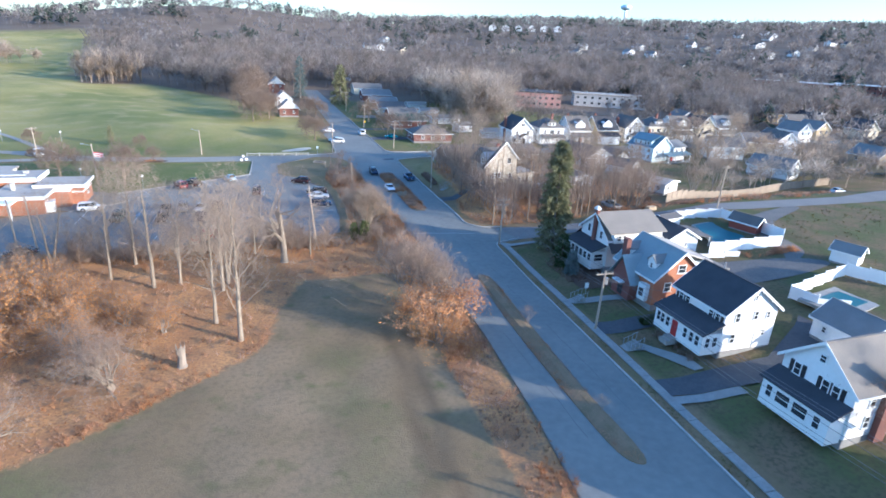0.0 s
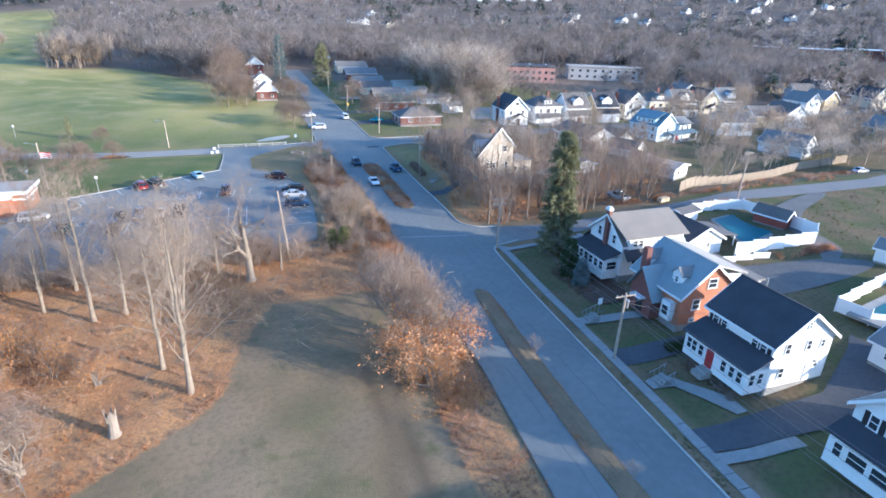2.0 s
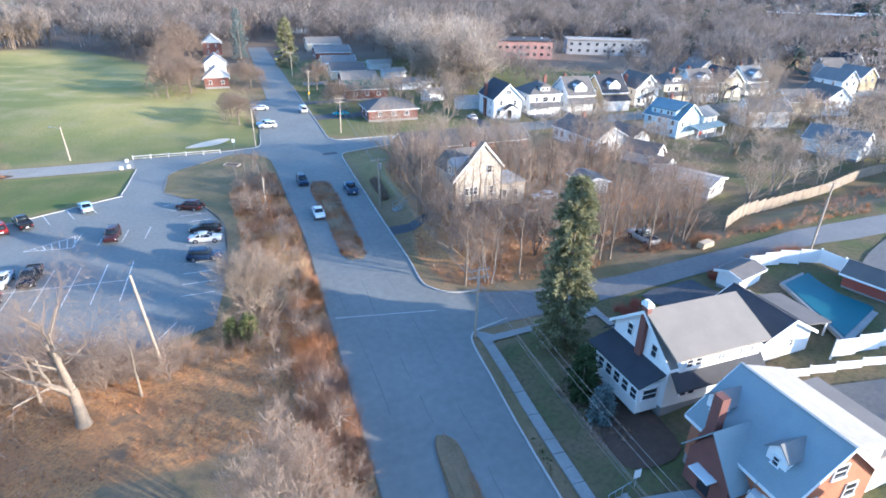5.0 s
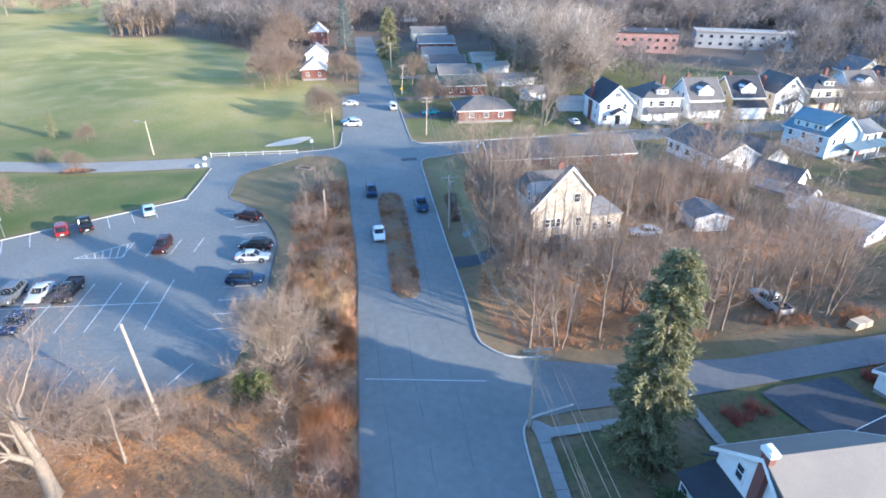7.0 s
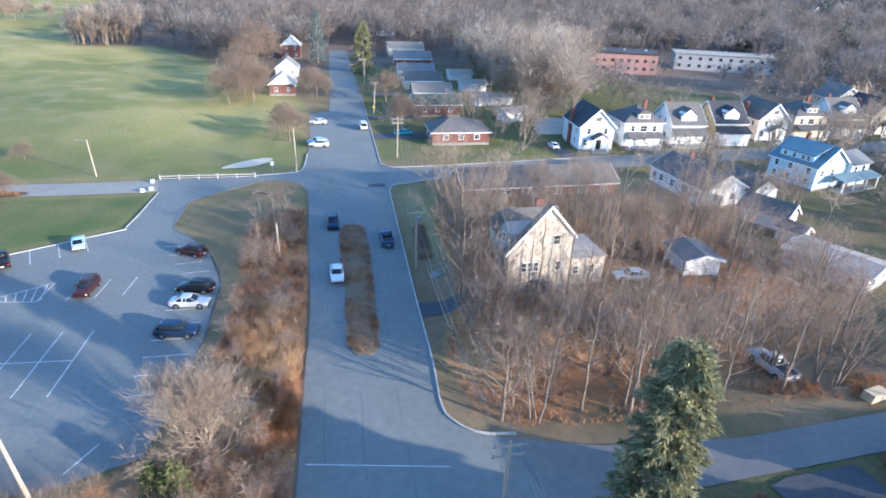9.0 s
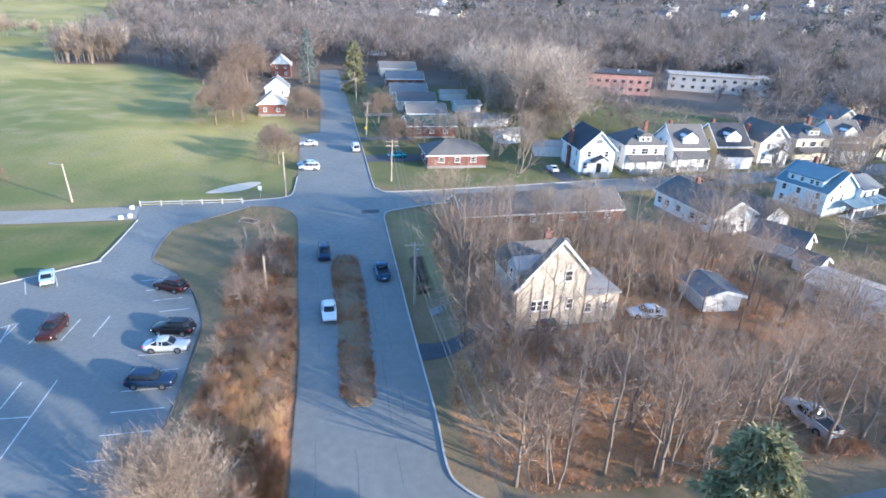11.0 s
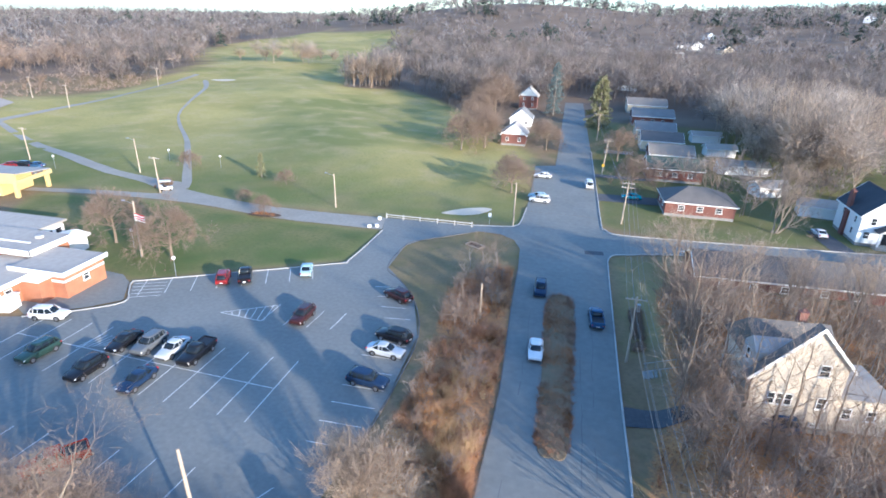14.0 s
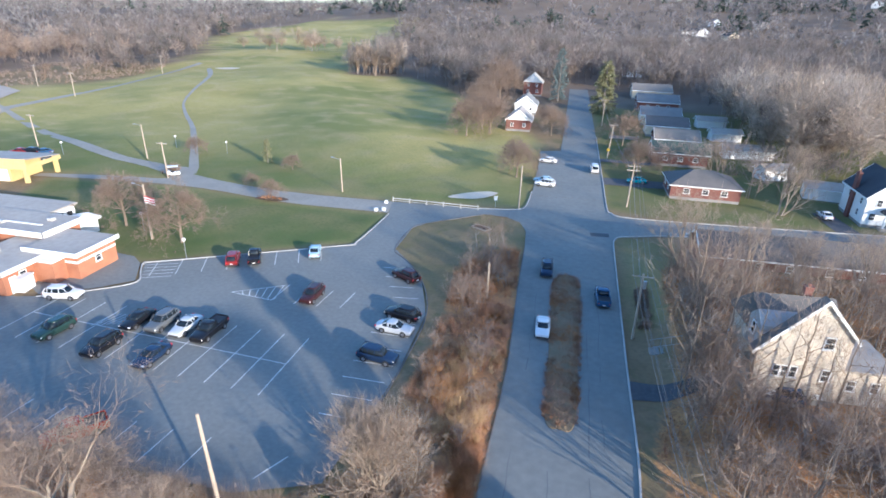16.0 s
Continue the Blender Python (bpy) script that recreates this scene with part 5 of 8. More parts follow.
for x, y, lab in ((-14.4, 155, "brick house with white gable and pale roof"), (-14.6, 183, "white house with pale roof among trees"), (-15.2, 224, "brick and white two-storey house with gable")):
    tall = y > 200
    r = house(lab, x, y, 0, 7.2, 9, 5.2 if tall else 3.2, 8.2 if tall else 6.0, M_DARKBRICK if y != 183 else M_SIDING, M_FLATROOF if y != 183 else M_ROOF_GREY,
              [("S", -1.8, 1.8, 0.9, 1.1), ("S", 1.8, 1.8, 0.9, 1.1)] + ([("S", -1.6, 4.2, 0.8, 1.1), ("S", 1.6, 4.2, 0.8, 1.1)] if tall else []), UP)
    k = (8.2 - 5.2) if tall else 2.8
    e = 5.2 if tall else 3.2
    part("gable_board", prism(bmesh.new(), [(-3.5, e), (3.5, e), (0, e + k * 0.97)], -4.56, -4.5), M_SIDING, r, "white boarded gable")
for x, y, rz, long in ((45.5, 138, 94, 12), (44.6, 158, 96, 8), (44.4, 177, 93, 8.6), (46.5, 119, 110, 7), (52, 106, 80, 7)):
    house("white shed behind a bungalow", x, y, rz, 4.2, long, 2.4, 3.4, M_SIDING, M_FLATROOF, (), UP, name="shed", base=0.1)

# larger blocks far off
def block(label, x, y, rz, w, d, h, wallm, roofm, floors, cols, z=None):
    root = thing("apartment_block", x, y, hz(x, y) if z is None else z, rz, label, "building")
    part("wall", boxes((-w / 2, -d / 2, -1, w / 2, d / 2, h)), wallm, root)
    part("roof", boxes((-w / 2 - 0.5, -d / 2 - 0.5, h, w / 2 + 0.5, d / 2 + 0.5, h + 0.5)), roofm, root)
    for f in range(floors):
        for c in range(cols):
            child("window", window_meshes(1.5, 1.3)[1], root, pose(-w / 2 + w * (c + 0.5) / cols, -d / 2 - 0.01, 1.8 + 2.9 * f), "dark window")
    for k in range(3):
        part("vent", boxes((-w / 3 + k * w / 3, -0.5, h + 0.5, -w / 3 + k * w / 3 + 1, 0.5, h + 1.2)), M_METAL, root)
    return root


block("pink brick two-storey apartment block", 117, 199, -18, 25, 16, 7.2, M_PINKBRICK, M_ROOF_DARK, 2, 8)
block("grey apartment block behind trees", 164, 200, -24, 40, 12, 6.4, M_GREYSIDE, M_FLATROOF, 2, 10)
for x, y, rz in ((364, 279, -46), (386, 256, -50), (412, 240, -54), (432, 216, -58)):
    block("long white-roofed building far off", x, y, rz, 32, 16, 6.5, M_DARKBRICK, M_FENCE, 2, 8)

# ---- clubhouse ----
club = thing("clubhouse", -77.5, 44.5, 0, 0, "orange brick clubhouse with flat grey roofs", "building")
part("wall", boxes((-24, -6, -0.5, 10, 0, 4.0)), M_BRICK, club)
part("roof", boxes((-24.5, -6.5, 4.0, 10.4, 0.4, 4.3)), M_FLATROOF, club)
part("fascia", boxes((-24.6, -6.6, 3.6, 10.5, -6.5, 4.4), (10.4, -6.6, 3.6, 10.5, 0.5, 4.4)), M_TRIM, club, "white roof fascia")
part("rear_wing", boxes((-24, 0.6, -0.5, 3.4, 6.0, 3.7)), M_BRICK, club, "long brick rear wing")
part("rear_roof", boxes((-24.4, 0.45, 3.7, 3.8, 6.4, 3.95)), M_FLATROOF, club)
part("rear_end_wall", boxes((3.4, 0.7, 0.3, 3.5, 5.9, 3.7)), M_SIDING, club, "white end wall with dark windows")
for u in (1.6, 3.2, 4.8):
    child("pane", window_meshes(1.2, 1.8)[1], child("window", window_meshes(1.2, 1.8)[0], club, pose(3.5, u, 2.2, 0, 0, 90)))
part("stair_wall", boxes((9.0, -11.4, -0.5, 16.4, -9.52, 2.9)), M_BRICK, club, "stepped brick front wall")
part("coping", boxes((8.8, -11.6, 2.9, 16.6, -9.52, 3.1)), M_TRIM, club, "white coping")
part("band", boxes((10.9, -9.56, 2.2, 18.26, -9.5, 2.5), (18.2, -9.56, 2.2, 18.26, -3.0, 2.5)), M_TRIM, club, "white band across the brick")
part("end_door", boxes((13.5, -14.9, -0.2, 13.58, -14.0, 2.1)), M_TRIM, club, "white side door")
part("gutter_line", boxes((-20, -4.1, 4.3, 8.0, -3.9, 4.42)), M_TRIM, club, "white pipe across the roof")
part("front_wing", boxes((11.0, -9.5, -0.5, 18.2, -3.0, 3.4)), M_BRICK, club, "lower brick front wing")
part("front_wing_roof", boxes((10.6, -9.9, 3.4, 18.6, -2.6, 3.62)), M_FLATROOF, club)
part("front_wing_fascia", boxes((10.5, -10.0, 3.2, 18.7, -9.9, 3.8), (18.6, -9.9, 3.2, 18.7, -2.6, 3.8)), M_TRIM, club)
part("entry_wing", boxes((6.0, -15.6, -0.5, 13.5, -6.0, 3.0)), M_BRICK, club, "brick entrance wing")
part("entry_roof", boxes((5.6, -16.0, 3.0, 13.9, -6.0, 3.25)), M_FLATROOF, club)
part("entry_fascia", boxes((5.5, -16.1, 2.7, 14.0, -16.0, 3.3), (13.9, -16.1, 2.7, 14.0, -9.6, 3.3)), M_TRIM, club)
part("canopy", boxes((2.0, -19.0, 2.7, 10.0, -16.1, 2.9)), M_FENCE, club, "white entrance canopy")
for px in (2.4, 9.6):
    part("canopy_post", boxes((px - 0.1, -18.8, 0, px + 0.1, -18.6, 2.7)), M_TRIM, club)
for u in (-16, -10, -4):
    child("pane", window_meshes(2.2, 1.5)[1], child("window", window_meshes(2.2, 1.5)[0], club, pose(u, -6, 2.0)))
for m in (pose(13.5, -13, 1.7, 0, 0, 90), pose(13.5, -10.6, 1.7, 0, 0, 90), pose(18.2, -6.2, 1.9, 0, 0, 90), pose(14.6, -9.5, 1.9)):
    child("pane", window_meshes(1.0, 1.2)[1], child("window", window_meshes(1.0, 1.2)[0], club, m))
chimney(club, -3.5, -2.5, 4.2, 6.0, 1.2, 0.9, M_BRICK)
for x, y, s in ((8, -11, 0.6), (7.5, -2, 0.8), (2, -4.6, 0.7), (-12, -2, 1.0), (-9, 3, 0.6)):
    part("roof_unit", boxes((x - s / 2, y - s / 2, 3.2, x + s / 2, y + s / 2, 4.2 + s * 0.6), bevel=0.05), M_KERB, club, "grey roof vent unit")
part("hip_wing_roof", prism(bmesh.new(), [(-17, 2.9), (5, 2.9), (2, 4.4), (-13, 4.4)], -22, -9), M_FLATROOF, club, "low sloping grey roof")
part("hip_wing_wall", boxes((-22, -21, 0, 4.5, -9, 2.9)), M_BRICK, club)
part("hip_wing_fascia", boxes((-17.1, -22.2, 2.1, 5.2, -22.0, 3.1)), M_TRIM, club, "broad white fascia")
yb = thing("cart_barn", -113.5, 69.5, hz(-113.5, 69.5), 8, "low yellow-walled building with open end bay", "building")
part("wall", boxes((-22, -4, 0, 9, 4, 3.6)), M_BARN, yb)
part("roof", prism(bmesh.new(), [(-4.6, 4.55), (4.5, 3.5), (4.5, 3.66), (-4.6, 4.72)], -22.4, 13, "x"), M_FLATROOF, yb, "low grey mono-pitch roof")
part("fascia", boxes((-22.5, -4.75, 2.7, 13.1, -4.62, 4.66), (13.0, -4.6, 2.7, 13.1, 4.5, 3.5)), M_BARN, yb, "deep yellow fascia")
for py in (-4.3, 3.8):
    part("post", boxes((12.0, py - 0.35, 0, 12.7, py + 0.35, 3.4), bevel=0.03), M_BARN, yb)
for u in (-18, -13, -8, -3, 2, 7):
    part("garage_door", boxes((u - 1.4, -4.06, 0.1, u + 1.4, -4.0, 2.4)), M_TRIM, yb)


# ---- vehicles ----
PAINTS = {}


def paint(name, c, rough=0.25):
    if name not in PAINTS:
        PAINTS[name] = mat("paint_" + name, c, tuple(v * 0.9 for v in c), 2, rough, 0.1)
    return PAINTS[name]


# side outlines as (along, height), front at +y, for a car 4.6 m long
SHAPES = {
    "sedan": dict(l=4.7, w=1.82, deck=[(2.3, 0.55), (2.2, 0.78), (1.1, 0.95), (-1.75, 1.0), (-2.25, 0.95), (-2.33, 0.6)], cab=[(1.15, 0.93), (0.35, 1.42), (-0.9, 1.44), (-1.8, 0.98)]),
    "suv": dict(l=4.7, w=1.9, deck=[(2.3, 0.6), (2.22, 0.92), (1.2, 1.05), (-2.2, 1.1), (-2.33, 1.0), (-2.33, 0.6)], cab=[(1.2, 1.03), (0.5, 1.66), (-1.75, 1.68), (-2.25, 1.08)]),
    "van": dict(l=5.4, w=2.0, deck=[(2.6, 0.6), (2.55, 1.0), (1.7, 1.2), (-2.65, 1.25), (-2.7, 1.1), (-2.7, 0.6)], cab=[(1.8, 1.18), (1.1, 1.98), (-2.55, 2.0), (-2.66, 1.22)]),
    "pickup": dict(l=5.4, w=1.95, deck=[(2.65, 0.65), (2.55, 1.0), (1.4, 1.1), (-0.3, 1.1), (-0.4, 1.1), (-2.65, 1.05), (-2.7, 0.65)], cab=[(1.4, 1.08), (0.7, 1.74), (-0.5, 1.76), (-0.75, 1.08)]),
}
CARS = {}


def ring_mesh(rings, cap=True):
    """A smooth shell through rings of the same number of points."""
    bm = bmesh.new()
    R = [[bm.verts.new(p) for p in ring] for ring in rings]
    n = len(R[0])
    for p, q in zip(R, R[1:]):
        for i in range(n):
            bm.faces.new((p[i], p[(i + 1) % n], q[(i + 1) % n], q[i]))
    if cap:
        bm.faces.new(R[0][::-1])
        bm.faces.new(R[-1])
    for f in bm.faces:
        f.smooth = len(f.verts) == 4
    return bm


def oval(y0, y1, hw, z, crown=0.0, n=20, power=4.5):
    """A rounded rectangle round the middle of a cabin, seen from above."""
    pts = []
    for i in range(n):
        a = 2 * math.pi * (i + 0.5) / n
        ca, sa = math.cos(a), math.sin(a)
        k = (abs(ca) ** power + abs(sa) ** power) ** (-1 / power)
        pts.append((ca * k * hw, (y0 + y1) / 2 + sa * k * (y1 - y0) / 2, z + crown))
    return pts


def car(kind, colour, c):
    s = SHAPES[kind]
    root = new("car")
    deck, cab, w, l = s["deck"], s["cab"], s["w"], s["l"]
    m = paint(colour, c)
    top = sorted(deck[1:-1])
    rings = []
    for k in range(17):
        u = -1 + k / 8
        y = u * l / 2
        e = abs(u)
        hw = w / 2 * (1 - 0.15 * e ** 5)
        zt = float(np.interp(y, [p[0] for p in top], [p[1] for p in top])) - 0.09 * e ** 12
        zb = 0.2 + 0.13 * e ** 6
        half = [(0.0, zb), (hw * 0.86, zb), (hw * 0.98, zb + 0.12), (hw, (zb + zt) / 2), (hw * 0.985, zt - 0.13), (hw * 0.92, zt - 0.03), (hw * 0.7, zt + 0.015), (0.0, zt + 0.035)]
        rings.append([(x, y, z) for x, z in half] + [(-x, y, z) for x, z in half[-2:0:-1]])
    part("body", ring_mesh(rings), m, root)
    (y0, z0), (y1, z1), (y2, z2), (y3, z3) = cab
    mid = 0.5
    part("glasshouse", ring_mesh([oval(y3, y0, w * 0.455, z0 - 0.05), oval(y3 + (y2 - y3) * mid, y0 + (y1 - y0) * mid, w * 0.42, z0 + (z1 - z0) * mid), oval(y2, y1, w * 0.375, z1)]), M_CARGLASS, root, "dark tinted windows")
    part("roof", ring_mesh([oval(y2 - 0.03, y1 + 0.03, w * 0.383, z1 - 0.03), oval(y2 + 0.02, y1 - 0.02, w * 0.372, z1 + 0.03), oval(y2 + 0.35, y1 - 0.3, w * 0.26, z1 + 0.075)]), m, root)
    if kind == "pickup":
        part("bed", boxes((-w * 0.4, -2.5, 1.03, w * 0.4, -0.85, 1.14)), M_SHUTTER, root, "dark load bed")
        part("bed_rail", boxes((-w * 0.47, -2.6, 1.0, -w * 0.41, -0.8, 1.25), (w * 0.41, -2.6, 1.0, w * 0.47, -0.8, 1.25), (-w * 0.45, -2.66, 0.9, w * 0.45, -2.58, 1.25), bevel=0.02), m, root)
    for sx in (-1, 1):
        for y in (y1 - 0.5, (y1 + y2) / 2 - 0.25, y2 + 0.25):
            part("pillar", prism(bmesh.new(), [(sx * w * 0.452, z0), (sx * w * 0.462, z0 + 0.02), (sx * w * 0.386, z1), (sx * w * 0.375, z1)][::sx], y - 0.04, y + 0.04), m, root)
        part("windscreen_pillar", tube(bmesh.new(), (sx * w * 0.4, y0 - 0.02, z0), (sx * w * 0.345, y1 - 0.01, z1), 0.035, n=5), m, root)
        part("rear_pillar", tube(bmesh.new(), (sx * w * 0.405, y3 + 0.03, z0), (sx * w * 0.345, y2 + 0.02, z2), 0.06, n=5), m, root)
        for y in (l * 0.3, -l * 0.29):
            part("wheel_arch", tube(bmesh.new(), (sx * (w / 2 - 0.3), y, 0.36), (sx * (w / 2 + 0.004), y, 0.36), 0.39, n=16), M_SHUTTER, root)
            wh = part("wheel", tube(bmesh.new(), (sx * (w / 2 - 0.22), y, 0.33), (sx * (w / 2 + 0.015), y, 0.33), 0.33, n=16), M_RUBBER, root)
            part("rim", tube(bmesh.new(), (sx * (w / 2 - 0.02), y, 0.33), (sx * (w / 2 + 0.028), y, 0.33), 0.22, n=12), M_RIM, wh)
        part("headlight", boxes((sx * w * 0.36 - 0.17, l / 2 - 0.24, 0.6, sx * w * 0.36 + 0.13, l / 2 - 0.03, 0.74), bevel=0.03), M_LAMPCLEAR, root)
        part("tail_light", boxes((sx * w * 0.37 - 0.14, -l / 2 + 0.0, 0.72, sx * w * 0.37 + 0.12, -l / 2 + 0.2, 0.92), bevel=0.03), M_LAMPRED, root)
        part("mirror", boxes((sx * w * 0.5 - 0.06, y0 - 0.55, z0 + 0.04, sx * w * 0.5 + 0.1, y0 - 0.42, z0 + 0.16), bevel=0.02), m, root)
    part("bumper", boxes((-w * 0.38, l / 2 - 0.12, 0.32, w * 0.38, l / 2 + 0.03, 0.5), bevel=0.03), M_SHUTTER, root)
    part("bumper", boxes((-w * 0.38, -l / 2 - 0.03, 0.34, w * 0.38, -l / 2 + 0.12, 0.52), bevel=0.03), M_SHUTTER, root)
    part("number_plate", boxes((-0.22, -l / 2 - 0.05, 0.58, 0.22, -l / 2 + 0.02, 0.7)), M_TRIM, root)
    return root


BLACK, NAVY, WHITE, SILVER, RED, TEAL, GREYC, BLUE, GREEN = (0.012, 0.012, 0.015), (0.015, 0.03, 0.07), (0.75, 0.75, 0.75), (0.5, 0.52, 0.54), (0.2, 0.02, 0.02), (0.04, 0.3, 0.33), (0.12, 0.13, 0.14), (0.04, 0.09, 0.18), (0.03, 0.06, 0.05)


def park(kind, colour, c, x, y, rz, label, group, name=None):
    key = (kind, colour)
    m = pose(x, y, hz(x, y) + 0.045, 0, 0, rz)
    if key in CARS:
        o = copy_thing(CARS[key], m)
    else:
        o = CARS[key] = car(kind, colour, c)
        o.matrix_basis = m @ Matrix.Diagonal((0.9, 0.9, 0.9, 1))
    o.name = name or {"pickup": "pickup_truck", "van": "van"}.get(kind, "car")
    for q in ("group",):
        if q in o:
            del o[q]
    return tagged(o, label, {"pickup": "pickup truck", "van": "van"}.get(kind, "car"), group)


LOT = "vehicles in the car park"
STREET = "vehicles on the streets"
for kind, cn, c, x, y in (("sedan", "red", RED, -121.4, 84.6), ("suv", "black", BLACK, -118.9, 85.2), ("sedan", "blue", BLUE, -116.4, 86.0)):
    park(kind, cn, c, x, y, 100, "dark car parked beyond the yellow building" if c is not RED else "red car parked beyond the yellow building", LOT)
park("suv", "dark_green", GREEN, -52.0, 23.6, 172, "dark green estate car parked on lined asphalt", LOT)
park("suv", "black", BLACK, -44.9, 22.2, 176, "black sport utility car parked on lined asphalt", LOT)
park("sedan", "navy", NAVY, -38.8, 21.9, 177, "dark blue saloon parked in a stall", LOT)
park("sedan", "black", BLACK, -45.0, 27.6, 177, "black saloon parked nose to nose", LOT)
park("suv", "grey", GREYC, -42.1, 27.9, 177, "grey-green sport utility car in a stall", LOT)
park("sedan", "silver", SILVER, -39.1, 27.8, 177, "silver-blue saloon parked in a stall", LOT)
park("pickup", "black", BLACK, -36.2, 27.7, 177, "black pickup truck parked in a stall", LOT)
park("suv", "maroon", (0.045, 0.016, 0.015), -29.0, 38.2, 177, "dark maroon sport utility car alone in a stall", LOT)
park("suv", "maroon", (0.045, 0.016, 0.015), -19.4, 46.6, 60, "dark red sport utility car at the kerb", LOT)
park("suv", "black", BLACK, -17.0, 36.6, 78, "black sport utility car at the kerb", LOT)
park("sedan", "silver", SILVER, -17.0, 33.4, -96, "silver saloon parked at the kerb", LOT)
park("suv", "navy", NAVY, -17.1, 27.7, -97, "dark blue sport utility car at the kerb", LOT)
park("suv", "red", RED, -44.0, 45.2, 25, "red sport utility car facing the lawn", LOT)
park("pickup", "black", BLACK, -41.5, 46.6, 27, "black pickup truck facing the lawn", LOT)
park("sedan", "pale_blue", (0.4, 0.55, 0.62), -34.3, 50.8, 20, "pale blue saloon facing the lawn", LOT)
park("suv", "white", WHITE, -57.4, 30.4, -78, "white sport utility car beside the clubhouse", LOT)
park("pickup", "bright_red", (0.5, 0.04, 0.015), -37.4, 10.8, 140, "bright red pickup truck under bare trees", LOT)
park("pickup", "navy", NAVY, -71.0, 15.5, 160, "blue truck parked beside the clubhouse", LOT)
park("sedan", "black", BLACK, -61.5, 8.2, 95, "black saloon at the edge of the car park", LOT)
for i, (k, n, c) in enumerate((("suv", "red", RED), ("sedan", "navy", NAVY), ("sedan", "silver", SILVER), ("suv", "grey", GREYC))):
    park(k, n, c, -119.5 + i * 2.8, 80.5 + i * 0.6, 20, "car in a distant row beside a path", "cars beyond the cart barn")
park("pickup", "blue", BLUE, 6.1, 47.5, 2, "blue pickup truck driving beside the median", STREET)
park("sedan", "white", WHITE, -0.9, 38.0, 181, "white saloon driving down the street", STREET)
park("suv", "navy", NAVY, -1.2, 54.0, 181, "dark blue car driving down the street", STREET)
park("suv", "white", WHITE, -3.6, 97, 85, "white sport utility car in a lay-by", STREET)
park("sedan", "white", WHITE, -3.9, 117, 85, "white saloon in a lay-by", STREET)
park("sedan", "pale_blue", (0.4, 0.55, 0.62), -4.0, 99.6, 84, "pale saloon beside another car in a lay-by", STREET)
park("van", "white", WHITE, 6.8, 112, 2, "white van parked at the kerb", STREET)
park("sedan", "teal", TEAL, 15.6, 105.5, 90, "teal saloon in a driveway", STREET)
park("pickup", "dull_white", (0.45, 0.44, 0.42), 38.2, 11.4, 4, "white pickup truck under bare trees", STREET)
park("sedan", "white", WHITE, 33.6, 29.6, 80, "white car beside the plaster house", STREET)
park("suv", "blue", BLUE, 20.5, 28.6, 70, "blue car below the plaster house", STREET)
park("sedan", "white", WHITE, 47.8, 92.5, 0, "white car in a driveway", STREET)
park("sedan", "black", BLACK, 79, 83.0, -85, "black car parked on the cross street", STREET)
park("suv", "grey", GREYC, 110, 86.5, -85, "grey car parked on the cross street", STREET)
park("sedan", "silver", SILVER, 104, 14.0, -85, "silver car on the side street", STREET)

# ---- poles and wires ----
def utility_pole(x, y, h, lean, label, arms=1, box=True, light=False, rz=0):
    root = thing("utility_pole", x, y, hz(x, y), rz, label, "utility pole", "utility poles")
    top = Vector((lean[0], lean[1], h))
    bm = bmesh.new()
    tube(bm, (0, 0, -0.5), top, 0.16, 0.11, 10)
    part("pole", bm, M_WOODPOLE, root)
    for k in range(arms):
        z = h - 0.35 - k * 0.8
        c = top * (z / h)
        part("crossarm", boxes((c.x - 1.15, c.y - 0.06, z - 0.06, c.x + 1.15, c.y + 0.06, z + 0.06)), M_WOODPOLE, root)
        for u in (-1.0, -0.45, 0.45, 1.0):
            part("insulator", tube(bmesh.new(), (c.x + u, c.y, z + 0.06), (c.x + u, c.y, z + 0.24), 0.05, 0.03, 6), M_METAL, root)
    if box:
        c = top * 0.84
        part("transformer", tube(bmesh.new(), (c.x + 0.32, c.y, c.z - 0.45), (c.x + 0.32, c.y, c.z + 0.4), 0.2, n=12), M_METAL, root, "grey transformer can")
    if light:
        part("lamp_arm", tube(bmesh.new(), top * 0.95, top * 0.95 + Vector((-1.4, 0, 0.4)), 0.035, n=6), M_METAL, root)
        part("lamp_head", boxes((top.x - 1.9, top.y - 0.12, h * 0.95 + 0.33, top.x - 1.3, top.y + 0.12, h * 0.95 + 0.47), bevel=0.04), M_METAL, root)
    return root, root.matrix_basis @ top


POLES = []
for x, y, h, lean, arms, box, light in ((8.4, -30, 7.6, (0.15, 0, 0), 1, True, False), (9.2, 0.6, 8.0, (0.1, 0, 0), 2, False, False), (9.1, 39.2, 8.0, (-0.1, 0, 0), 1, True, False), (-7.5, 80.2, 8.2, (0.0, 0, 0), 0, False, False),
                                        (12.2, 88.0, 8.2, (0.2, 0, 0), 2, False, False), (10.5, 128, 8.2, (0.5, 0, 0), 1, False, False), (10.6, 168, 8.2, (0, 0, 0), 1, False, True), (9.2, -70, 8.0, (0, 0, 0), 1, False, False)):
    r, tip = utility_pole(x, y, h, lean, "weathered wooden utility pole with crossarm" if arms else "plain wooden utility pole", arms, box, light)
    POLES.append(tip)
utility_pole(-20.6, 5.6, 9.6, (-0.9, 0.2, 0), "leaning pale wooden pole without arms", 0, False)
utility_pole(-42.0, 80.8, 6.5, (-0.2, 0, 0), "grey pole on the golf field edge", 0, False, True)
utility_pole(-60.0, 49.4, 8.5, (-0.2, 0.2, 0), "pale flagpole-tall lamp pole by the clubhouse", 0, False, True)
utility_pole(-78.4, 78.0, 7.4, (-0.3, 0, 0), "wooden pole beside the cart path", 1, False)
utility_pole(-92.5, 90.0, 7.6, (-0.3, 0, 0), "grey lamp pole beside the cart path", 0, False, True)
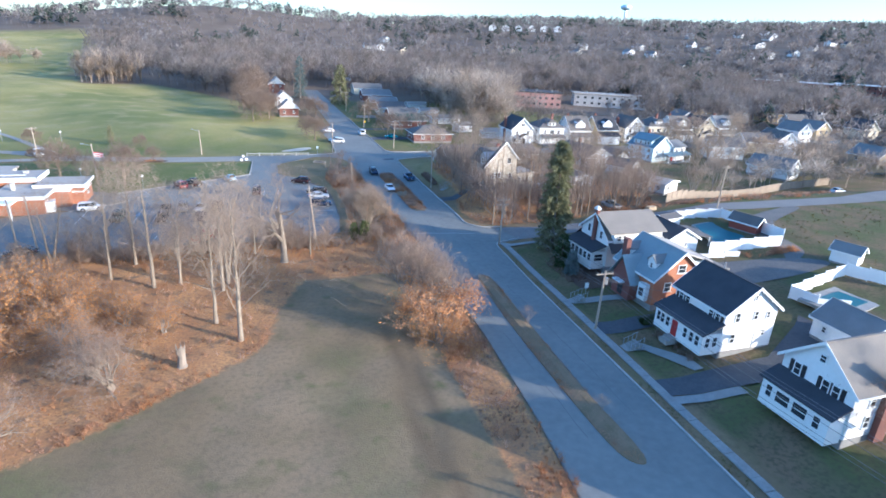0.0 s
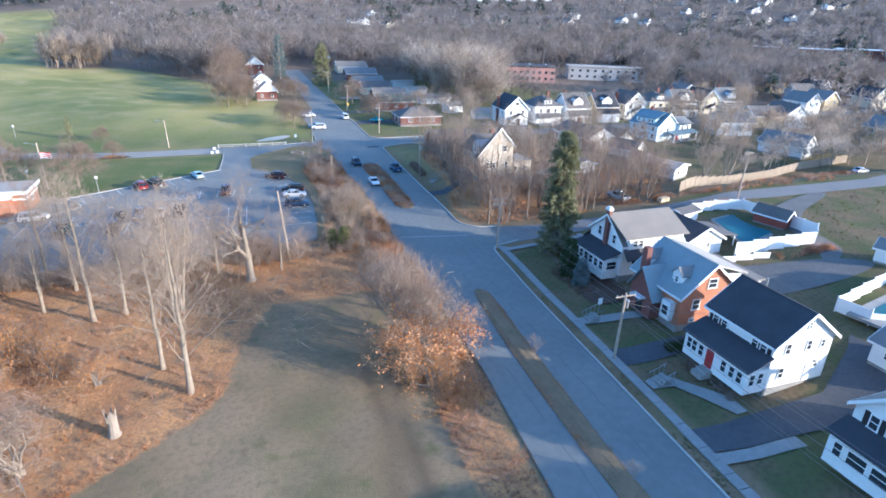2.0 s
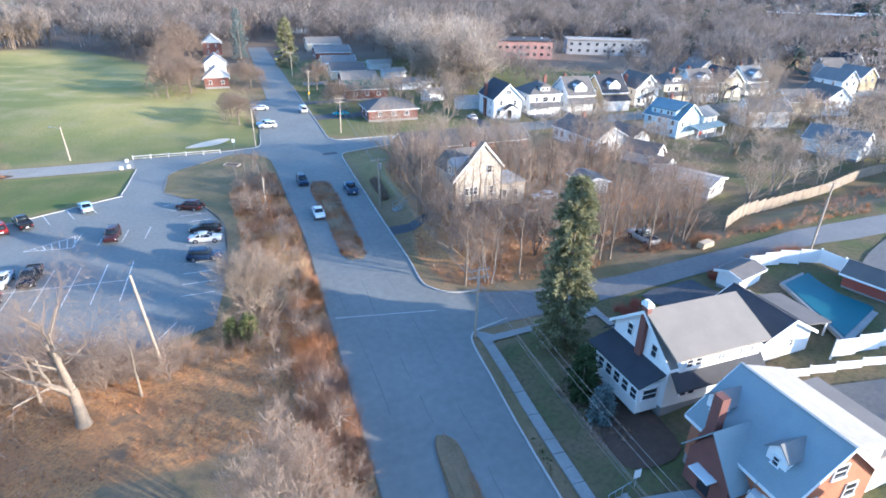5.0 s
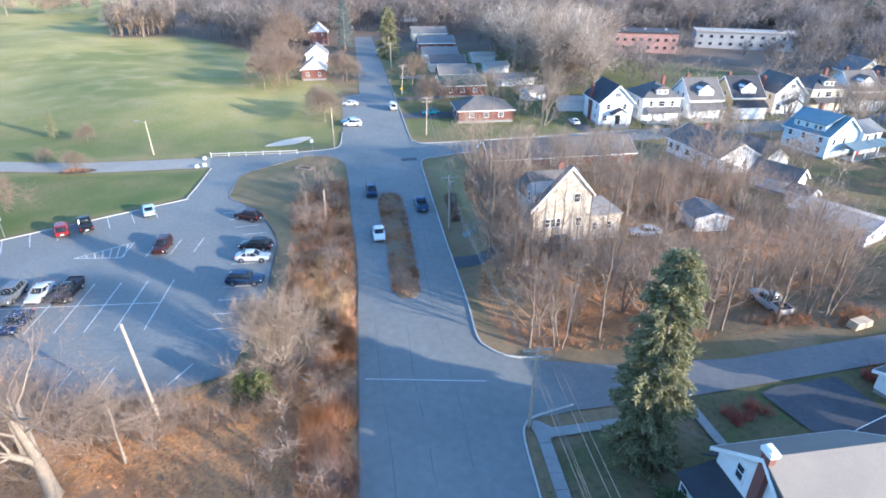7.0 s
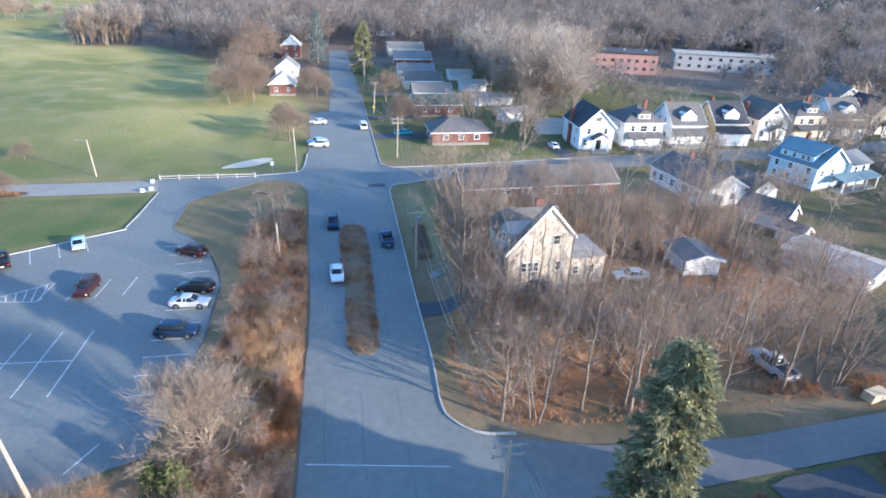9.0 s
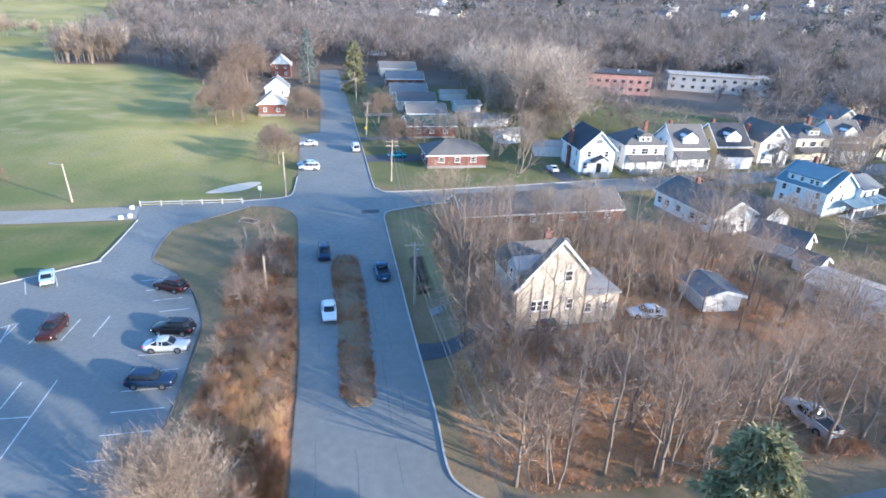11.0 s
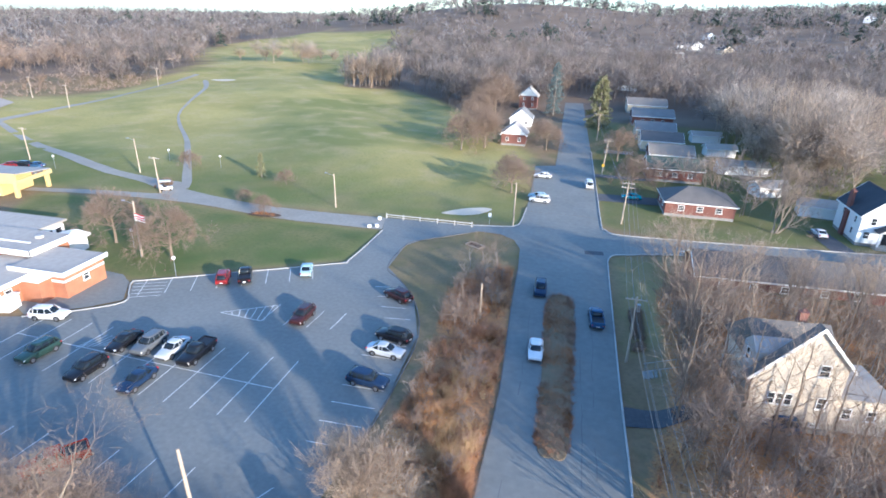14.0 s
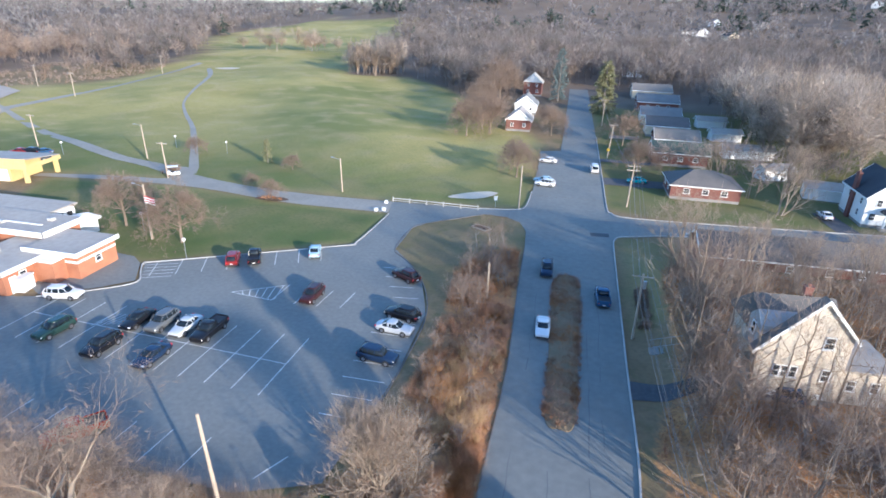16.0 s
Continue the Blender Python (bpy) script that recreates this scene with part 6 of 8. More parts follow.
utility_pole(-124, 92, 7.6, (-0.3, 0, 0), "wooden pole beyond the cart barn", 1, False)
utility_pole(62.4, 7.6, 10.5, (0.6, 0.2, 0), "tall wooden pole behind the pool fence", 1, False)
utility_pole(-62.0, 9.0, 8.0, (-0.2, 0, 0), "grey pole at the car park edge", 0, False, True)
utility_pole(-59.5, 8.6, 8.6, (-0.3, 0, 0), "wooden pole at the car park edge", 0, False)
utility_pole(-8.2, 44.5, 4.8, (0, 0, 0), "thin grey post in the brush", 0, False)
utility_pole(-172.5, 155, 8.2, (0, 0, 0), "wooden pole far along the path", 1, False)
utility_pole(-197, 164, 7.6, (0, 0, 0), "wooden pole far along the lane", 1, False)
utility_pole(-168, 122, 8.2, (0, 0, 0), "wooden pole far along the lane", 1, False)
utility_pole(-184.5, 218.5, 8.2, (0, 0, 0), "wooden pole far along the path", 1, False)


def wire(a, b, sag, label="black overhead cable between wooden poles"):
    cu = bpy.data.curves.new("cable", "CURVE")
    cu.dimensions, cu.bevel_depth, cu.bevel_resolution = "3D", 0.02, 0
    sp = cu.splines.new("POLY")
    n = 14
    sp.points.add(n)
    for i in range(n + 1):
        u = i / n
        p = Vector(a).lerp(Vector(b), u)
        sp.points[i].co = (p.x, p.y, p.z - 4 * sag * u * (1 - u), 1)
    cu.materials.append(M_WIRE)
    return tagged(new("cable", cu), label, "cable", "overhead cables")


run = [POLES[7], POLES[0], POLES[1], POLES[2], POLES[4], POLES[5], POLES[6]]
for a, b in zip(run, run[1:]):
    for u, dz in ((-1.0, -0.1), (0.45, -0.1), (1.0, -0.1), (0.1, -1.6), (0.12, -2.0)):
        wire(a + Vector((u, 0, dz)), b + Vector((u, 0, dz)), 0.5 if dz > -1 else 0.8)
wire(POLES[1] + Vector((0, 0, -1)), (19.5, -8.0, 5.2), 0.4, "thin service cable running to a house")
wire(POLES[0] + Vector((0, 0, -1)), (18.4, -26.0, 5.0), 0.4, "thin service cable running to a house")
wire(POLES[0] + Vector((0, 0, -1)), (18.0, -33.0, 5.4), 0.4, "thin service cable running to a house")


# ---- trees ----
M_GREYBARK = mat("silver_bark", (0.3, 0.25, 0.2), (0.2, 0.165, 0.13), 1.5, 0.95, 0, 0.02, 9)
M_OAKBARK = mat("oak_bark", (0.24, 0.19, 0.14), (0.14, 0.11, 0.085), 1.5, 0.95, 0, 0.02, 9)
class Limbs:
    """Collects tapered branches and thin twigs as plain triangles and quads."""
    def __init__(self):
        self.v, self.f, self.n = [], [], 0

    def limb(self, pts, radii, sides=5):
        rings = []
        for i, p in enumerate(pts):
            d = (pts[min(i + 1, len(pts) - 1)] - pts[max(i - 1, 0)]).normalized()
            s = d.orthogonal().normalized()
            t = d.cross(s)
            rings.append(self.n)
            for k in range(sides):
                a = 2 * math.pi * k / sides
                self.v.append(p + (s * math.cos(a) + t * math.sin(a)) * radii[i])
            self.n += sides
        for r0, r1 in zip(rings, rings[1:]):
            for k in range(sides):
                l = (k + 1) % sides
                self.f.append((r0 + k, r0 + l, r1 + l, r1 + k))

    def blade(self, p, q, w):
        d = q - p
        s = d.cross(Vector((random.uniform(-1, 1), random.uniform(-1, 1), random.uniform(-1, 1)))).normalized() * w
        self.v += [p - s, p + s, q]
        self.f.append((self.n, self.n + 1, self.n + 2))
        self.n += 3

    def leaf(self, p, size):
        a = Vector((random.uniform(-1, 1), random.uniform(-1, 1), random.uniform(-0.6, 0.6))).normalized() * size
        b = a.orthogonal().normalized() * size * 0.6
        b.rotate(Matrix.Rotation(random.uniform(0, 6.28), 3, a))
        self.v += [p - a, p + b, p + a, p - b]
        self.f.append((self.n, self.n + 1, self.n + 2, self.n + 3))
        self.n += 4

    def mesh(self, name, material, smooth=False):
        return mesh(name, self.v, self.f, material, smooth)


def rvec(s=1.0):
    return Vector((random.gauss(0, s), random.gauss(0, s), random.gauss(0, s)))


def grow(trunk, crown, p, d, length, r, depth, twigw, spread, up, twigs, ends):
    """One limb, its forks, and twigs at its end."""
    n = 4 if depth > 1 else 3
    pts, radii = [p], [r]
    for i in range(n):
        d = (d + rvec(0.11) + Vector((0, 0, up))).normalized()
        p = p + d * length / n
        pts.append(p)
        radii.append(r * (1 - 0.45 * (i + 1) / n))
    (trunk if depth >= ends else crown).limb(pts, radii, 6 if depth >= ends else 4 if depth > 1 else 3)
    if depth == 0:
        for k in range(twigs):
            a = pts[random.randrange(1, len(pts))]
            crown.blade(a, a + (d + rvec(0.55)).normalized() * length * random.uniform(0.5, 1.1), twigw)
        return
    for k in range(random.choice((3, 3, 4)) if depth > 1 else random.choice((3, 4))):
        i = random.randrange(2, len(pts))
        nd = (d + rvec(spread)).normalized()
        grow(trunk, crown, pts[i] if k else pts[-1], nd, length * random.uniform(0.6, 0.86), radii[i] * 0.52, depth - 1, twigw, spread, up, twigs, ends)


def bare_tree(seed, h, r, stems=1, spread=0.45, up=0.06, depth=4, first=0.34, twigs=6, twigw=0.014, bark=None, twigm=None, leaves=0, leafm=None, name="tree", leaf_top=2.0, leaf_size=0.083):
    random.seed(seed)
    t, c, lv = Limbs(), Limbs(), Limbs()
    root = new(name)
    for s in range(stems):
        d = Vector((0, 0, 1)) if stems == 1 else (Vector((0, 0, 1)) + rvec(0.28)).normalized()
        p0 = Vector((random.uniform(-0.3, 0.3), random.uniform(-0.3, 0.3), -0.3)) if stems > 1 else Vector((0, 0, -0.3))
        bole = h * first
        pts = [p0, p0 + d * (bole * 0.12 + 0.3), p0 + d * bole * 0.55 + rvec(0.08), p0 + d * bole + rvec(0.12)]
        t.limb(pts, [r * 1.5, r * 1.05, r * 0.9, r * 0.8], 8)
        for k in range(3):
            grow(t, c, pts[-1] if k != 2 else pts[2].lerp(pts[3], 0.6), (d + rvec(spread * 0.75)).normalized(), h * 0.27, r * 0.6, depth - 1, twigw, spread, up, twigs, max(2, depth - 2))
        grow(t, c, pts[-1], d, h * 0.26, r * 0.7, depth - 1, twigw, spread * 0.9, up, twigs, max(2, depth - 2))
    child("trunk", t.mesh("trunk", bark or M_BARK, True), root)
    child("crown", c.mesh("crown", twigm or M_TWIG), root)
    if leaves:
        pool_ = [v for v in c.v if v.z < h * leaf_top]
        for v in pool_[:: max(1, len(pool_) // leaves)]:
            lv.leaf(v + rvec(0.2), random.uniform(0.6, 1.2) * leaf_size)
        child("foliage", lv.mesh("foliage", leafm or M_ORANGE), root)
    return root


def tall_tree(seed, h, r, low=0.35, n=22, reach=0.26, depth=3, twigs=6, twigw=0.011, bark=None, twigm=None, stems=1, up=0.07, name="tree", lift=(0.5, 1.3), thick=0.42, wobble=0.006):
    """A forest-grown bare tree: a leader to the top with side limbs and a haze of fine twigs."""
    random.seed(seed)
    t, c = Limbs(), Limbs()
    root = new(name)
    for s in range(stems):
        lean = Vector((0, 0, 1)) if stems == 1 else (Vector((0, 0, 1)) + rvec(0.14)).normalized()
        lean.z = abs(lean.z)
        p0 = Vector((0, 0, -0.3)) if stems == 1 else Vector((random.uniform(-0.35, 0.35), random.uniform(-0.35, 0.35), -0.3))
        hh = h * (1 if s == 0 else random.uniform(0.75, 0.98))
        pts = [p0 + lean * hh * k / 8 + (rvec(wobble * hh) * (k > 1)) for k in range(9)]
        rad = [r * 1.45, r, r * 0.92, r * 0.84, r * 0.7, r * 0.55, r * 0.38, r * 0.22, 0.012]
        t.limb(pts, rad, 8)
        for i in range(n):
            u = low + (0.97 - low) * (i + random.random()) / n
            k = min(7, int(u * 8))
            p = pts[k].lerp(pts[k + 1], u * 8 - k)
            a = i * 2.4 + random.uniform(-0.5, 0.5)
            climb = random.uniform(*lift)
            d = Vector((math.cos(a), math.sin(a), climb)).normalized()
            L = hh * reach * (1.05 - 0.75 * ((u - low) / (1 - low)) ** 1.3) * random.uniform(0.7, 1.15)
            grow(t, c, p, d, L, max(0.012, rad[k] * thick), depth - 1, twigw, 0.42, up, twigs, 9)
    child("trunk", t.mesh("trunk", bark or M_BARK, True), root)
    child("crown", c.mesh("crown", twigm or M_TWIG), root)
    return root


def conifer(seed, h, r, needle, n=34, dens=26, bare=0.06, name="spruce", size=0.3, wide=0.3, taper=0.4):
    random.seed(seed)
    t, c = Limbs(), Limbs()
    root = new(name)
    t.limb([Vector((0, 0, -0.3)), Vector((0, 0, h * 0.5)), Vector((0, 0, h))], [r * 0.09, r * 0.05, 0.02], 7)
    for i in range(n * 9):
        u = bare + (1 - bare) * (i / (n * 9)) ** 0.9
        z = h * u
        a = random.uniform(0, 6.2832)
        reach = r * (1 - u) ** taper * random.uniform(0.45, 1.12) * (0.84 + 0.16 * math.sin(a * 4 + z * 1.9 + 1.5 * math.sin(z * 0.8))) + 0.12
        out = Vector((math.cos(a), math.sin(a), 0))
        tip = Vector((0, 0, z)) + out * reach + Vector((0, 0, -0.18 * reach + random.uniform(-0.1, 0.2)))
        base = Vector((0, 0, z + 0.1))
        c.blade(base, tip, 0.02)
        for k in range(max(4, int(dens * reach / r))):
            s = random.uniform(0.3, 1.0) ** 0.7
            p = base.lerp(tip, s) + rvec(0.09)
            c.blade(p, p + (out * 0.7 + rvec(0.5) + Vector((0, 0, -0.25))).normalized() * size * random.uniform(0.6, 1.3), size * wide)
    child("trunk", t.mesh("trunk", M_BARK, True), root)
    child("crown", c.mesh("crown", needle), root)
    return root


def plant(src, x, y, rz=0.0, s=1.0, label="", category="tree", group="", first=None):
    x, y, k = on_slope(x, y)
    s *= k
    m = pose(x, y, hz(x, y) - 0.05, 0, 0, rz)
    if src in PLANTED:
        o = src.copy()
        scene.collection.objects.link(o)
        for k in src.children:
            q = k.copy()
            scene.collection.objects.link(q)
            q.parent = o
    else:
        o = src
        PLANTED.add(src)
    o.matrix_basis = m @ Matrix.Diagonal((s, s, s * random.uniform(0.94, 1.06), 1))
    if "group" in o:
        del o["group"]
    return tagged(o, label, category, group)


PLANTED = set()
# tall pale trunks on the left, before the car park
LEFTG = "tall bare trees before the car park"
tallA = tall_tree(11, 17, 0.25, 0.2, 33, 0.225, 4, 4, 0.009, M_PALEBARK, M_TWIG_PALE, 1, 0.03, "tree", (0.6, 1.8), 0.22, 0.003)
tallB = tall_tree(12, 15, 0.23, 0.22, 27, 0.225, 4, 4, 0.01, M_PALEBARK, M_TWIG_PALE, 1, 0.03, "tree", (0.6, 1.8), 0.22, 0.003)
tallC = tall_tree(13, 15, 0.2, 0.22, 19, 0.21, 4, 4, 0.009, M_PALEBARK, M_TWIG_PALE, 2, 0.03, "tree", (0.6, 1.8), 0.22, 0.003)
oak = bare_tree(141, 16, 0.52, 1, 0.62, 0.02, 6, 0.27, 4, 0.008, M_PALEBARK, M_TWIG_MID)
oak2 = bare_tree(15, 13, 0.25, 1, 0.6, 0.06, 6, 0.16, 5, 0.008, M_OAKBARK, M_TWIG_MID)
random.seed(5)
for src, x, y, s in ((tallA, -32.0, -23.3, 1.0), (tallB, -34.7, -18.6, 0.9), (tallB, -42.6, -6.8, 1.0), (tallC, -39.3, -6.0, 0.85), (tallA, -34.2, -9.5, 0.85), (tallC, -33.4, -7.4, 0.9), (tallB, -50, 6.5, 0.9), (tallA, -46, 2, 0.8),
                     (oak, -26.0, -0.8, 0.95), (oak2, -37, 4.6, 0.75), (tallC, -56, 2, 0.8), (tallB, -61, -3, 0.8), (tallB, -66, 2, 0.85), (tallC, -48, -3, 0.7), (tallB, -30, 3.5, 0.6), (tallB, -22, 1.5, 0.5)):
    plant(src, x, y, random.uniform(0, 360), s, "tall bare tree with pale trunk in leaf litter" if src in (tallA, tallB, tallC) else "wide-limbed bare oak by the car park", "tree", LEFTG)
# bare woods round the plaster house
woodA = tall_tree(21, 10, 0.16, 0.2, 13, 0.33, 3, 3, 0.014, M_OAKBARK, M_TWIG_MID, lift=(0.3, 1.2), thick=0.5)
woodB = tall_tree(22, 9, 0.13, 0.2, 8, 0.34, 3, 3, 0.014, M_OAKBARK, M_TWIG, 2, lift=(0.3, 1.2), thick=0.5)
woodC = tall_tree(23, 12, 0.11, 0.3, 10, 0.28, 3, 3, 0.014, M_OAKBARK, M_TWIG_PALE, thick=0.5)
woodD = tall_tree(24, 7, 0.07, 0.2, 5, 0.3, 3, 3, 0.014, None, M_TWIG_MID, 3, thick=0.5)
KINDS = (woodA, woodB, woodC, woodD)
random.seed(8)
count = 0
while count < 150:
    x, y = random.uniform(10, 56), random.uniform(10, 68)
    if not inside(WOOD_RIGHT + [], np.array([x]), np.array([y]))[0]:
        continue
    if (18 < x < 33 and 26.5 < y < 38) or (35 < x < 41 and 9 < y < 15) or (40 < x < 47 and 28 < y < 36):
        continue
    plant(random.choice(KINDS), x, y, random.uniform(0, 360), random.uniform(0.4, 0.58) if (13 < x < 31 and 17 < y < 30) or (31 <= x < 50 and 20 < y < 31) or y > 44 else random.uniform(0.8, 1.15), "thin bare tree in a leaf-strewn wood", "tree", "bare trees round the plaster house")
    count += 1
for x, y, s in ((19.2, 25.6, 0.85), (20.8, 26.6, 0.95), (22.6, 26.2, 0.75), (24.3, 26.8, 0.9), (26.4, 26.4, 0.8), (17.4, 27.8, 1.0), (29.4, 27.6, 0.95), (16.2, 31.6, 1.0)):
    plant(woodC, x, y, 83 * x, s, "thin bare tree close before the plaster house", "tree", "bare trees round the plaster house")
FRONT = ((18.6, 24.2), (22.4, 23.2), (25.6, 24.2), (26.8, 20.6), (17.0, 26.5), (15.6, 29), (15.2, 33.5), (14.2, 26), (28, 25.4), (14.6, 38))
for i, (x, y) in enumerate(FRONT):
    s = 0.5 + 0.05 * (i % 6)
    plant(woodC if int(x * 10) % 2 else woodA, x, y, 70 * s * x, s, "thin bare tree in a leaf-strewn wood", "tree", "bare trees round the plaster house")
# spruces and firs
sp = conifer(31, 17.6, 3.05, M_SPRUCE, 70, 110, 0.03, "spruce", 0.42, 0.17, 0.3)
plant(sp, 16.9, -3.4, 0, 1.0, "tall dense green spruce beside the pavement", "tree", "")
yw = conifer(32, 5.2, 1.9, M_YEW, 26, 40, 0.0, "yew", 0.26)
plant(yw, 14.6, -10.8, 0, 1.0, "dark green conifer on a lawn", "tree")
bs = conifer(33, 3.4, 1.3, M_BLUESPRUCE, 24, 40, 0.0, "blue_spruce", 0.22)
plant(bs, 14.4, -14.0, 0, 1.0, "small blue spruce on a lawn", "tree")
fir = conifer(34, 13, 3.6, M_SPRUCE, 34, 40, 0.05, "fir", 0.45)
plant(fir, 11.4, 189, 0, 1.4, "dark green fir beside the dead-end street", "tree", "firs by the dead-end street")
bfir = conifer(35, 13, 2.7, M_BLUESPRUCE, 34, 36, 0.05, "spruce")
plant(bfir, -4.6, 211, 0, 1.5, "tall blue-green spruce behind a house", "tree", "firs by the dead-end street")
# shrub tree with pale fan of branches and cedars beside the car park
fan = bare_tree(41, 8.6, 0.09, 15, 0.3, 0.06, 4, 0.2, 4, 0.013, M_PALEBARK, M_TWIG_PALE, name="shrub")
plant(fan, -11.6, 10.5, 0, 1.0, "pale many-stemmed bare shrub tree", "shrub")
ced = conifer(42, 3.2, 1.3, M_CEDAR, 18, 30, 0.0, "cedar", 0.22)
plant(ced, -12.6, 6.8, 0, 1.0, "small round green cedar in brush", "shrub")
plant(ced, -14.2, 7.4, 90, 0.9, "small round green cedar in brush", "shrub")
# orange-leaved young oak
org = bare_tree(43, 8.0, 0.12, 4, 0.5, 0.03, 5, 0.2, 4, 0.011, M_BARK, M_TWIG_PALE, 5200, M_RUST, leaf_top=0.62, leaf_size=0.11)
plant(org, -10.0, -25.6, 0, 1.15, "young oak holding rust-orange leaves by the road", "tree")
bus = bare_tree(44, 6.6, 0.07, 7, 0.6, 0.02, 3, 0.2, 7, 0.012, M_BARK, M_TWIG_MID, 2400, M_ORANGE)
plant(bus, -11.0, -28.5, 0, 0.85, "low oak sapling with bright orange leaves", "shrub", "saplings with orange leaves")
spd = bare_tree(45, 9, 0.1, 6, 0.42, 0.08, 4, 0.2, 7, 0.011, M_BARK, M_TWIG_MID)
for x, y, s in ((-10.8, -19.6, 1.2), (-9.2, -22.6, 0.95)):
    plant(spd, x, y, 40 * s, s, "many-stemmed bare tree by the road", "tree", "many-stemmed trees by the road")
for x, y, s in ((-53, -14, 1.2), (-57, -10, 1.3), (-50, -19, 1.0), (-40, -19.5, 0.75), (-47, -13, 0.8), (-61, -18, 1.1), (-55, -22, 0.9), (-52, -10, 1.1), (-58, -15, 1.3), (-49, -15, 1.0), (-44, -17, 0.8), (-64, -12, 1.3), (-55, -5, 0.9), (-60, -24, 1.0)):
    plant(bus, x, y, random.uniform(0, 360), s, "low oak sapling with bright orange leaves", "shrub", "saplings with orange leaves")
for x, y, s in ((-9.8, 24.0, 0.4), (-10.8, 26.0, 0.36), (-9.0, 22.6, 0.32), (-8.6, 25.4, 0.3)):
    plant(bus, x, y, 200 * s, s, "low oak sapling with bright orange leaves", "shrub", "saplings with orange leaves")
sw = bare_tree(46, 8.5, 0.2, 3, 0.78, 0.0, 5, 0.14, 4, 0.009, M_PALEBARK, M_TWIG_MID)
for x, y, s in ((-43.2, -30, 0.9), (-45.6, -27.6, 0.8), (-51.5, -35.5, 0.9), (-57, -33, 1.1), (-47, -24, 0.7)):
    plant(sw, x, y, random.uniform(0, 360), s, "low sprawling bare tree with pale limbs", "tree", "sprawling bare trees")
gtree = tall_tree(53, 6.0, 0.1, 0.25, 16, 0.3, 3, 5, 0.012, None, M_TWIG_MID)
plant(gtree, 19.3, -54.3, 0, 1.0, "young bare tree before a white house", "tree")
for x, y, s in ((0.5, -27.6, 0.42), (-0.3, -44.6, 0.3), (1.2, 24.5, 0.25)):
    plant(gtree, x, y, 50 * s, s, "small leafless shrub on the grass median", "shrub", "shrubs on the median")
# unseen trees behind the added houses, placed for the shade they cast
for x, y, s in ((33, -62, 0.8), (38, -75, 0.9)):
    plant(tallB, x, y, 90 * s, s, "unseen tall bare tree added to cast shade", "tree", "bare street trees")
# single trees along the streets and lawns
lawn = tall_tree(47, 5.6, 0.17, 0.34, 44, 0.42, 4, 6, 0.016, M_OAKBARK, M_TWIG, 1, 0.0, "tree", (0.1, 1.0), 0.34)
for x, y, s in ((-55, 49.5, 1.2), (-67.5, 53, 1.25), (-52.5, 72.2, 0.55), (-60, 78.5, 0.4), (-11.5, 112, 0.9), (-25, 164, 1.2), (-6.6, 163, 0.9), (-27, 208, 2.2), (-29, 178, 1.5), (-10, 102, 1.1), (-22, 145, 1.5), (-28, 140, 1.5), (-25, 150, 1.4), (-4.5, 148, 1.1), (-28, 192, 1.8), (16, 112, 1.2), (15, 141, 1.3), (-85, 97, 0.6), (-58, 92, 0.5)):
    plant(lawn, x, y, random.uniform(0, 360), s, "round-crowned bare tree on a lawn", "tree", "bare trees on lawns")
corner = bare_tree(48, 12, 0.2, 3, 0.46, 0.1, 4, 0.2, 4, 0.014, M_PALEBARK, M_TWIG_PALE)
for x, y, s in ((17.5, 58.5, 1.0), (23, 55, 0.85), (30, 54, 0.75), (38.5, 55, 0.8), (96, 84, 1.0), (108, 76, 1.1), (120, 84, 1.0), (131, 92, 1.1), (144, 86, 1.2), (76, 74, 0.7), (68, 53, 0.7), (55, 46, 0.8), (114, 90, 0.9), (152, 98, 1.2), (40, 92, 0.9), (74, 50, 0.8), (90, 46, 1.1), (66, 20, 0.9), (76, 24, 1.0), (104, 57, 1.2), (34, 113, 0.9), (46, 108, 1.0), (52, 125, 1.1), (60, 140, 1.2)):
    plant(corner, x, y, random.uniform(0, 360), s, "large many-limbed bare tree among the gardens", "tree", "bare trees among gardens")
gol = bare_tree(49, 8, 0.14, 1, 0.5, 0.05, 4, 0.2, 5, 0.016)
for x, y, s in ((-8.4, 52, 0.75), (-7.2, 48.5, 0.6), (-9.5, 57, 0.8), (-8, 61, 0.7), (-10.5, 63, 0.7), (-8.8, 43, 0.55), (-12, 60, 0.6)):
    plant(gol, x, y, random.uniform(0, 360), s, "bare grey-brown tree in the roadside strip", "tree", "bare trees in the roadside strip")
plant(conifer(50, 5.5, 1.4, M_SPRUCE, 18, 16, 0.1, "pine", 0.25), -66, 96, 0, 1.0, "small solitary pine on the golf field", "tree")
random.seed(51)
stump = thing("tree_stump", -37.5, -27.4, hz(-37.5, -27.4) - 0.05, 20, "broken pale splintered tree stump in leaf litter", "tree stump")
lb = Limbs()
lb.limb([Vector((0, 0, -0.2)), Vector((0, 0, 0.3)), Vector((0.04, 0, 1.2)), Vector((0.06, 0.03, 2.0))], [0.62, 0.44, 0.38, 0.4], 10)
for k in range(10):
    lb.v[30 + k] = lb.v[30 + k] + Vector((0, 0, random.uniform(-0.5, 0.7)))
lb.f.append(tuple(20 + k for k in range(10)))
child("trunk", lb.mesh("trunk", M_GREYBARK), stump)
lb = Limbs()
for k in range(14):
    a = random.uniform(0, 6.28)
    p = Vector((math.cos(a) * 0.33, math.sin(a) * 0.33, 1.5))
    lb.limb([p, p + Vector((math.cos(a) * 0.12, math.sin(a) * 0.12, random.uniform(0.5, 1.3)))], [0.09, 0.01], 4)
child("splinters", lb.mesh("splinters", M_GREYBARK), stump, None, "jagged pale splinters")


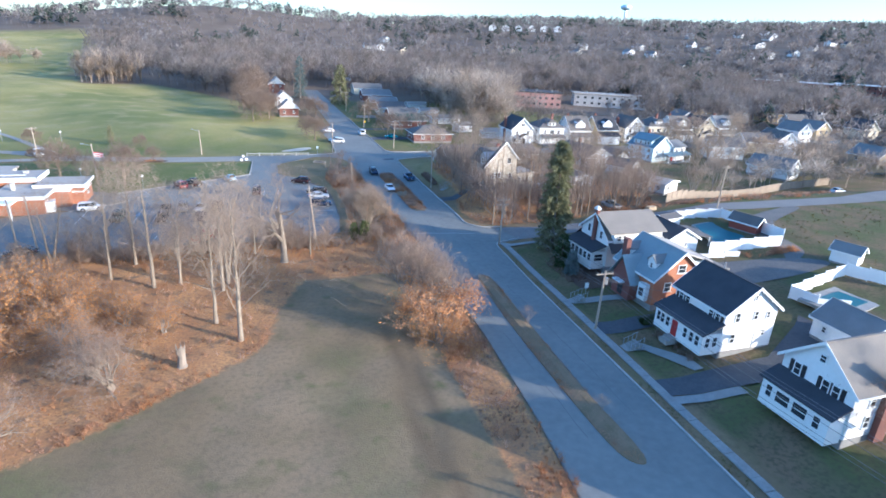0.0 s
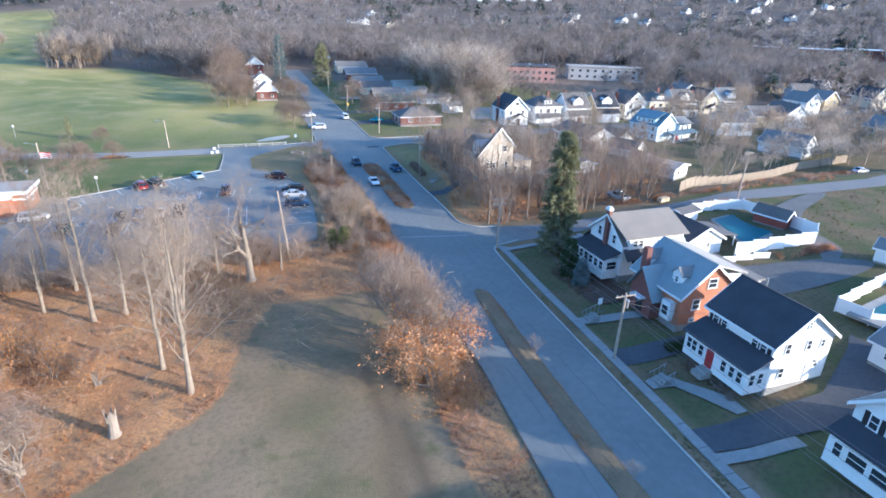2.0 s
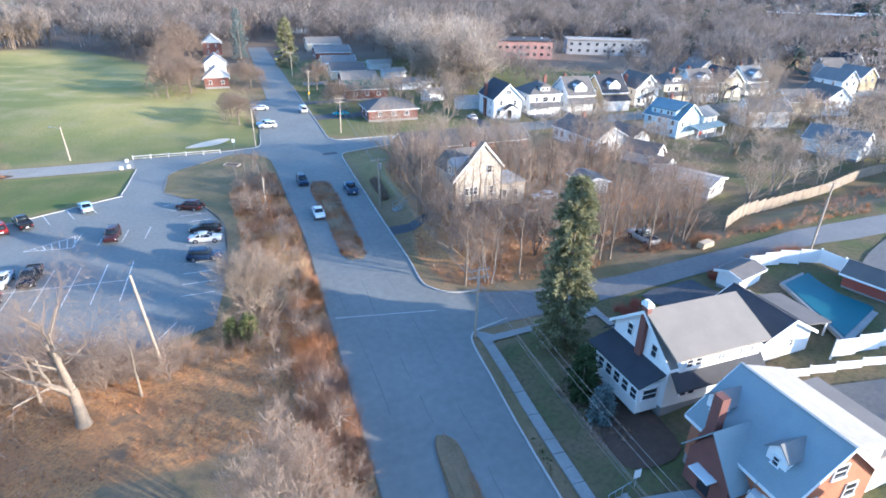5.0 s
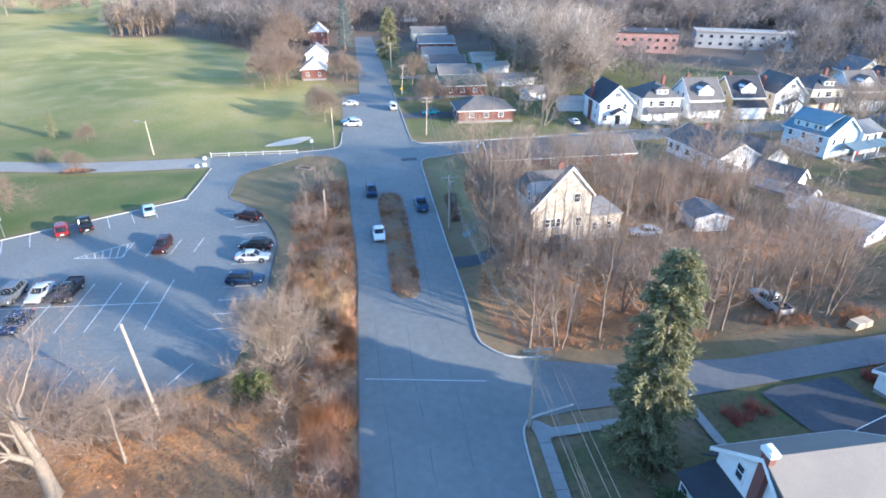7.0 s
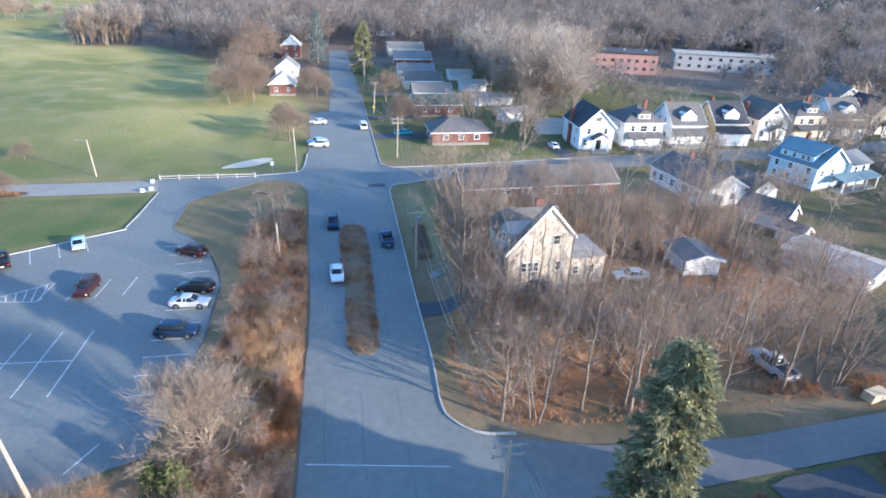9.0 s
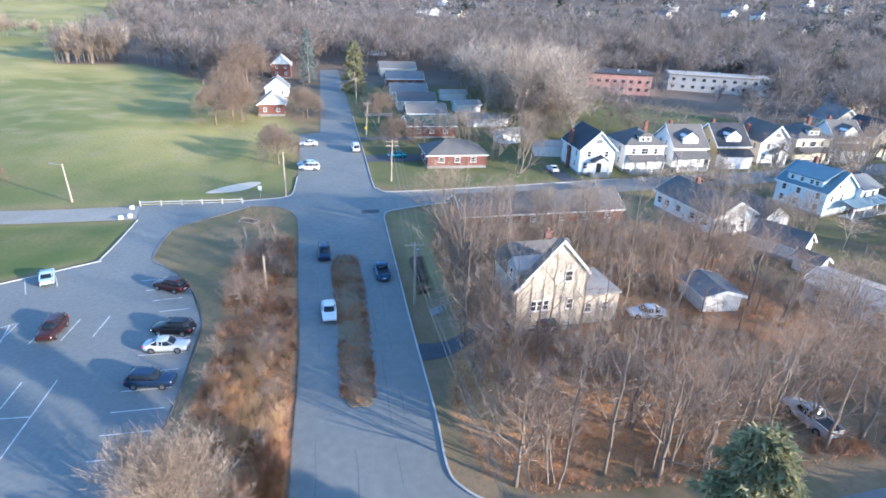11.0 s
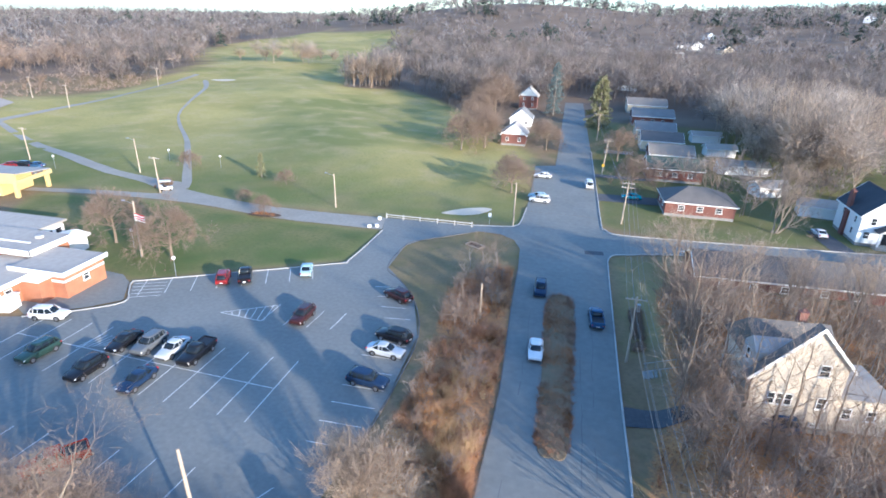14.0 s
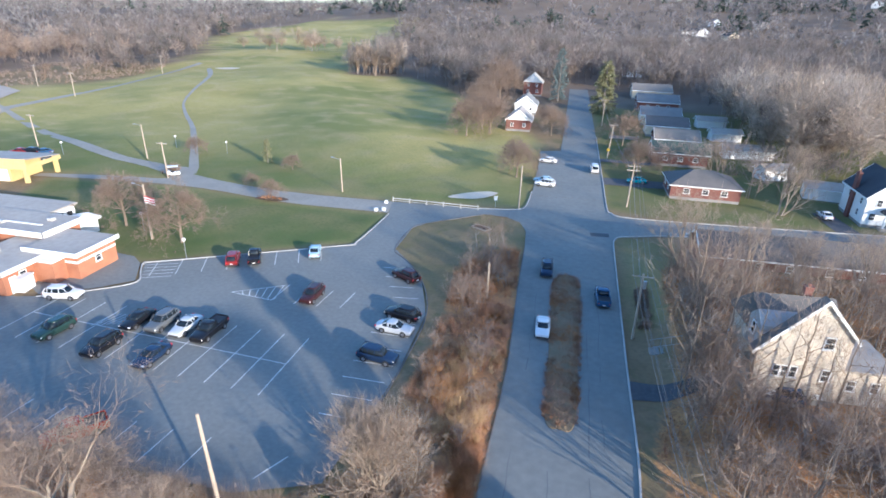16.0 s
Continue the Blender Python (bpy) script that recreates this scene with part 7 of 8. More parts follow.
# ---- far woods ----
def woods(name, label, spots, h, material, blades=46, w=0.055, seed=1, crown=0.42, stem=None, low=0.28, loose=0.4):
    """Many far bare trees as one mass: a few upright stems and a haze of twigs each."""
    rng = np.random.default_rng(seed)
    P = np.array(spots, float)
    n = len(P)
    H = h * rng.uniform(0.55, 1.2, n)
    Z = height(P[:, 0], P[:, 1])
    # stem, limbs from the stem to the crown's skin, twigs from the limbs
    limbs = max(4, blades // 6)
    up_ = np.array([0, 0, 1.0])
    foot = np.stack([P[:, 0], P[:, 1], Z - 0.4], 1)
    lean = np.stack([rng.normal(0, 0.05, n), rng.normal(0, 0.05, n), np.ones(n)], 1)
    stem_tip = foot + lean * (H * 0.9)[:, None]
    d = rng.normal(0, 1, (n, limbs, 3))
    d[:, :, 2] = np.abs(d[:, :, 2]) * 0.9 - 0.15
    d /= np.linalg.norm(d, axis=2, keepdims=True)
    u = rng.uniform(low, 0.72, (n, limbs, 1))
    l0 = foot[:, None, :] + (lean * H[:, None])[:, None, :] * u
    skin = np.stack([H * crown * 0.72, H * crown * 0.72, H * 0.4], 1)[:, None, :]
    l1 = (foot + lean * (H * (0.44 + 0.5 * low))[:, None])[:, None, :] + d * skin * rng.uniform(0.75, 1.05, (n, limbs, 1))
    tw = blades - limbs - 1
    k_ = rng.integers(0, limbs, (n, tw))
    row = np.arange(n)[:, None]
    s_ = rng.uniform(0.35, 1.0, (n, tw, 1))
    t0 = l0[row, k_] * (1 - s_) + l1[row, k_] * s_
    way = (l1 - l0)[row, k_]
    way /= np.linalg.norm(way, axis=2, keepdims=True) + 1e-6
    way = way * 0.6 + rng.normal(0, 0.55, way.shape) + up_ * 0.35
    way /= np.linalg.norm(way, axis=2, keepdims=True)
    t1 = t0 + way * (rng.uniform(0.08, 0.2, (n, tw)) * H[:, None])[:, :, None]
    base = np.concatenate([foot[:, None, :], l0, t0], 1)
    tip = np.concatenate([stem_tip[:, None, :], l1, t1], 1)
    heart = (foot + lean * (H * (0.44 + 0.5 * low))[:, None])[:, None, :]
    out = ((base + tip) / 2 - heart) / skin
    out /= np.linalg.norm(out, axis=2, keepdims=True) + 1e-6
    side = np.cross(tip - base, out + rng.normal(0, loose, (n, blades, 3)))
    side /= np.linalg.norm(side, axis=2, keepdims=True) + 1e-6
    ww = np.full((n, blades, 1), w)
    ww[:, :1] = (stem or w) * 1.5
    ww[:, 1:limbs + 1] = (stem or w) * 1.1
    ww *= rng.uniform(0.6, 1.4, (n, blades, 1))
    V = np.stack([base - side * ww, base + side * ww, tip], 2).reshape(-1, 3)
    me = bpy.data.meshes.new(name)
    k = len(V) // 3
    me.vertices.add(len(V))
    me.vertices.foreach_set("co", V.ravel())
    me.loops.add(len(V))
    me.loops.foreach_set("vertex_index", np.arange(len(V), dtype=np.int32))
    me.polygons.add(k)
    me.polygons.foreach_set("loop_start", np.arange(0, len(V), 3, dtype=np.int32))
    me.polygons.foreach_set("loop_total", np.full(k, 3, dtype=np.int32))
    me.update(calc_edges=True)
    me.materials.append(material)
    return tagged(new(name, me), label, "woods", kind="stuff")


rng = np.random.default_rng(4)


def scatter(n, x0, x1, y0, y1, keep):
    pts = np.stack([rng.uniform(x0, x1, n), rng.uniform(y0, y1, n)], 1)
    return pts[keep(pts[:, 0], pts[:, 1])]


OPEN = FIELD
TOWN = [(30, 92), (30, 120), (150, 130), (170, 110), (170, 60), (110, 8), (60, 8), (58, 60), (30, 75)]
STREET_UP = [(-22, 85), (-22, 225), (-20, 232), (-7, 232), (-3, 258), (10, 258), (14, 244), (46, 244), (50, 95)]


def wooded(x, y):
    return ~inside(OPEN, x, y) & ~inside(TOWN, x, y) & ~inside(STREET_UP, x, y)


mid = scatter(4200, -60, 330, 110, 420, lambda x, y: wooded(x, y) & ((y > 204 - 0.25 * x) | ((x > 48) & (y > 128))) & ~((x > 96) & (x < 218) & (y > 155) & (y < 248) & (np.sin(x * 12.9 + y * 78.2) < 0.1)) & ~((x > 0.45 * (y + 25)) & (x < 0.84 * (y + 25)) & (y > 120) & (y < 246) & (np.sin(x * 7.1 + y * 33.7) < 0.25)) & ~((x > 100) & (x < 194) & (y > 172) & (y < 214)) & ~((x > 88) & (x < 132) & (y > 138) & (y < 180)) & ~((x < 48) & (y < 216)))
woods("woods", "bare grey-brown winter woods behind the houses", mid, 16, M_WOODS, 170, 0.095, 2, 0.5, 0.07, loose=0.3)
pale = scatter(560, 40, 130, 108, 240, lambda x, y: (np.hypot((x - 74) / 30, (y - 158) / 54) < 1) & (y > 110 + 0.1 * x) & (x > 48) & (x < 0.45 * (y + 25)))[:130]
woods("woods", "tall pale bare trees behind the bungalows", pale, 19, M_WOODS_PALE, 420, 0.055, 3, 0.55, 0.07, loose=0.4)
clump = scatter(90, -112, -80, 252, 268, lambda x, y: np.hypot((x + 95) / 15, (y - 260) / 6) < 1)
far_clump = scatter(60, -200, -150, 315, 362, lambda x, y: np.abs(y - 338 - 0.9 * (x + 174)) < 9)[:22]
woods("woods", "round bare trees on the far fairway", far_clump, 15, M_WOODS_PALE, 420, 0.06, 25, 0.6, 0.07)
woods("woods", "pale upright trees at the field edge", clump, 17, M_WOODS_PALE, 190, 0.07, 5, 0.17, 0.11, 0.05)
edge = scatter(2300, -420, 0, 150, 560, lambda x, y: wooded(x, y) & (y > 150) & (x > -1.1 * y + 20))
woods("woods", "dark bare woods beyond the golf field", edge, 15, M_WOODS, 170, 0.1, 6, 0.5, 0.07, loose=0.3)
west = scatter(1500, -480, -195, 40, 340, lambda x, y: ~inside(OPEN, x, y) & (x < -196 - 0.03 * np.abs(y - 150)) & ((x < -262) | ((np.sin(x * 5.3 + y * 41.7) < -0.35) & (np.sin(x * 7.7 + y * 3.1) < -0.2) & (y > 165))))
woods("woods", "russet bare woods west of the field", west, 13, M_WOODS_WEST, 190, 0.085, 7, 0.5, 0.06, 0.15, 0.3)
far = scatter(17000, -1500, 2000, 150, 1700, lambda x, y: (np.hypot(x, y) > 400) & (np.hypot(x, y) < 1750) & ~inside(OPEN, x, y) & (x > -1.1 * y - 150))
woods("woods", "hazy bare woods on distant hills", far, 17, M_WOODS_HAZED, 50, 0.5, 8, 0.5, 0.14, loose=0.25)
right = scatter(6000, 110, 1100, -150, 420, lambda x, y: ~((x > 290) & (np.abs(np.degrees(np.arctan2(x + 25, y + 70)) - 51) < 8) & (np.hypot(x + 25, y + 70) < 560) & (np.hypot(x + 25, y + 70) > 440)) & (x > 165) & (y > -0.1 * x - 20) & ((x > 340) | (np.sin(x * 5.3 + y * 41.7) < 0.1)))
woods("woods", "bare woods among distant houses", right, 14, M_WOODS_HAZED, 110, 0.18, 9, 0.5, 0.09, loose=0.3)
sidew = scatter(460, 60, 190, 15, 84, lambda x, y: (np.hypot((x - 75) / 12, (y - 35) / 10) > 1) & (y > 23) & (y < 78) & ~((np.abs(x - 92) < 14) & (np.abs(y - 60) < 14)) & ~((np.abs(x - 64) < 11) & (np.abs(y - 48) < 24)))
woods("woods", "thin bare trees in the back gardens", sidew, 8.5, M_WOODS_PALE, 140, 0.05, 10, 0.6, 0.05)
wr = scatter(700, 10, 57, 10, 62, lambda x, y: inside(WOOD_RIGHT, x, y) & ~((x > 17) & (x < 33) & (y > 25.5) & (y < 39)) & ~((x > 34) & (x < 42) & (y > 8) & (y < 16)) & (x > 12.6) & (y < 44) & ~((x > 31) & (x < 50) & (y > 19) & (y < 31)) & ~((x > 13) & (x < 31) & (y > 18) & (y < 30)))[:150]
woods("woods", "haze of fine bare twigs in the wood", wr[:60], 8.5, M_TWIG_MID, 300, 0.011, 14, 0.5, 0.03, 0.2)
wl = scatter(60, -64, -16, 1.5, 7.5, lambda x, y: x < 999)[:26]
woods("woods", "haze of fine bare saplings before the car park", wl, 6.5, M_TWIG_MID, 700, 0.008, 15, 0.6, 0.025, 0.12)
ws = scatter(160, -13, -5.5, -12, 60, lambda x, y: inside(WOOD_STRIP, x, y) | (y < 16))[:64]
woods("woods", "single bare saplings in the roadside brush", ws, 4.6, M_TWIG_MID, 260, 0.009, 16, 0.45, 0.03, 0.1)
wf = scatter(160, 11, 22, 16, 52, lambda x, y: inside(WOOD_RIGHT, x, y) & ~((x > 16) & (y > 25) & (y < 39)))[:46]
woods("woods", "thin grey saplings between the street and the plaster house", wf, 8.0, M_TWIG_MID, 300, 0.009, 17, 0.42, 0.035, 0.18)
wh = scatter(220, 12, 34, 12, 26, lambda x, y: inside(WOOD_RIGHT, x, y))[:28]
woods("woods", "low haze of fine bare twigs below the plaster house", wh, 5.0, M_TWIG_MID, 320, 0.011, 18, 0.6, 0.025, 0.15)
gard = scatter(130, 20, 175, 86, 128, lambda x, y: (y > 101 + 0.1 * x) | ((x > 34) & (x < 46) & (y > 96)))
woods("woods", "bare garden trees behind the row of houses", gard, 10.5, M_WOODS, 150, 0.055, 11, 0.65, 0.05)


def pines(name, label, spots, h, material, blades, seed):
    """Far conifers as one mass of drooping dark blades."""
    rg = np.random.default_rng(seed)
    P = np.array(spots, float)
    n = len(P)
    H = h * rg.uniform(0.6, 1.2, n)
    Z = height(P[:, 0], P[:, 1])
    u = rg.uniform(0.08, 1.0, (n, blades)) ** 0.8
    a = rg.uniform(0, 2 * np.pi, (n, blades))
    r = (1 - u) ** 0.55 * 0.46 * H[:, None] * rg.uniform(0.6, 1.1, (n, blades)) + 0.2
    b = np.stack([P[:, 0, None] + 0 * a, P[:, 1, None] + 0 * a, Z[:, None] + H[:, None] * u], 2)
    t = b + np.stack([np.cos(a) * r, np.sin(a) * r, -0.25 * r], 2)
    s = np.stack([-np.sin(a), np.cos(a), 0.4 * rg.normal(0, 1, a.shape)], 2) * (0.12 * H[:, None, None] * (1.1 - u[:, :, None]))
    V = np.stack([t - s, t + s, b + np.array([0, 0, 0.6])], 2).reshape(-1, 3)
    me = mesh(name, V, [(3 * i, 3 * i + 1, 3 * i + 2) for i in range(len(V) // 3)], material)
    return tagged(new(name, me), label, "woods", kind="stuff")


knots = scatter(70, -700, 1300, 350, 1150, lambda x, y: (np.hypot(x, y) > 420) & ~inside(OPEN, x, y) & (x > -0.6 * y))
knots = (knots[:, None, :] + rng.normal(0, 14, (len(knots), 7, 2))).reshape(-1, 2)
pn = np.concatenate([knots, scatter(160, -900, 1500, 300, 1300, lambda x, y: (np.hypot(x, y) > 400) & ~inside(OPEN, x, y)), scatter(60, 130, 600, 100, 420, lambda x, y: x + y > 330)])
pines("far_pines", "scattered dark pines on distant hills", pn, 16, M_FARPINE, 60, 12)
# distant houses among the woods
random.seed(77)
DIST = "distant houses among trees"
for i in range(52):
    x, y = random.uniform(60, 760), random.uniform(120, 640)
    if (y < 230 and x < 190) or x < 0.15 * y:
        continue
    w, d = random.uniform(7, 10), random.uniform(9, 13)
    wm = random.choice((M_SIDING, M_SIDING, M_CREAM, M_GREYSIDE))
    house("white house far off among bare trees" if wm is M_SIDING else "cream house far off among bare trees" if wm is M_CREAM else "grey house far off among bare trees", x, y, random.choice((0, 90, 20, -15)), w, d, 4.4, 7.2, wm, random.choice((M_ROOF_MID, M_ROOF_GREY, M_ROOF_DARK)),
          [("S", -1.8, 3.8, 0.9, 1.3), ("S", 1.8, 3.8, 0.9, 1.3)], DIST)
random.seed(78)
for gx, gy in itertools.product(range(8), range(7)):
    x, y = 152 + 27 * gx + random.uniform(-7, 7), 22 + 25 * gy + random.uniform(-6, 6)
    if (y > 150 and x < 200) or (y > 190 and x < 225) or (84 < y - 0.1 * x < 96) or random.random() < 0.18:
        continue
    wm = random.choice((M_SIDING, M_SIDING, M_CREAM, M_TANSIDE, M_GREYSIDE, M_BLUESIDE))
    hue = {M_SIDING: "white", M_CREAM: "cream", M_TANSIDE: "tan", M_GREYSIDE: "grey", M_BLUESIDE: "pale blue"}[wm]
    house(hue + " gabled house in a leafless suburb", x, y, random.choice((0, -12, -20, 78)), random.uniform(7, 8.4), random.uniform(9, 12), 5.0, random.uniform(7.6, 8.8), wm, random.choice((M_ROOF_MID, M_ROOF_GREY, M_ROOF_DARK, M_ROOF_GREY)),
          [("S", -1.7, 4.0, 0.9, 1.3), ("S", 1.7, 4.0, 0.9, 1.3), ("S", 0, 6.2, 0.8, 1.0), ("W", -2, 3.8, 0.9, 1.2), ("W", 2, 3.8, 0.9, 1.2)], DIST)
for i in range(6):
    x, y = 345 + 19 * i, 800 - 7 * i
    house("white house in a row on a distant hill", x, y, -24, 12, 10, 6, 9.5, M_SIDING, M_ROOF_GREY, [("S", -2.4, 4.2, 1.1, 1.5), ("S", 2.4, 4.2, 1.1, 1.5)], DIST)
for x, y in ((66, 395), (30, 300)):
    house("white house at the head of the street", x, y, 10, 8, 10, 5, 8, M_SIDING, M_ROOF_GREY, [("S", -1.8, 3.8, 0.9, 1.3), ("S", 1.8, 3.8, 0.9, 1.3)], DIST)


wt = thing("water_tower", 827, 1147, 81, 0, "pale blue-grey water tower on the horizon", "water tower")
part("column", tube(bmesh.new(), (0, 0, -1), (0, 0, 44), 3.2, 2.6, 16), M_METAL, wt)
bm = bmesh.new()
bmesh.ops.create_uvsphere(bm, u_segments=24, v_segments=12, radius=1.0)
bmesh.ops.scale(bm, vec=(13, 13, 6.5), verts=bm.verts[:])
bmesh.ops.translate(bm, vec=(0, 0, 47), verts=bm.verts[:])
part("tank", bm, M_BLUESIDE, wt, "rounded steel tank")


# ---- fences, pool, gate, steps and small things ----
def panel_fence(name, label, line, h, material, span, category="fence", gap=0.0, rail=True, n=1):
    line = [on_slope(*p)[:2] for p in line]
    root = new(name)
    root.matrix_basis = pose(line[0][0], line[0][1], 0)
    tagged(root, label, category)
    off = Vector((-line[0][0], -line[0][1], 0))
    for a, b in zip(line, line[1:]):
        a, b = Vector(a), Vector(b)
        k = max(1, round((b - a).length / span))
        ang = math.degrees(math.atan2(b.y - a.y, b.x - a.x))
        L = (b - a).length / k
        for i in range(k):
            p = a.lerp(b, (i + 0.5) / k)
            q = a.lerp(b, i / k)
            m = Matrix.Translation(off) @ pose(p.x, p.y, hz(p.x, p.y), 0, random.uniform(-0.8, 0.8), ang)
            hh = h * random.uniform(0.97, 1.02)
            part("fence_panel", boxes((-L / 2 + 0.06, -0.025, 0.06, L / 2 - 0.06, 0.025, hh), (-L / 2 + 0.06, -0.045, hh - 0.12, L / 2 - 0.06, 0.045, hh - 0.02), (-L / 2 + 0.06, -0.045, 0.1, L / 2 - 0.06, 0.045, 0.22)), material, root, m=m)
            m = Matrix.Translation(off) @ pose(q.x, q.y, hz(q.x, q.y), 0, 0, ang)
            part("fence_post", boxes((-0.065, -0.065, -0.3, 0.065, 0.065, h + 0.1), (-0.085, -0.085, h + 0.1, 0.085, 0.085, h + 0.16)), material, root, m=m)
    return root


random.seed(61)
panel_fence("fence", "tall white vinyl fence round a swimming pool", [(42.2, -12.2), (59.3, -11.6), (62.4, -9.2), (62.2, -4.2)], 1.9, M_FENCE, 2.4)
panel_fence("fence", "white vinyl fence behind a swimming pool", [(62.6, -0.5), (61.8, 5.6), (56, 6.6), (50.5, 6.2), (46.5, 4.4)], 1.7, M_FENCE, 2.4)
panel_fence("fence", "low white fence beside a driveway", [(34.5, -13.6), (47, -14.2)], 0.9, M_FENCE, 2.4)
panel_fence("fence", "white vinyl fence round a covered pool", [(41.4, -33.0), (40.6, -29.4), (57.6, -25.0), (61, -30), (70, -36)], 1.8, M_FENCE, 2.4)
panel_fence("fence", "low white fence before a covered pool", [(41.4, -33.0), (46, -34.5)], 1.3, M_FENCE, 2.2)
panel_fence("fence", "weathered board fence in uneven sections", [(57.6, 17.6), (64, 19.0), (76, 20.0), (86, 21.4), (100, 25.5), (120, 28.5)], 2.0, M_WOODFENCE, 3.0)
panel_fence("fence", "low rail fence across front gardens", [(12, 150), (20, 150), (20, 152)], 1.0, M_GREYSIDE, 2.2)
pool = thing("swimming_pool", 54, -1.5, hz(54, -1.5), 0, "rectangular pool with dark teal cover", "pool")
ring = [(-6.4, -7.6), (4.6, -3.8), (6.6, 5.2), (-2.4, 3.2)]
part("coping", prism(bmesh.new(), [(x * 1.13, y * 1.13) for x, y in ring], -0.3, 0.1, "z"), M_CONCRETE, pool, "pale concrete pool surround")
part("pool_cover", prism(bmesh.new(), ring, 0.1, 0.16, "z"), M_POOL, pool, "dark teal pool cover")
pool2 = thing("swimming_pool", 50, -31.5, hz(50, -31.5), 12, "small covered pool behind a white fence", "pool")
part("coping", boxes((-8, -3.5, -0.3, 8, 3, 0.08)), M_CONCRETE, pool2, "pale concrete pool surround")
part("pool_cover", boxes((-5.5, -2.2, 0.08, 0.5, 1.8, 0.14)), M_POOL, pool2, "dark teal pool cover")
# barrier at the cart path
gate = thing("barrier", -30.6, 77.3, 0, 0, "white swing barrier beside the cart path", "barrier")
part("bar", boxes((0, -0.06, 0.72, 16.0, 0.06, 0.86)), M_KERB, gate)
part("bar", boxes((0, -0.05, 0.35, 16.0, 0.05, 0.43)), M_KERB, gate)
for i in range(6):
    part("post", boxes((i * 3.2 - 0.08, -0.08, -0.2, i * 3.2 + 0.08, 0.08, 1.05)), M_KERB, gate)
for x, y in ((-31.6, 76.2), (-30.8, 72.2), (-32, 71.6)):
    b = thing("bollard", x, y, 0, 0, "white stone bollard beside the cart path", "bollard", "bollards at the barrier")
    part("block", boxes((-0.3, -0.25, -0.1, 0.3, 0.25, 0.6), bevel=0.06), M_FENCE, b)


def street_sign(x, y, h, m, label, shape):
    s = thing("road_sign", x, y, hz(x, y), 0, label, "sign")
    part("post", tube(bmesh.new(), (0, 0, -0.2), (0, 0, h), 0.04, n=6), M_METAL, s)
    if shape == "diamond":
        part("plate", prism(bmesh.new(), [(-0.45, h), (0, h - 0.45), (0.45, h), (0, h + 0.45)], -0.06, -0.03), m, s)
    else:
        part("plate", boxes((-0.3, -0.06, h - 0.6, 0.3, -0.03, h + 0.2)), m, s)


street_sign(10.2, 124, 2.6, M_YELLOW, "yellow diamond warning sign on a post", "diamond")
street_sign(-11.8, 80.0, 2.0, M_TRIM, "white sign on a post by the bunker", "plate")
street_sign(12.6, -21.0, 1.6, M_TRIM, "white estate sign hanging on a post", "plate")
for x, y in ((-50.9, 44.6), (-63.5, 52), (-112, 87), (-79, 100.5), (-93, 101)):
    l = thing("lamp_post", x, y, hz(x, y), 0, "globe lamp on a thin pale post", "lamp", "globe lamps on the lawn")
    part("post", tube(bmesh.new(), (0, 0, -0.2), (0, 0, 2.6), 0.05, n=8), M_METAL, l)
    bm = bmesh.new()
    bmesh.ops.create_icosphere(bm, subdivisions=2, radius=0.26, matrix=Matrix.Translation((0, 0, 2.8)))
    part("globe", bm, M_TRIM, l, "white globe")
M_PALEBOARD = mat("pale_boards", (0.6, 0.47, 0.3), (0.48, 0.36, 0.22), 2, 0.9, 0, 0.01)
pile = thing("lumber_stack", 50.4, 13.6, hz(50.4, 13.6), 12, "stack of pale sawn boards beside the side street", "lumber stack")
for k in range(5):
    part("board", boxes((-1.3 + 0.06 * k, -0.55, 0.02 + 0.16 * k, 1.3 - 0.05 * k, 0.55, 0.15 + 0.16 * k), bevel=0.02), M_PALEBOARD, pile)
crate = thing("timber_box", 42.0, -0.6, hz(42.0, -0.6), 20, "low pale timber compost box", "box")
for a in ((-0.9, -0.7, 0, 0.9, -0.62, 0.9), (-0.9, 0.62, 0, 0.9, 0.7, 0.9), (-0.9, -0.62, 0, -0.82, 0.62, 0.9), (0.82, -0.62, 0, 0.9, 0.62, 0.9)):
    part("side_board", boxes(a), M_PALEBOARD, crate)
part("filling", boxes((-0.82, -0.62, 0, 0.82, 0.62, 0.7)), M_MULCH, crate)
# stairs in the bank and front steps with rails
st = thing("stairs", 10.6, 36.8, hz(9.5, 36.8), 0, "grey concrete steps up a grass bank", "stairs")
for i in range(6):
    part("step", boxes((i * 0.55, -0.7, -0.3, i * 0.55 + 0.6, 0.7, 0.1 + 0.2 * i)), M_CONCRETE, st)
for s in (-0.75, 0.75):
    part("handrail", tube(bmesh.new(), (0, s, 1.0), (3.2, s, 2.1), 0.03, n=6), M_METAL, st)
    for i in range(4):
        part("baluster", tube(bmesh.new(), (0.2 + i, s, 0.1), (0.2 + i, s, 1.07 + 0.34 * i), 0.025, n=6), M_METAL, st)
for y0, x0 in ((-34.8, 9.3), (-22.3, 9.7)):
    st = thing("stairs", x0, y0, hz(x0, y0), 0, "low concrete garden steps with rails", "stairs", "garden steps")
    for i in range(4):
        part("step", boxes((i * 0.4, -0.65, -0.2, i * 0.4 + 0.45, 0.65, 0.12 + 0.17 * i)), M_CONCRETE, st)
    for s in (-0.7, 0.7):
        part("handrail", tube(bmesh.new(), (0.1, s, 0.85), (2.0, s, 1.5), 0.03, n=6), M_METAL, st)
        for i in range(4):
            part("baluster", tube(bmesh.new(), (0.2 + i * 0.55, s, 0.1), (0.2 + i * 0.55, s, 0.88 + 0.19 * i), 0.025, n=6), M_METAL, st)
bed = thing("planter", -12.6, 68.6, 0, -30, "empty timber-edged planting bed in grass", "planter")
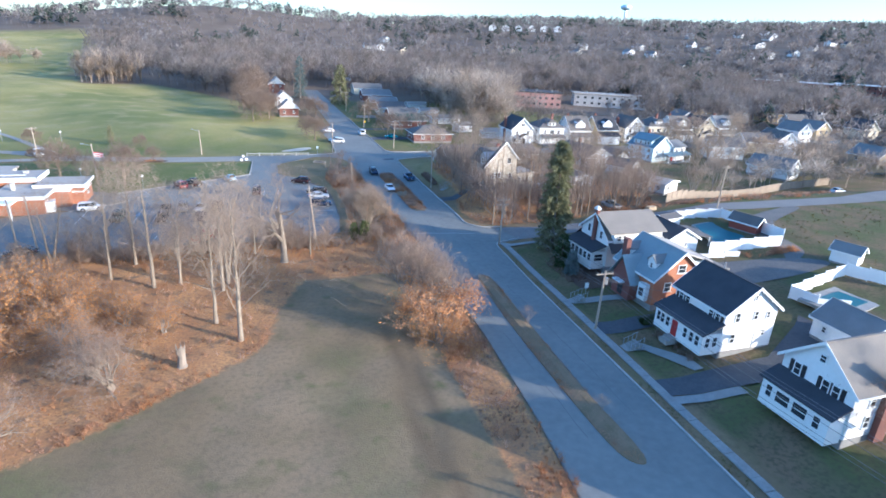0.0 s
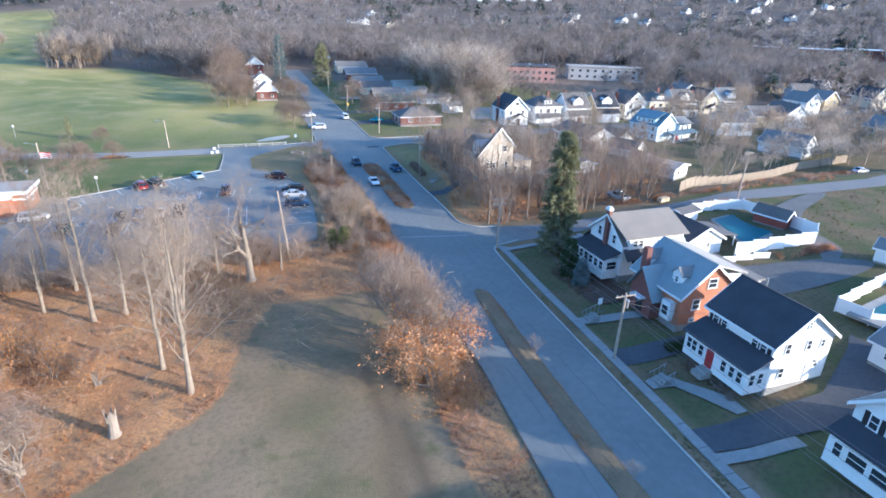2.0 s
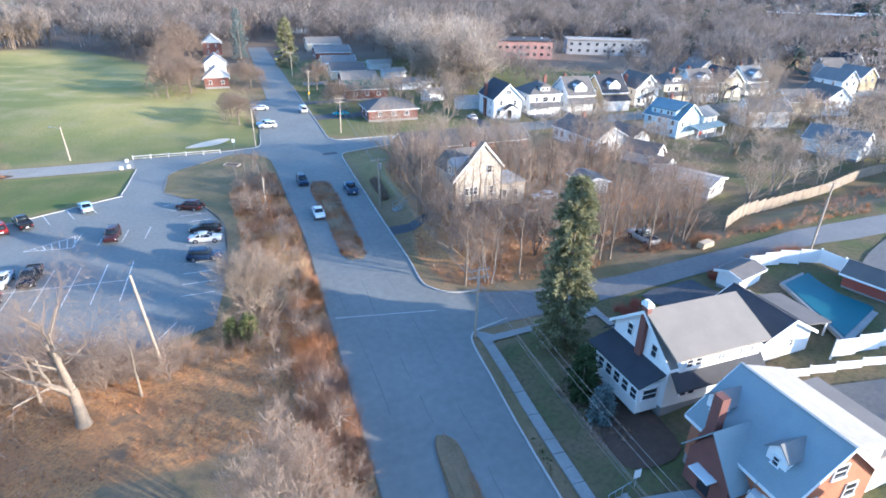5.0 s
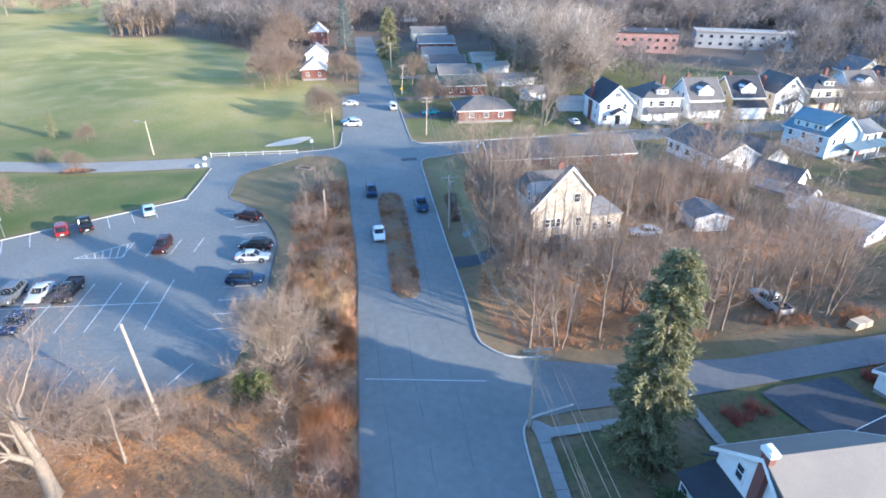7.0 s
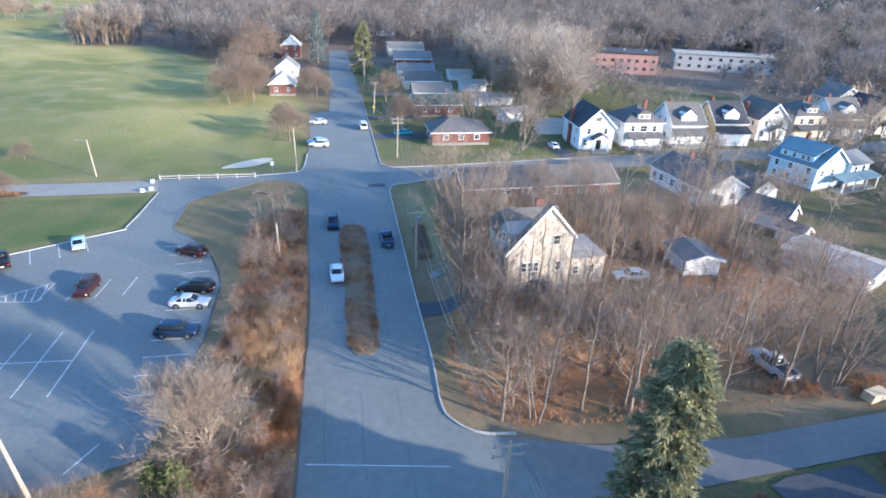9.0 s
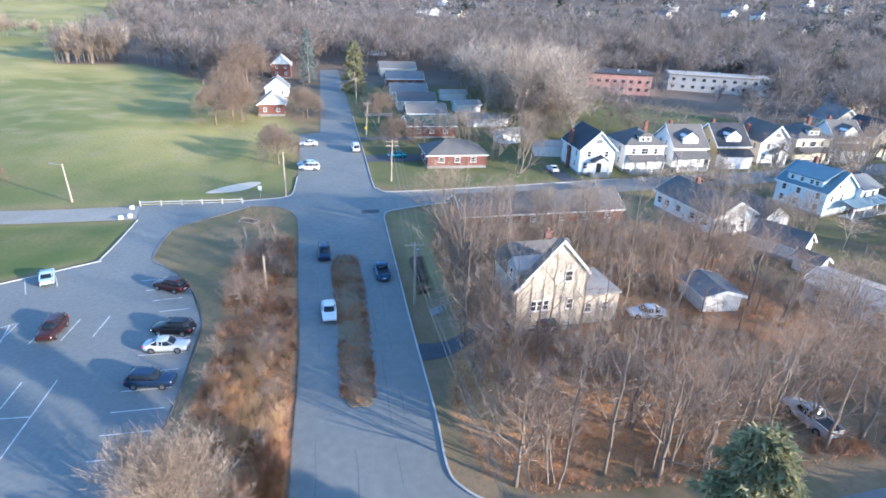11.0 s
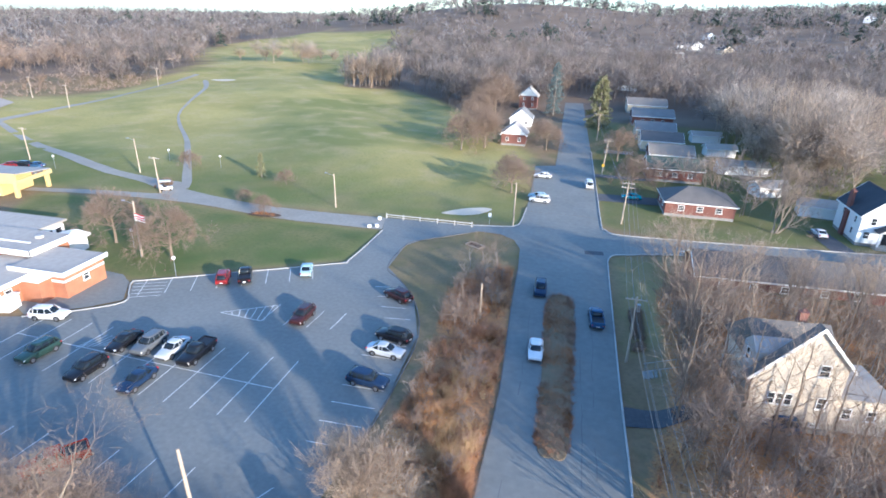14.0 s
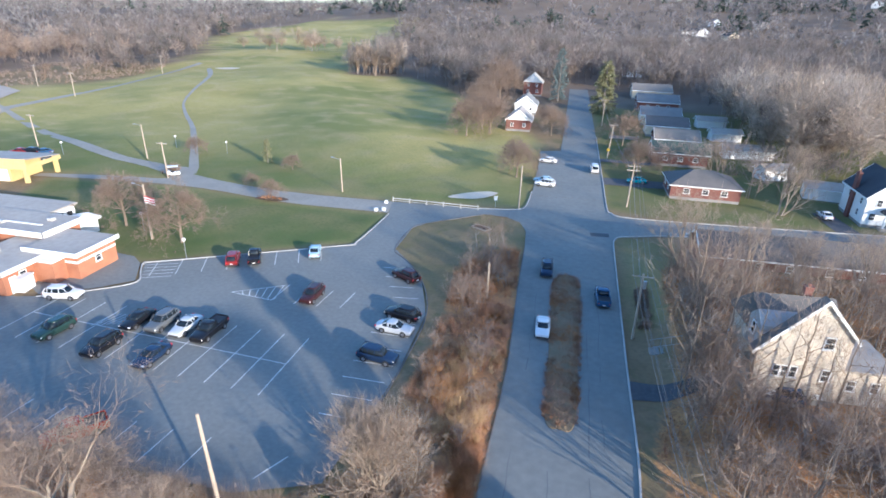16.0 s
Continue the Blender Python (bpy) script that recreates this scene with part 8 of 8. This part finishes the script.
for a in ((-1.5, -0.8, -0.1, 1.5, -0.65, 0.25), (-1.5, 0.65, -0.1, 1.5, 0.8, 0.25), (-1.5, -0.65, -0.1, -1.35, 0.65, 0.25), (1.35, -0.65, -0.1, 1.5, 0.65, 0.25)):
    part("timber", boxes(a), M_WOODPOLE, bed)
part("soil", boxes((-1.35, -0.65, -0.1, 1.35, 0.65, 0.12)), M_MULCH, bed)
dr = sheet("drain_cover", [(5.2, 70.2), (8.2, 70.6), (8.1, 72.2), (5.1, 71.8)], M_DRIVE, 0.03, "dark asphalt patch at the crossing", "road patch")


def shrub_mass(name, label, spots, h, material, blades, w, seed, crown=0.6, rise=1.0):
    """Dense low brush: fans of thin stems from many roots, as one mass."""
    rg = np.random.default_rng(seed)
    P = np.array(spots, float)
    n = len(P)
    H = h * rg.uniform(0.45, 1.25, n)
    Z = height(P[:, 0], P[:, 1]) - 0.08
    a = rg.uniform(0, 2 * np.pi, (n, blades))
    lo = rg.uniform(0, 0.55, (n, blades)) ** 2
    out = rg.uniform(0.1, 1.0, (n, blades)) * crown * H[:, None]
    base = np.stack([P[:, 0, None] + np.cos(a) * out * lo, P[:, 1, None] + np.sin(a) * out * lo, Z[:, None] + H[:, None] * lo], 2)
    tip = np.stack([P[:, 0, None] + np.cos(a) * out, P[:, 1, None] + np.sin(a) * out, Z[:, None] + H[:, None] * rg.uniform(0.45, 1.0, (n, blades)) * rise], 2) + rg.normal(0, 0.06, (n, blades, 3))
    side = rg.normal(0, 1, (n, blades, 3))
    side /= np.linalg.norm(side, axis=2, keepdims=True)
    V = np.stack([base - side * w, base + side * w, tip], 2).reshape(-1, 3)
    me = bpy.data.meshes.new(name)
    k = len(V) // 3
    me.vertices.add(len(V))
    me.vertices.foreach_set("co", V.ravel())
    me.loops.add(len(V))
    me.loops.foreach_set("vertex_index", np.arange(len(V), dtype=np.int32))
    me.polygons.add(k)
    me.polygons.foreach_set("loop_start", np.arange(0, len(V), 3, dtype=np.int32))
    me.polygons.foreach_set("loop_total", np.full(k, 3, dtype=np.int32))
    me.update(calc_edges=True)
    me.materials.append(material)
    return tagged(new(name, me), label, "brush", kind="stuff")


def fill(poly, n, seed, keep=None):
    rg = np.random.default_rng(seed)
    P = np.array(poly)
    x, y = rg.uniform(P[:, 0].min(), P[:, 0].max(), n * 4), rg.uniform(P[:, 1].min(), P[:, 1].max(), n * 4)
    ok = inside(poly, x, y)
    # gather into drifts
    ok &= (np.sin(x * 0.55 + 2 * np.sin(y * 0.3)) + np.sin(y * 0.7 + 1.7 * np.sin(x * 0.4)) + rg.normal(0, 0.8, x.shape)) > -0.6
    if keep is not None:
        ok &= keep(x, y)
    return np.array([on_slope(a, b)[:2] for a, b in np.stack([x[ok], y[ok]], 1)[:n]])


shrub_mass("brush", "tangled undergrowth at the edge of the west woods", fill([(-205, 60), (-199, 165), (-197, 215), (-201, 245), (-240, 260), (-250, 60)], 900, 31), 2.2, M_TWIG_MID, 30, 0.03, 31, 0.8)
shrub_mass("brush", "tawny fringe of tall dry grass along the meadow", fill([(-52, -41.4), (-44, -37), (-38.6, -33), (-31.2, -27.2), (-29, -24.2), (-29.6, -23.6), (-32, -26), (-39, -31.4), (-45, -35.4), (-52, -39.6)], 900, 32), 0.42, M_BRUSH, 22, 0.01, 32, 0.9)
EDGE = [(-5.0, -14), (-4.8, 4), (-4.6, 17), (-7.6, 17), (-9, 4), (-9.5, -14)]
shrub_mass("brush", "dry russet undergrowth under the bare trees", fill(WOOD_LEFT, 3600, 1), 0.9, M_BRUSH, 22, 0.011, 1, 0.8)
shrub_mass("brush", "tall bare thicket before the car park", fill([(-62, 6), (-40, 8.6), (-20, 8.6), (-13, 11), (-9.6, 13), (-9.6, 5), (-20, 3.4), (-40, 3.4), (-62, 1)], 900, 2), 2.6, M_TWIG_MID, 34, 0.009, 2, 0.5)
shrub_mass("brush", "bare thicket along the street edge", fill(EDGE, 1300, 3), 1.9, M_BRUSH, 36, 0.01, 3, 0.6)
shrub_mass("brush", "tawny dry brush in the roadside strip", fill(WOOD_STRIP, 1600, 4), 1.3, M_BRUSH, 36, 0.01, 4, 0.55)
shrub_mass("brush", "pale gold dry grass clumps in the roadside strip", fill([(-5, 18), (-4.8, 30), (-8, 34), (-10, 28), (-9, 18)], 160, 5), 1.9, M_BRUSH_TAN, 46, 0.011, 5, 0.5)
shrub_mass("brush", "dry brush beside the street", fill(ROADSIDE, 1300, 6), 0.8, M_BRUSH, 26, 0.01, 6, 0.6)
shrub_mass("brush", "dry undergrowth in the wood by the plaster house", fill(WOOD_RIGHT, 2000, 7, lambda x, y: ~((x > 18.5) & (x < 32) & (y > 27) & (y < 38)) & ~((x > 35) & (x < 41) & (y > 9) & (y < 15))), 1.1, M_BRUSH, 28, 0.01, 7, 0.6)
shrub_mass("brush", "tall bare saplings in the wood", fill(WOOD_RIGHT, 220, 8, lambda x, y: ~((x > 18.5) & (x < 32) & (y > 27) & (y < 38)) & ~((x > 35) & (x < 41) & (y > 9) & (y < 15))), 3.2, M_TWIG, 34, 0.009, 8, 0.35)
shrub_mass("brush", "dry brown grass on the far median", fill([(p[0] + (0.25 if p[0] > 1.5 else -0.25), p[1]) for p in MEDIAN_FAR], 1700, 9), 0.8, M_BRUSH, 22, 0.011, 9, 0.7)
shrub_mass("brush", "dry brown grass on the near median", fill(MEDIAN_NEAR, 2400, 10), 0.42, M_BRUSH, 18, 0.012, 10, 0.9)
shrub_mass("brush", "bare hedge along the side street", fill([(36, 14.5), (46, 15.5), (58, 17), (72, 18.5), (90, 20), (110, 22), (110, 18), (74, 16.5), (58, 15.6), (46, 13.2)], 700, 11), 1.2, M_BRUSH, 30, 0.012, 11, 0.7)
shrub_mass("brush", "reddish bare hedge behind the pool fence", fill([(50, 8.2), (62, 10), (64, 8), (52, 6.8)], 120, 12), 1.4, M_BRUSH, 40, 0.012, 12, 0.6)
M_REDTWIG = island_mat("red_twigs", (0.3, 0.1, 0.07), (0.46, 0.18, 0.13), trans=0.3)
shrub_mass("brush", "red-stemmed bare shrubs beside the side street", fill([(26.5, 1.2), (30.5, 2.4), (31, 0.4), (27, -0.4)], 60, 43), 1.3, M_REDTWIG, 40, 0.012, 43, 0.7)
shrub_mass("brush", "red-stemmed bare hedge beyond the side street", fill([(43, 5.6), (58, 8.4), (62, 9), (62, 7), (50, 6.6), (44, 4)], 160, 44), 1.4, M_REDTWIG, 40, 0.013, 44, 0.7)
shrub_mass("brush", "clipped dark hedge by the white house", fill([(17.2, -31.4), (16.8, -30.2), (14.5, -30.2), (14.5, -31.0)], 40, 13), 1.3, M_YEW, 60, 0.02, 13, 0.5)
shrub_mass("brush", "bare foundation shrubs before the white house", fill([(14.2, -33), (15.4, -33), (15.4, -39.4), (14.2, -39.4)], 70, 14), 1.0, M_TWIG, 40, 0.009, 14, 0.6)
shrub_mass("brush", "dark bare hedge beside the street bank", fill([(9.9, 41.5), (11.3, 41.5), (11.8, 52), (10.4, 52)], 130, 15), 1.1, M_TWIG, 60, 0.016, 15, 0.6)
shrub_mass("brush", "dark low planting before the porch", fill([(12.5, -8), (17, -8), (17, -16.5), (12.5, -17.5)], 150, 16), 0.7, M_TWIG, 40, 0.01, 16, 0.8)
shrub_mass("brush", "dry brush behind the pool fence", fill([(48, -15.5), (61, -14.6), (61.5, -12.6), (48, -13.2)], 130, 17), 1.0, M_BRUSH, 30, 0.011, 17, 0.7)

shrub_mass("brush", "tussocks and dry brush on open ground behind the houses", fill([(66, -12), (122, -14), (122, 8), (95, 9), (70, 2)], 220, 18), 0.5, M_GRASSBLADE, 24, 0.02, 18, 0.9)
shrub_mass("brush", "tussocks and dry brush behind the back fences", fill([(66, -46), (122, -46), (122, -17), (66, -19)], 220, 19), 0.5, M_GRASSBLADE, 24, 0.02, 19, 0.9)
shrub_mass("brush", "dry grass tussocks along the pavement", fill([(5.2, -60), (6.0, -44), (6.8, -30), (7.8, -13), (8.6, -4), (9.1, -4), (8.3, -13), (7.8, -30), (7.0, -44), (6.4, -60)], 600, 20), 0.16, M_GRASSBLADE, 16, 0.02, 20, 1.6)


def leaf_scatter(name, label, poly, n, size, material, seed):
    rg = np.random.default_rng(seed)
    P = fill(poly, n, seed)
    n = len(P)
    z = height(P[:, 0], P[:, 1]) + rg.uniform(0.0, 0.06, n)
    a = rg.uniform(0, 2 * np.pi, n)
    s = size * rg.uniform(0.5, 1.3, n)
    C = np.stack([P[:, 0], P[:, 1], z], 1)
    u = np.stack([np.cos(a) * s, np.sin(a) * s, rg.normal(0, 0.3, n) * s], 1)
    v = np.stack([-np.sin(a) * s * 0.6, np.cos(a) * s * 0.6, rg.normal(0, 0.3, n) * s], 1)
    V = np.stack([C - u, C + v, C + u, C - v], 1).reshape(-1, 3)
    me = mesh(name, V, [(4 * i, 4 * i + 1, 4 * i + 2, 4 * i + 3) for i in range(n)], material)
    return tagged(new(name, me), label, "leaves", kind="stuff")


leaf_scatter("fallen_leaves", "rust and orange leaves fallen under the trees", WOOD_LEFT, 30000, 0.085, M_LEAFGROUND, 21)
leaf_scatter("fallen_leaves", "rust and orange leaves fallen in the wood", WOOD_RIGHT, 16000, 0.09, M_LEAFGROUND, 22)
leaf_scatter("fallen_leaves", "orange leaves below the young oaks", [(-14, -33), (-7, -33), (-6.4, -20), (-13, -18)], 4000, 0.075, M_ORANGE, 23)


# ---- small things round the clubhouse ----
sh_ = house("small flat white shed behind the clubhouse", -71.0, 47.5, 8, 3.4, 4.2, 2.3, 2.6, M_SIDING, M_FENCE, (), name="shed", base=0.1)
box_ = thing("storage_box", -64.5, 30.8, 0, 10, "white storage container beside the clubhouse door", "container")
part("body", boxes((-1.6, -1.0, 0, 1.6, 1.0, 1.7), bevel=0.05), M_FENCE, box_)
part("lid", boxes((-1.7, -1.1, 1.7, 1.7, 1.1, 1.85), bevel=0.03), M_TRIM, box_)
cart = thing("golf_cart", -78.5, 80.0, hz(-78.5, 80.0), 35, "white golf cart with a roof beside the path", "golf cart")
part("body", boxes((-1.2, -0.6, 0.25, 1.2, 0.6, 0.75), (-1.2, -0.6, 0.75, -0.5, 0.6, 1.05), bevel=0.06), M_FENCE, cart)
part("seat", boxes((-0.5, -0.55, 0.75, 0.1, 0.55, 0.95), (-0.6, -0.55, 0.95, -0.45, 0.55, 1.4), bevel=0.04), M_SHUTTER, cart)
part("roof", boxes((-1.15, -0.65, 1.9, 0.95, 0.65, 1.98), bevel=0.03), M_FENCE, cart)
for px, py in ((-1.0, -0.55), (-1.0, 0.55), (0.8, -0.55), (0.8, 0.55)):
    part("post", tube(bmesh.new(), (px, py, 0.7), (px, py, 1.9), 0.025, n=6), M_METAL, cart)
for px, py in ((-0.8, -0.6), (-0.8, 0.6), (0.8, -0.6), (0.8, 0.6)):
    part("wheel", tube(bmesh.new(), (px, py - 0.09, 0.23), (px, py + 0.09, 0.23), 0.23, n=12), M_RUBBER, cart)
M_FLAGRED = mat("red_cloth", (0.5, 0.04, 0.05), None, 3, 0.8)
fl = thing("flag", -60.0, 49.0, hz(-60, 49.4), 0, "small flag of red and white stripes on a pole", "flag")
for k in range(6):
    z0 = 6.9 - k * 0.18
    v = []
    for i in range(8):
        wave = 0.1 * math.sin(i * 0.9)
        v += [(0.15 + i * 0.24, wave, z0 - i * 0.03), (0.15 + i * 0.24, wave, z0 - 0.18 - i * 0.03), (0.15 + i * 0.24, wave + 0.015, z0 - i * 0.03), (0.15 + i * 0.24, wave + 0.015, z0 - 0.18 - i * 0.03)]
    f = []
    for i in range(7):
        a, b = i * 4, i * 4 + 4
        f += [(a, a + 1, b + 1, b), (a + 2, b + 2, b + 3, a + 3), (a, b, b + 2, a + 2), (a + 1, a + 3, b + 3, b + 1)]
    child("stripe", mesh("stripe", v, f, M_FLAGRED if k % 2 == 0 else M_TRIM), fl)
part("staff", tube(bmesh.new(), (0.1, 0, 0), (0.1, 0, 7.0), 0.04, 0.03, 8), M_METAL, fl, "thin metal staff")
sheet("forecourt", [(-66, 33), (-60.9, 30.2), (-55.5, 33.7), (-52.7, 36.6), (-55.6, 41.2), (-58, 43.0), (-66, 44)], M_LOT, 0.05, "worn grey asphalt forecourt beside the brick clubhouse", "pavement")
sheet("mulch_bed", smooth_line([(15.6, -12.4), (19.0, -12.6), (18.6, -18.8), (13.6, -19.6), (13.2, -16.2)], 4, True), M_MULCH, 0.07, "dark planting bed before the houses", "flower bed")
sheet("mulch_bed", smooth_line([(-55.6, 71.6), (-54, 73.2), (-51, 73.4), (-49.2, 72.4), (-50.5, 71.3), (-53.2, 70.9)], 4, True), M_MULCH, 0.07, "dark mulch bed on the lawn", "flower bed")
shrub_mass("brush", "low dark shrubs in the mulch bed", fill([(-55, 71.8), (-54, 72.9), (-51, 73), (-49.8, 72.3), (-51, 71.5)], 26, 41), 0.7, M_BRUSH, 40, 0.03, 41, 0.8)
shrub_mass("brush", "round brown shrubs beside the cart path", fill([(-82, 80.5), (-82, 84), (-79.6, 83.6), (-79.6, 80.8)], 14, 42), 2.0, M_TWIG, 90, 0.03, 42, 0.6)
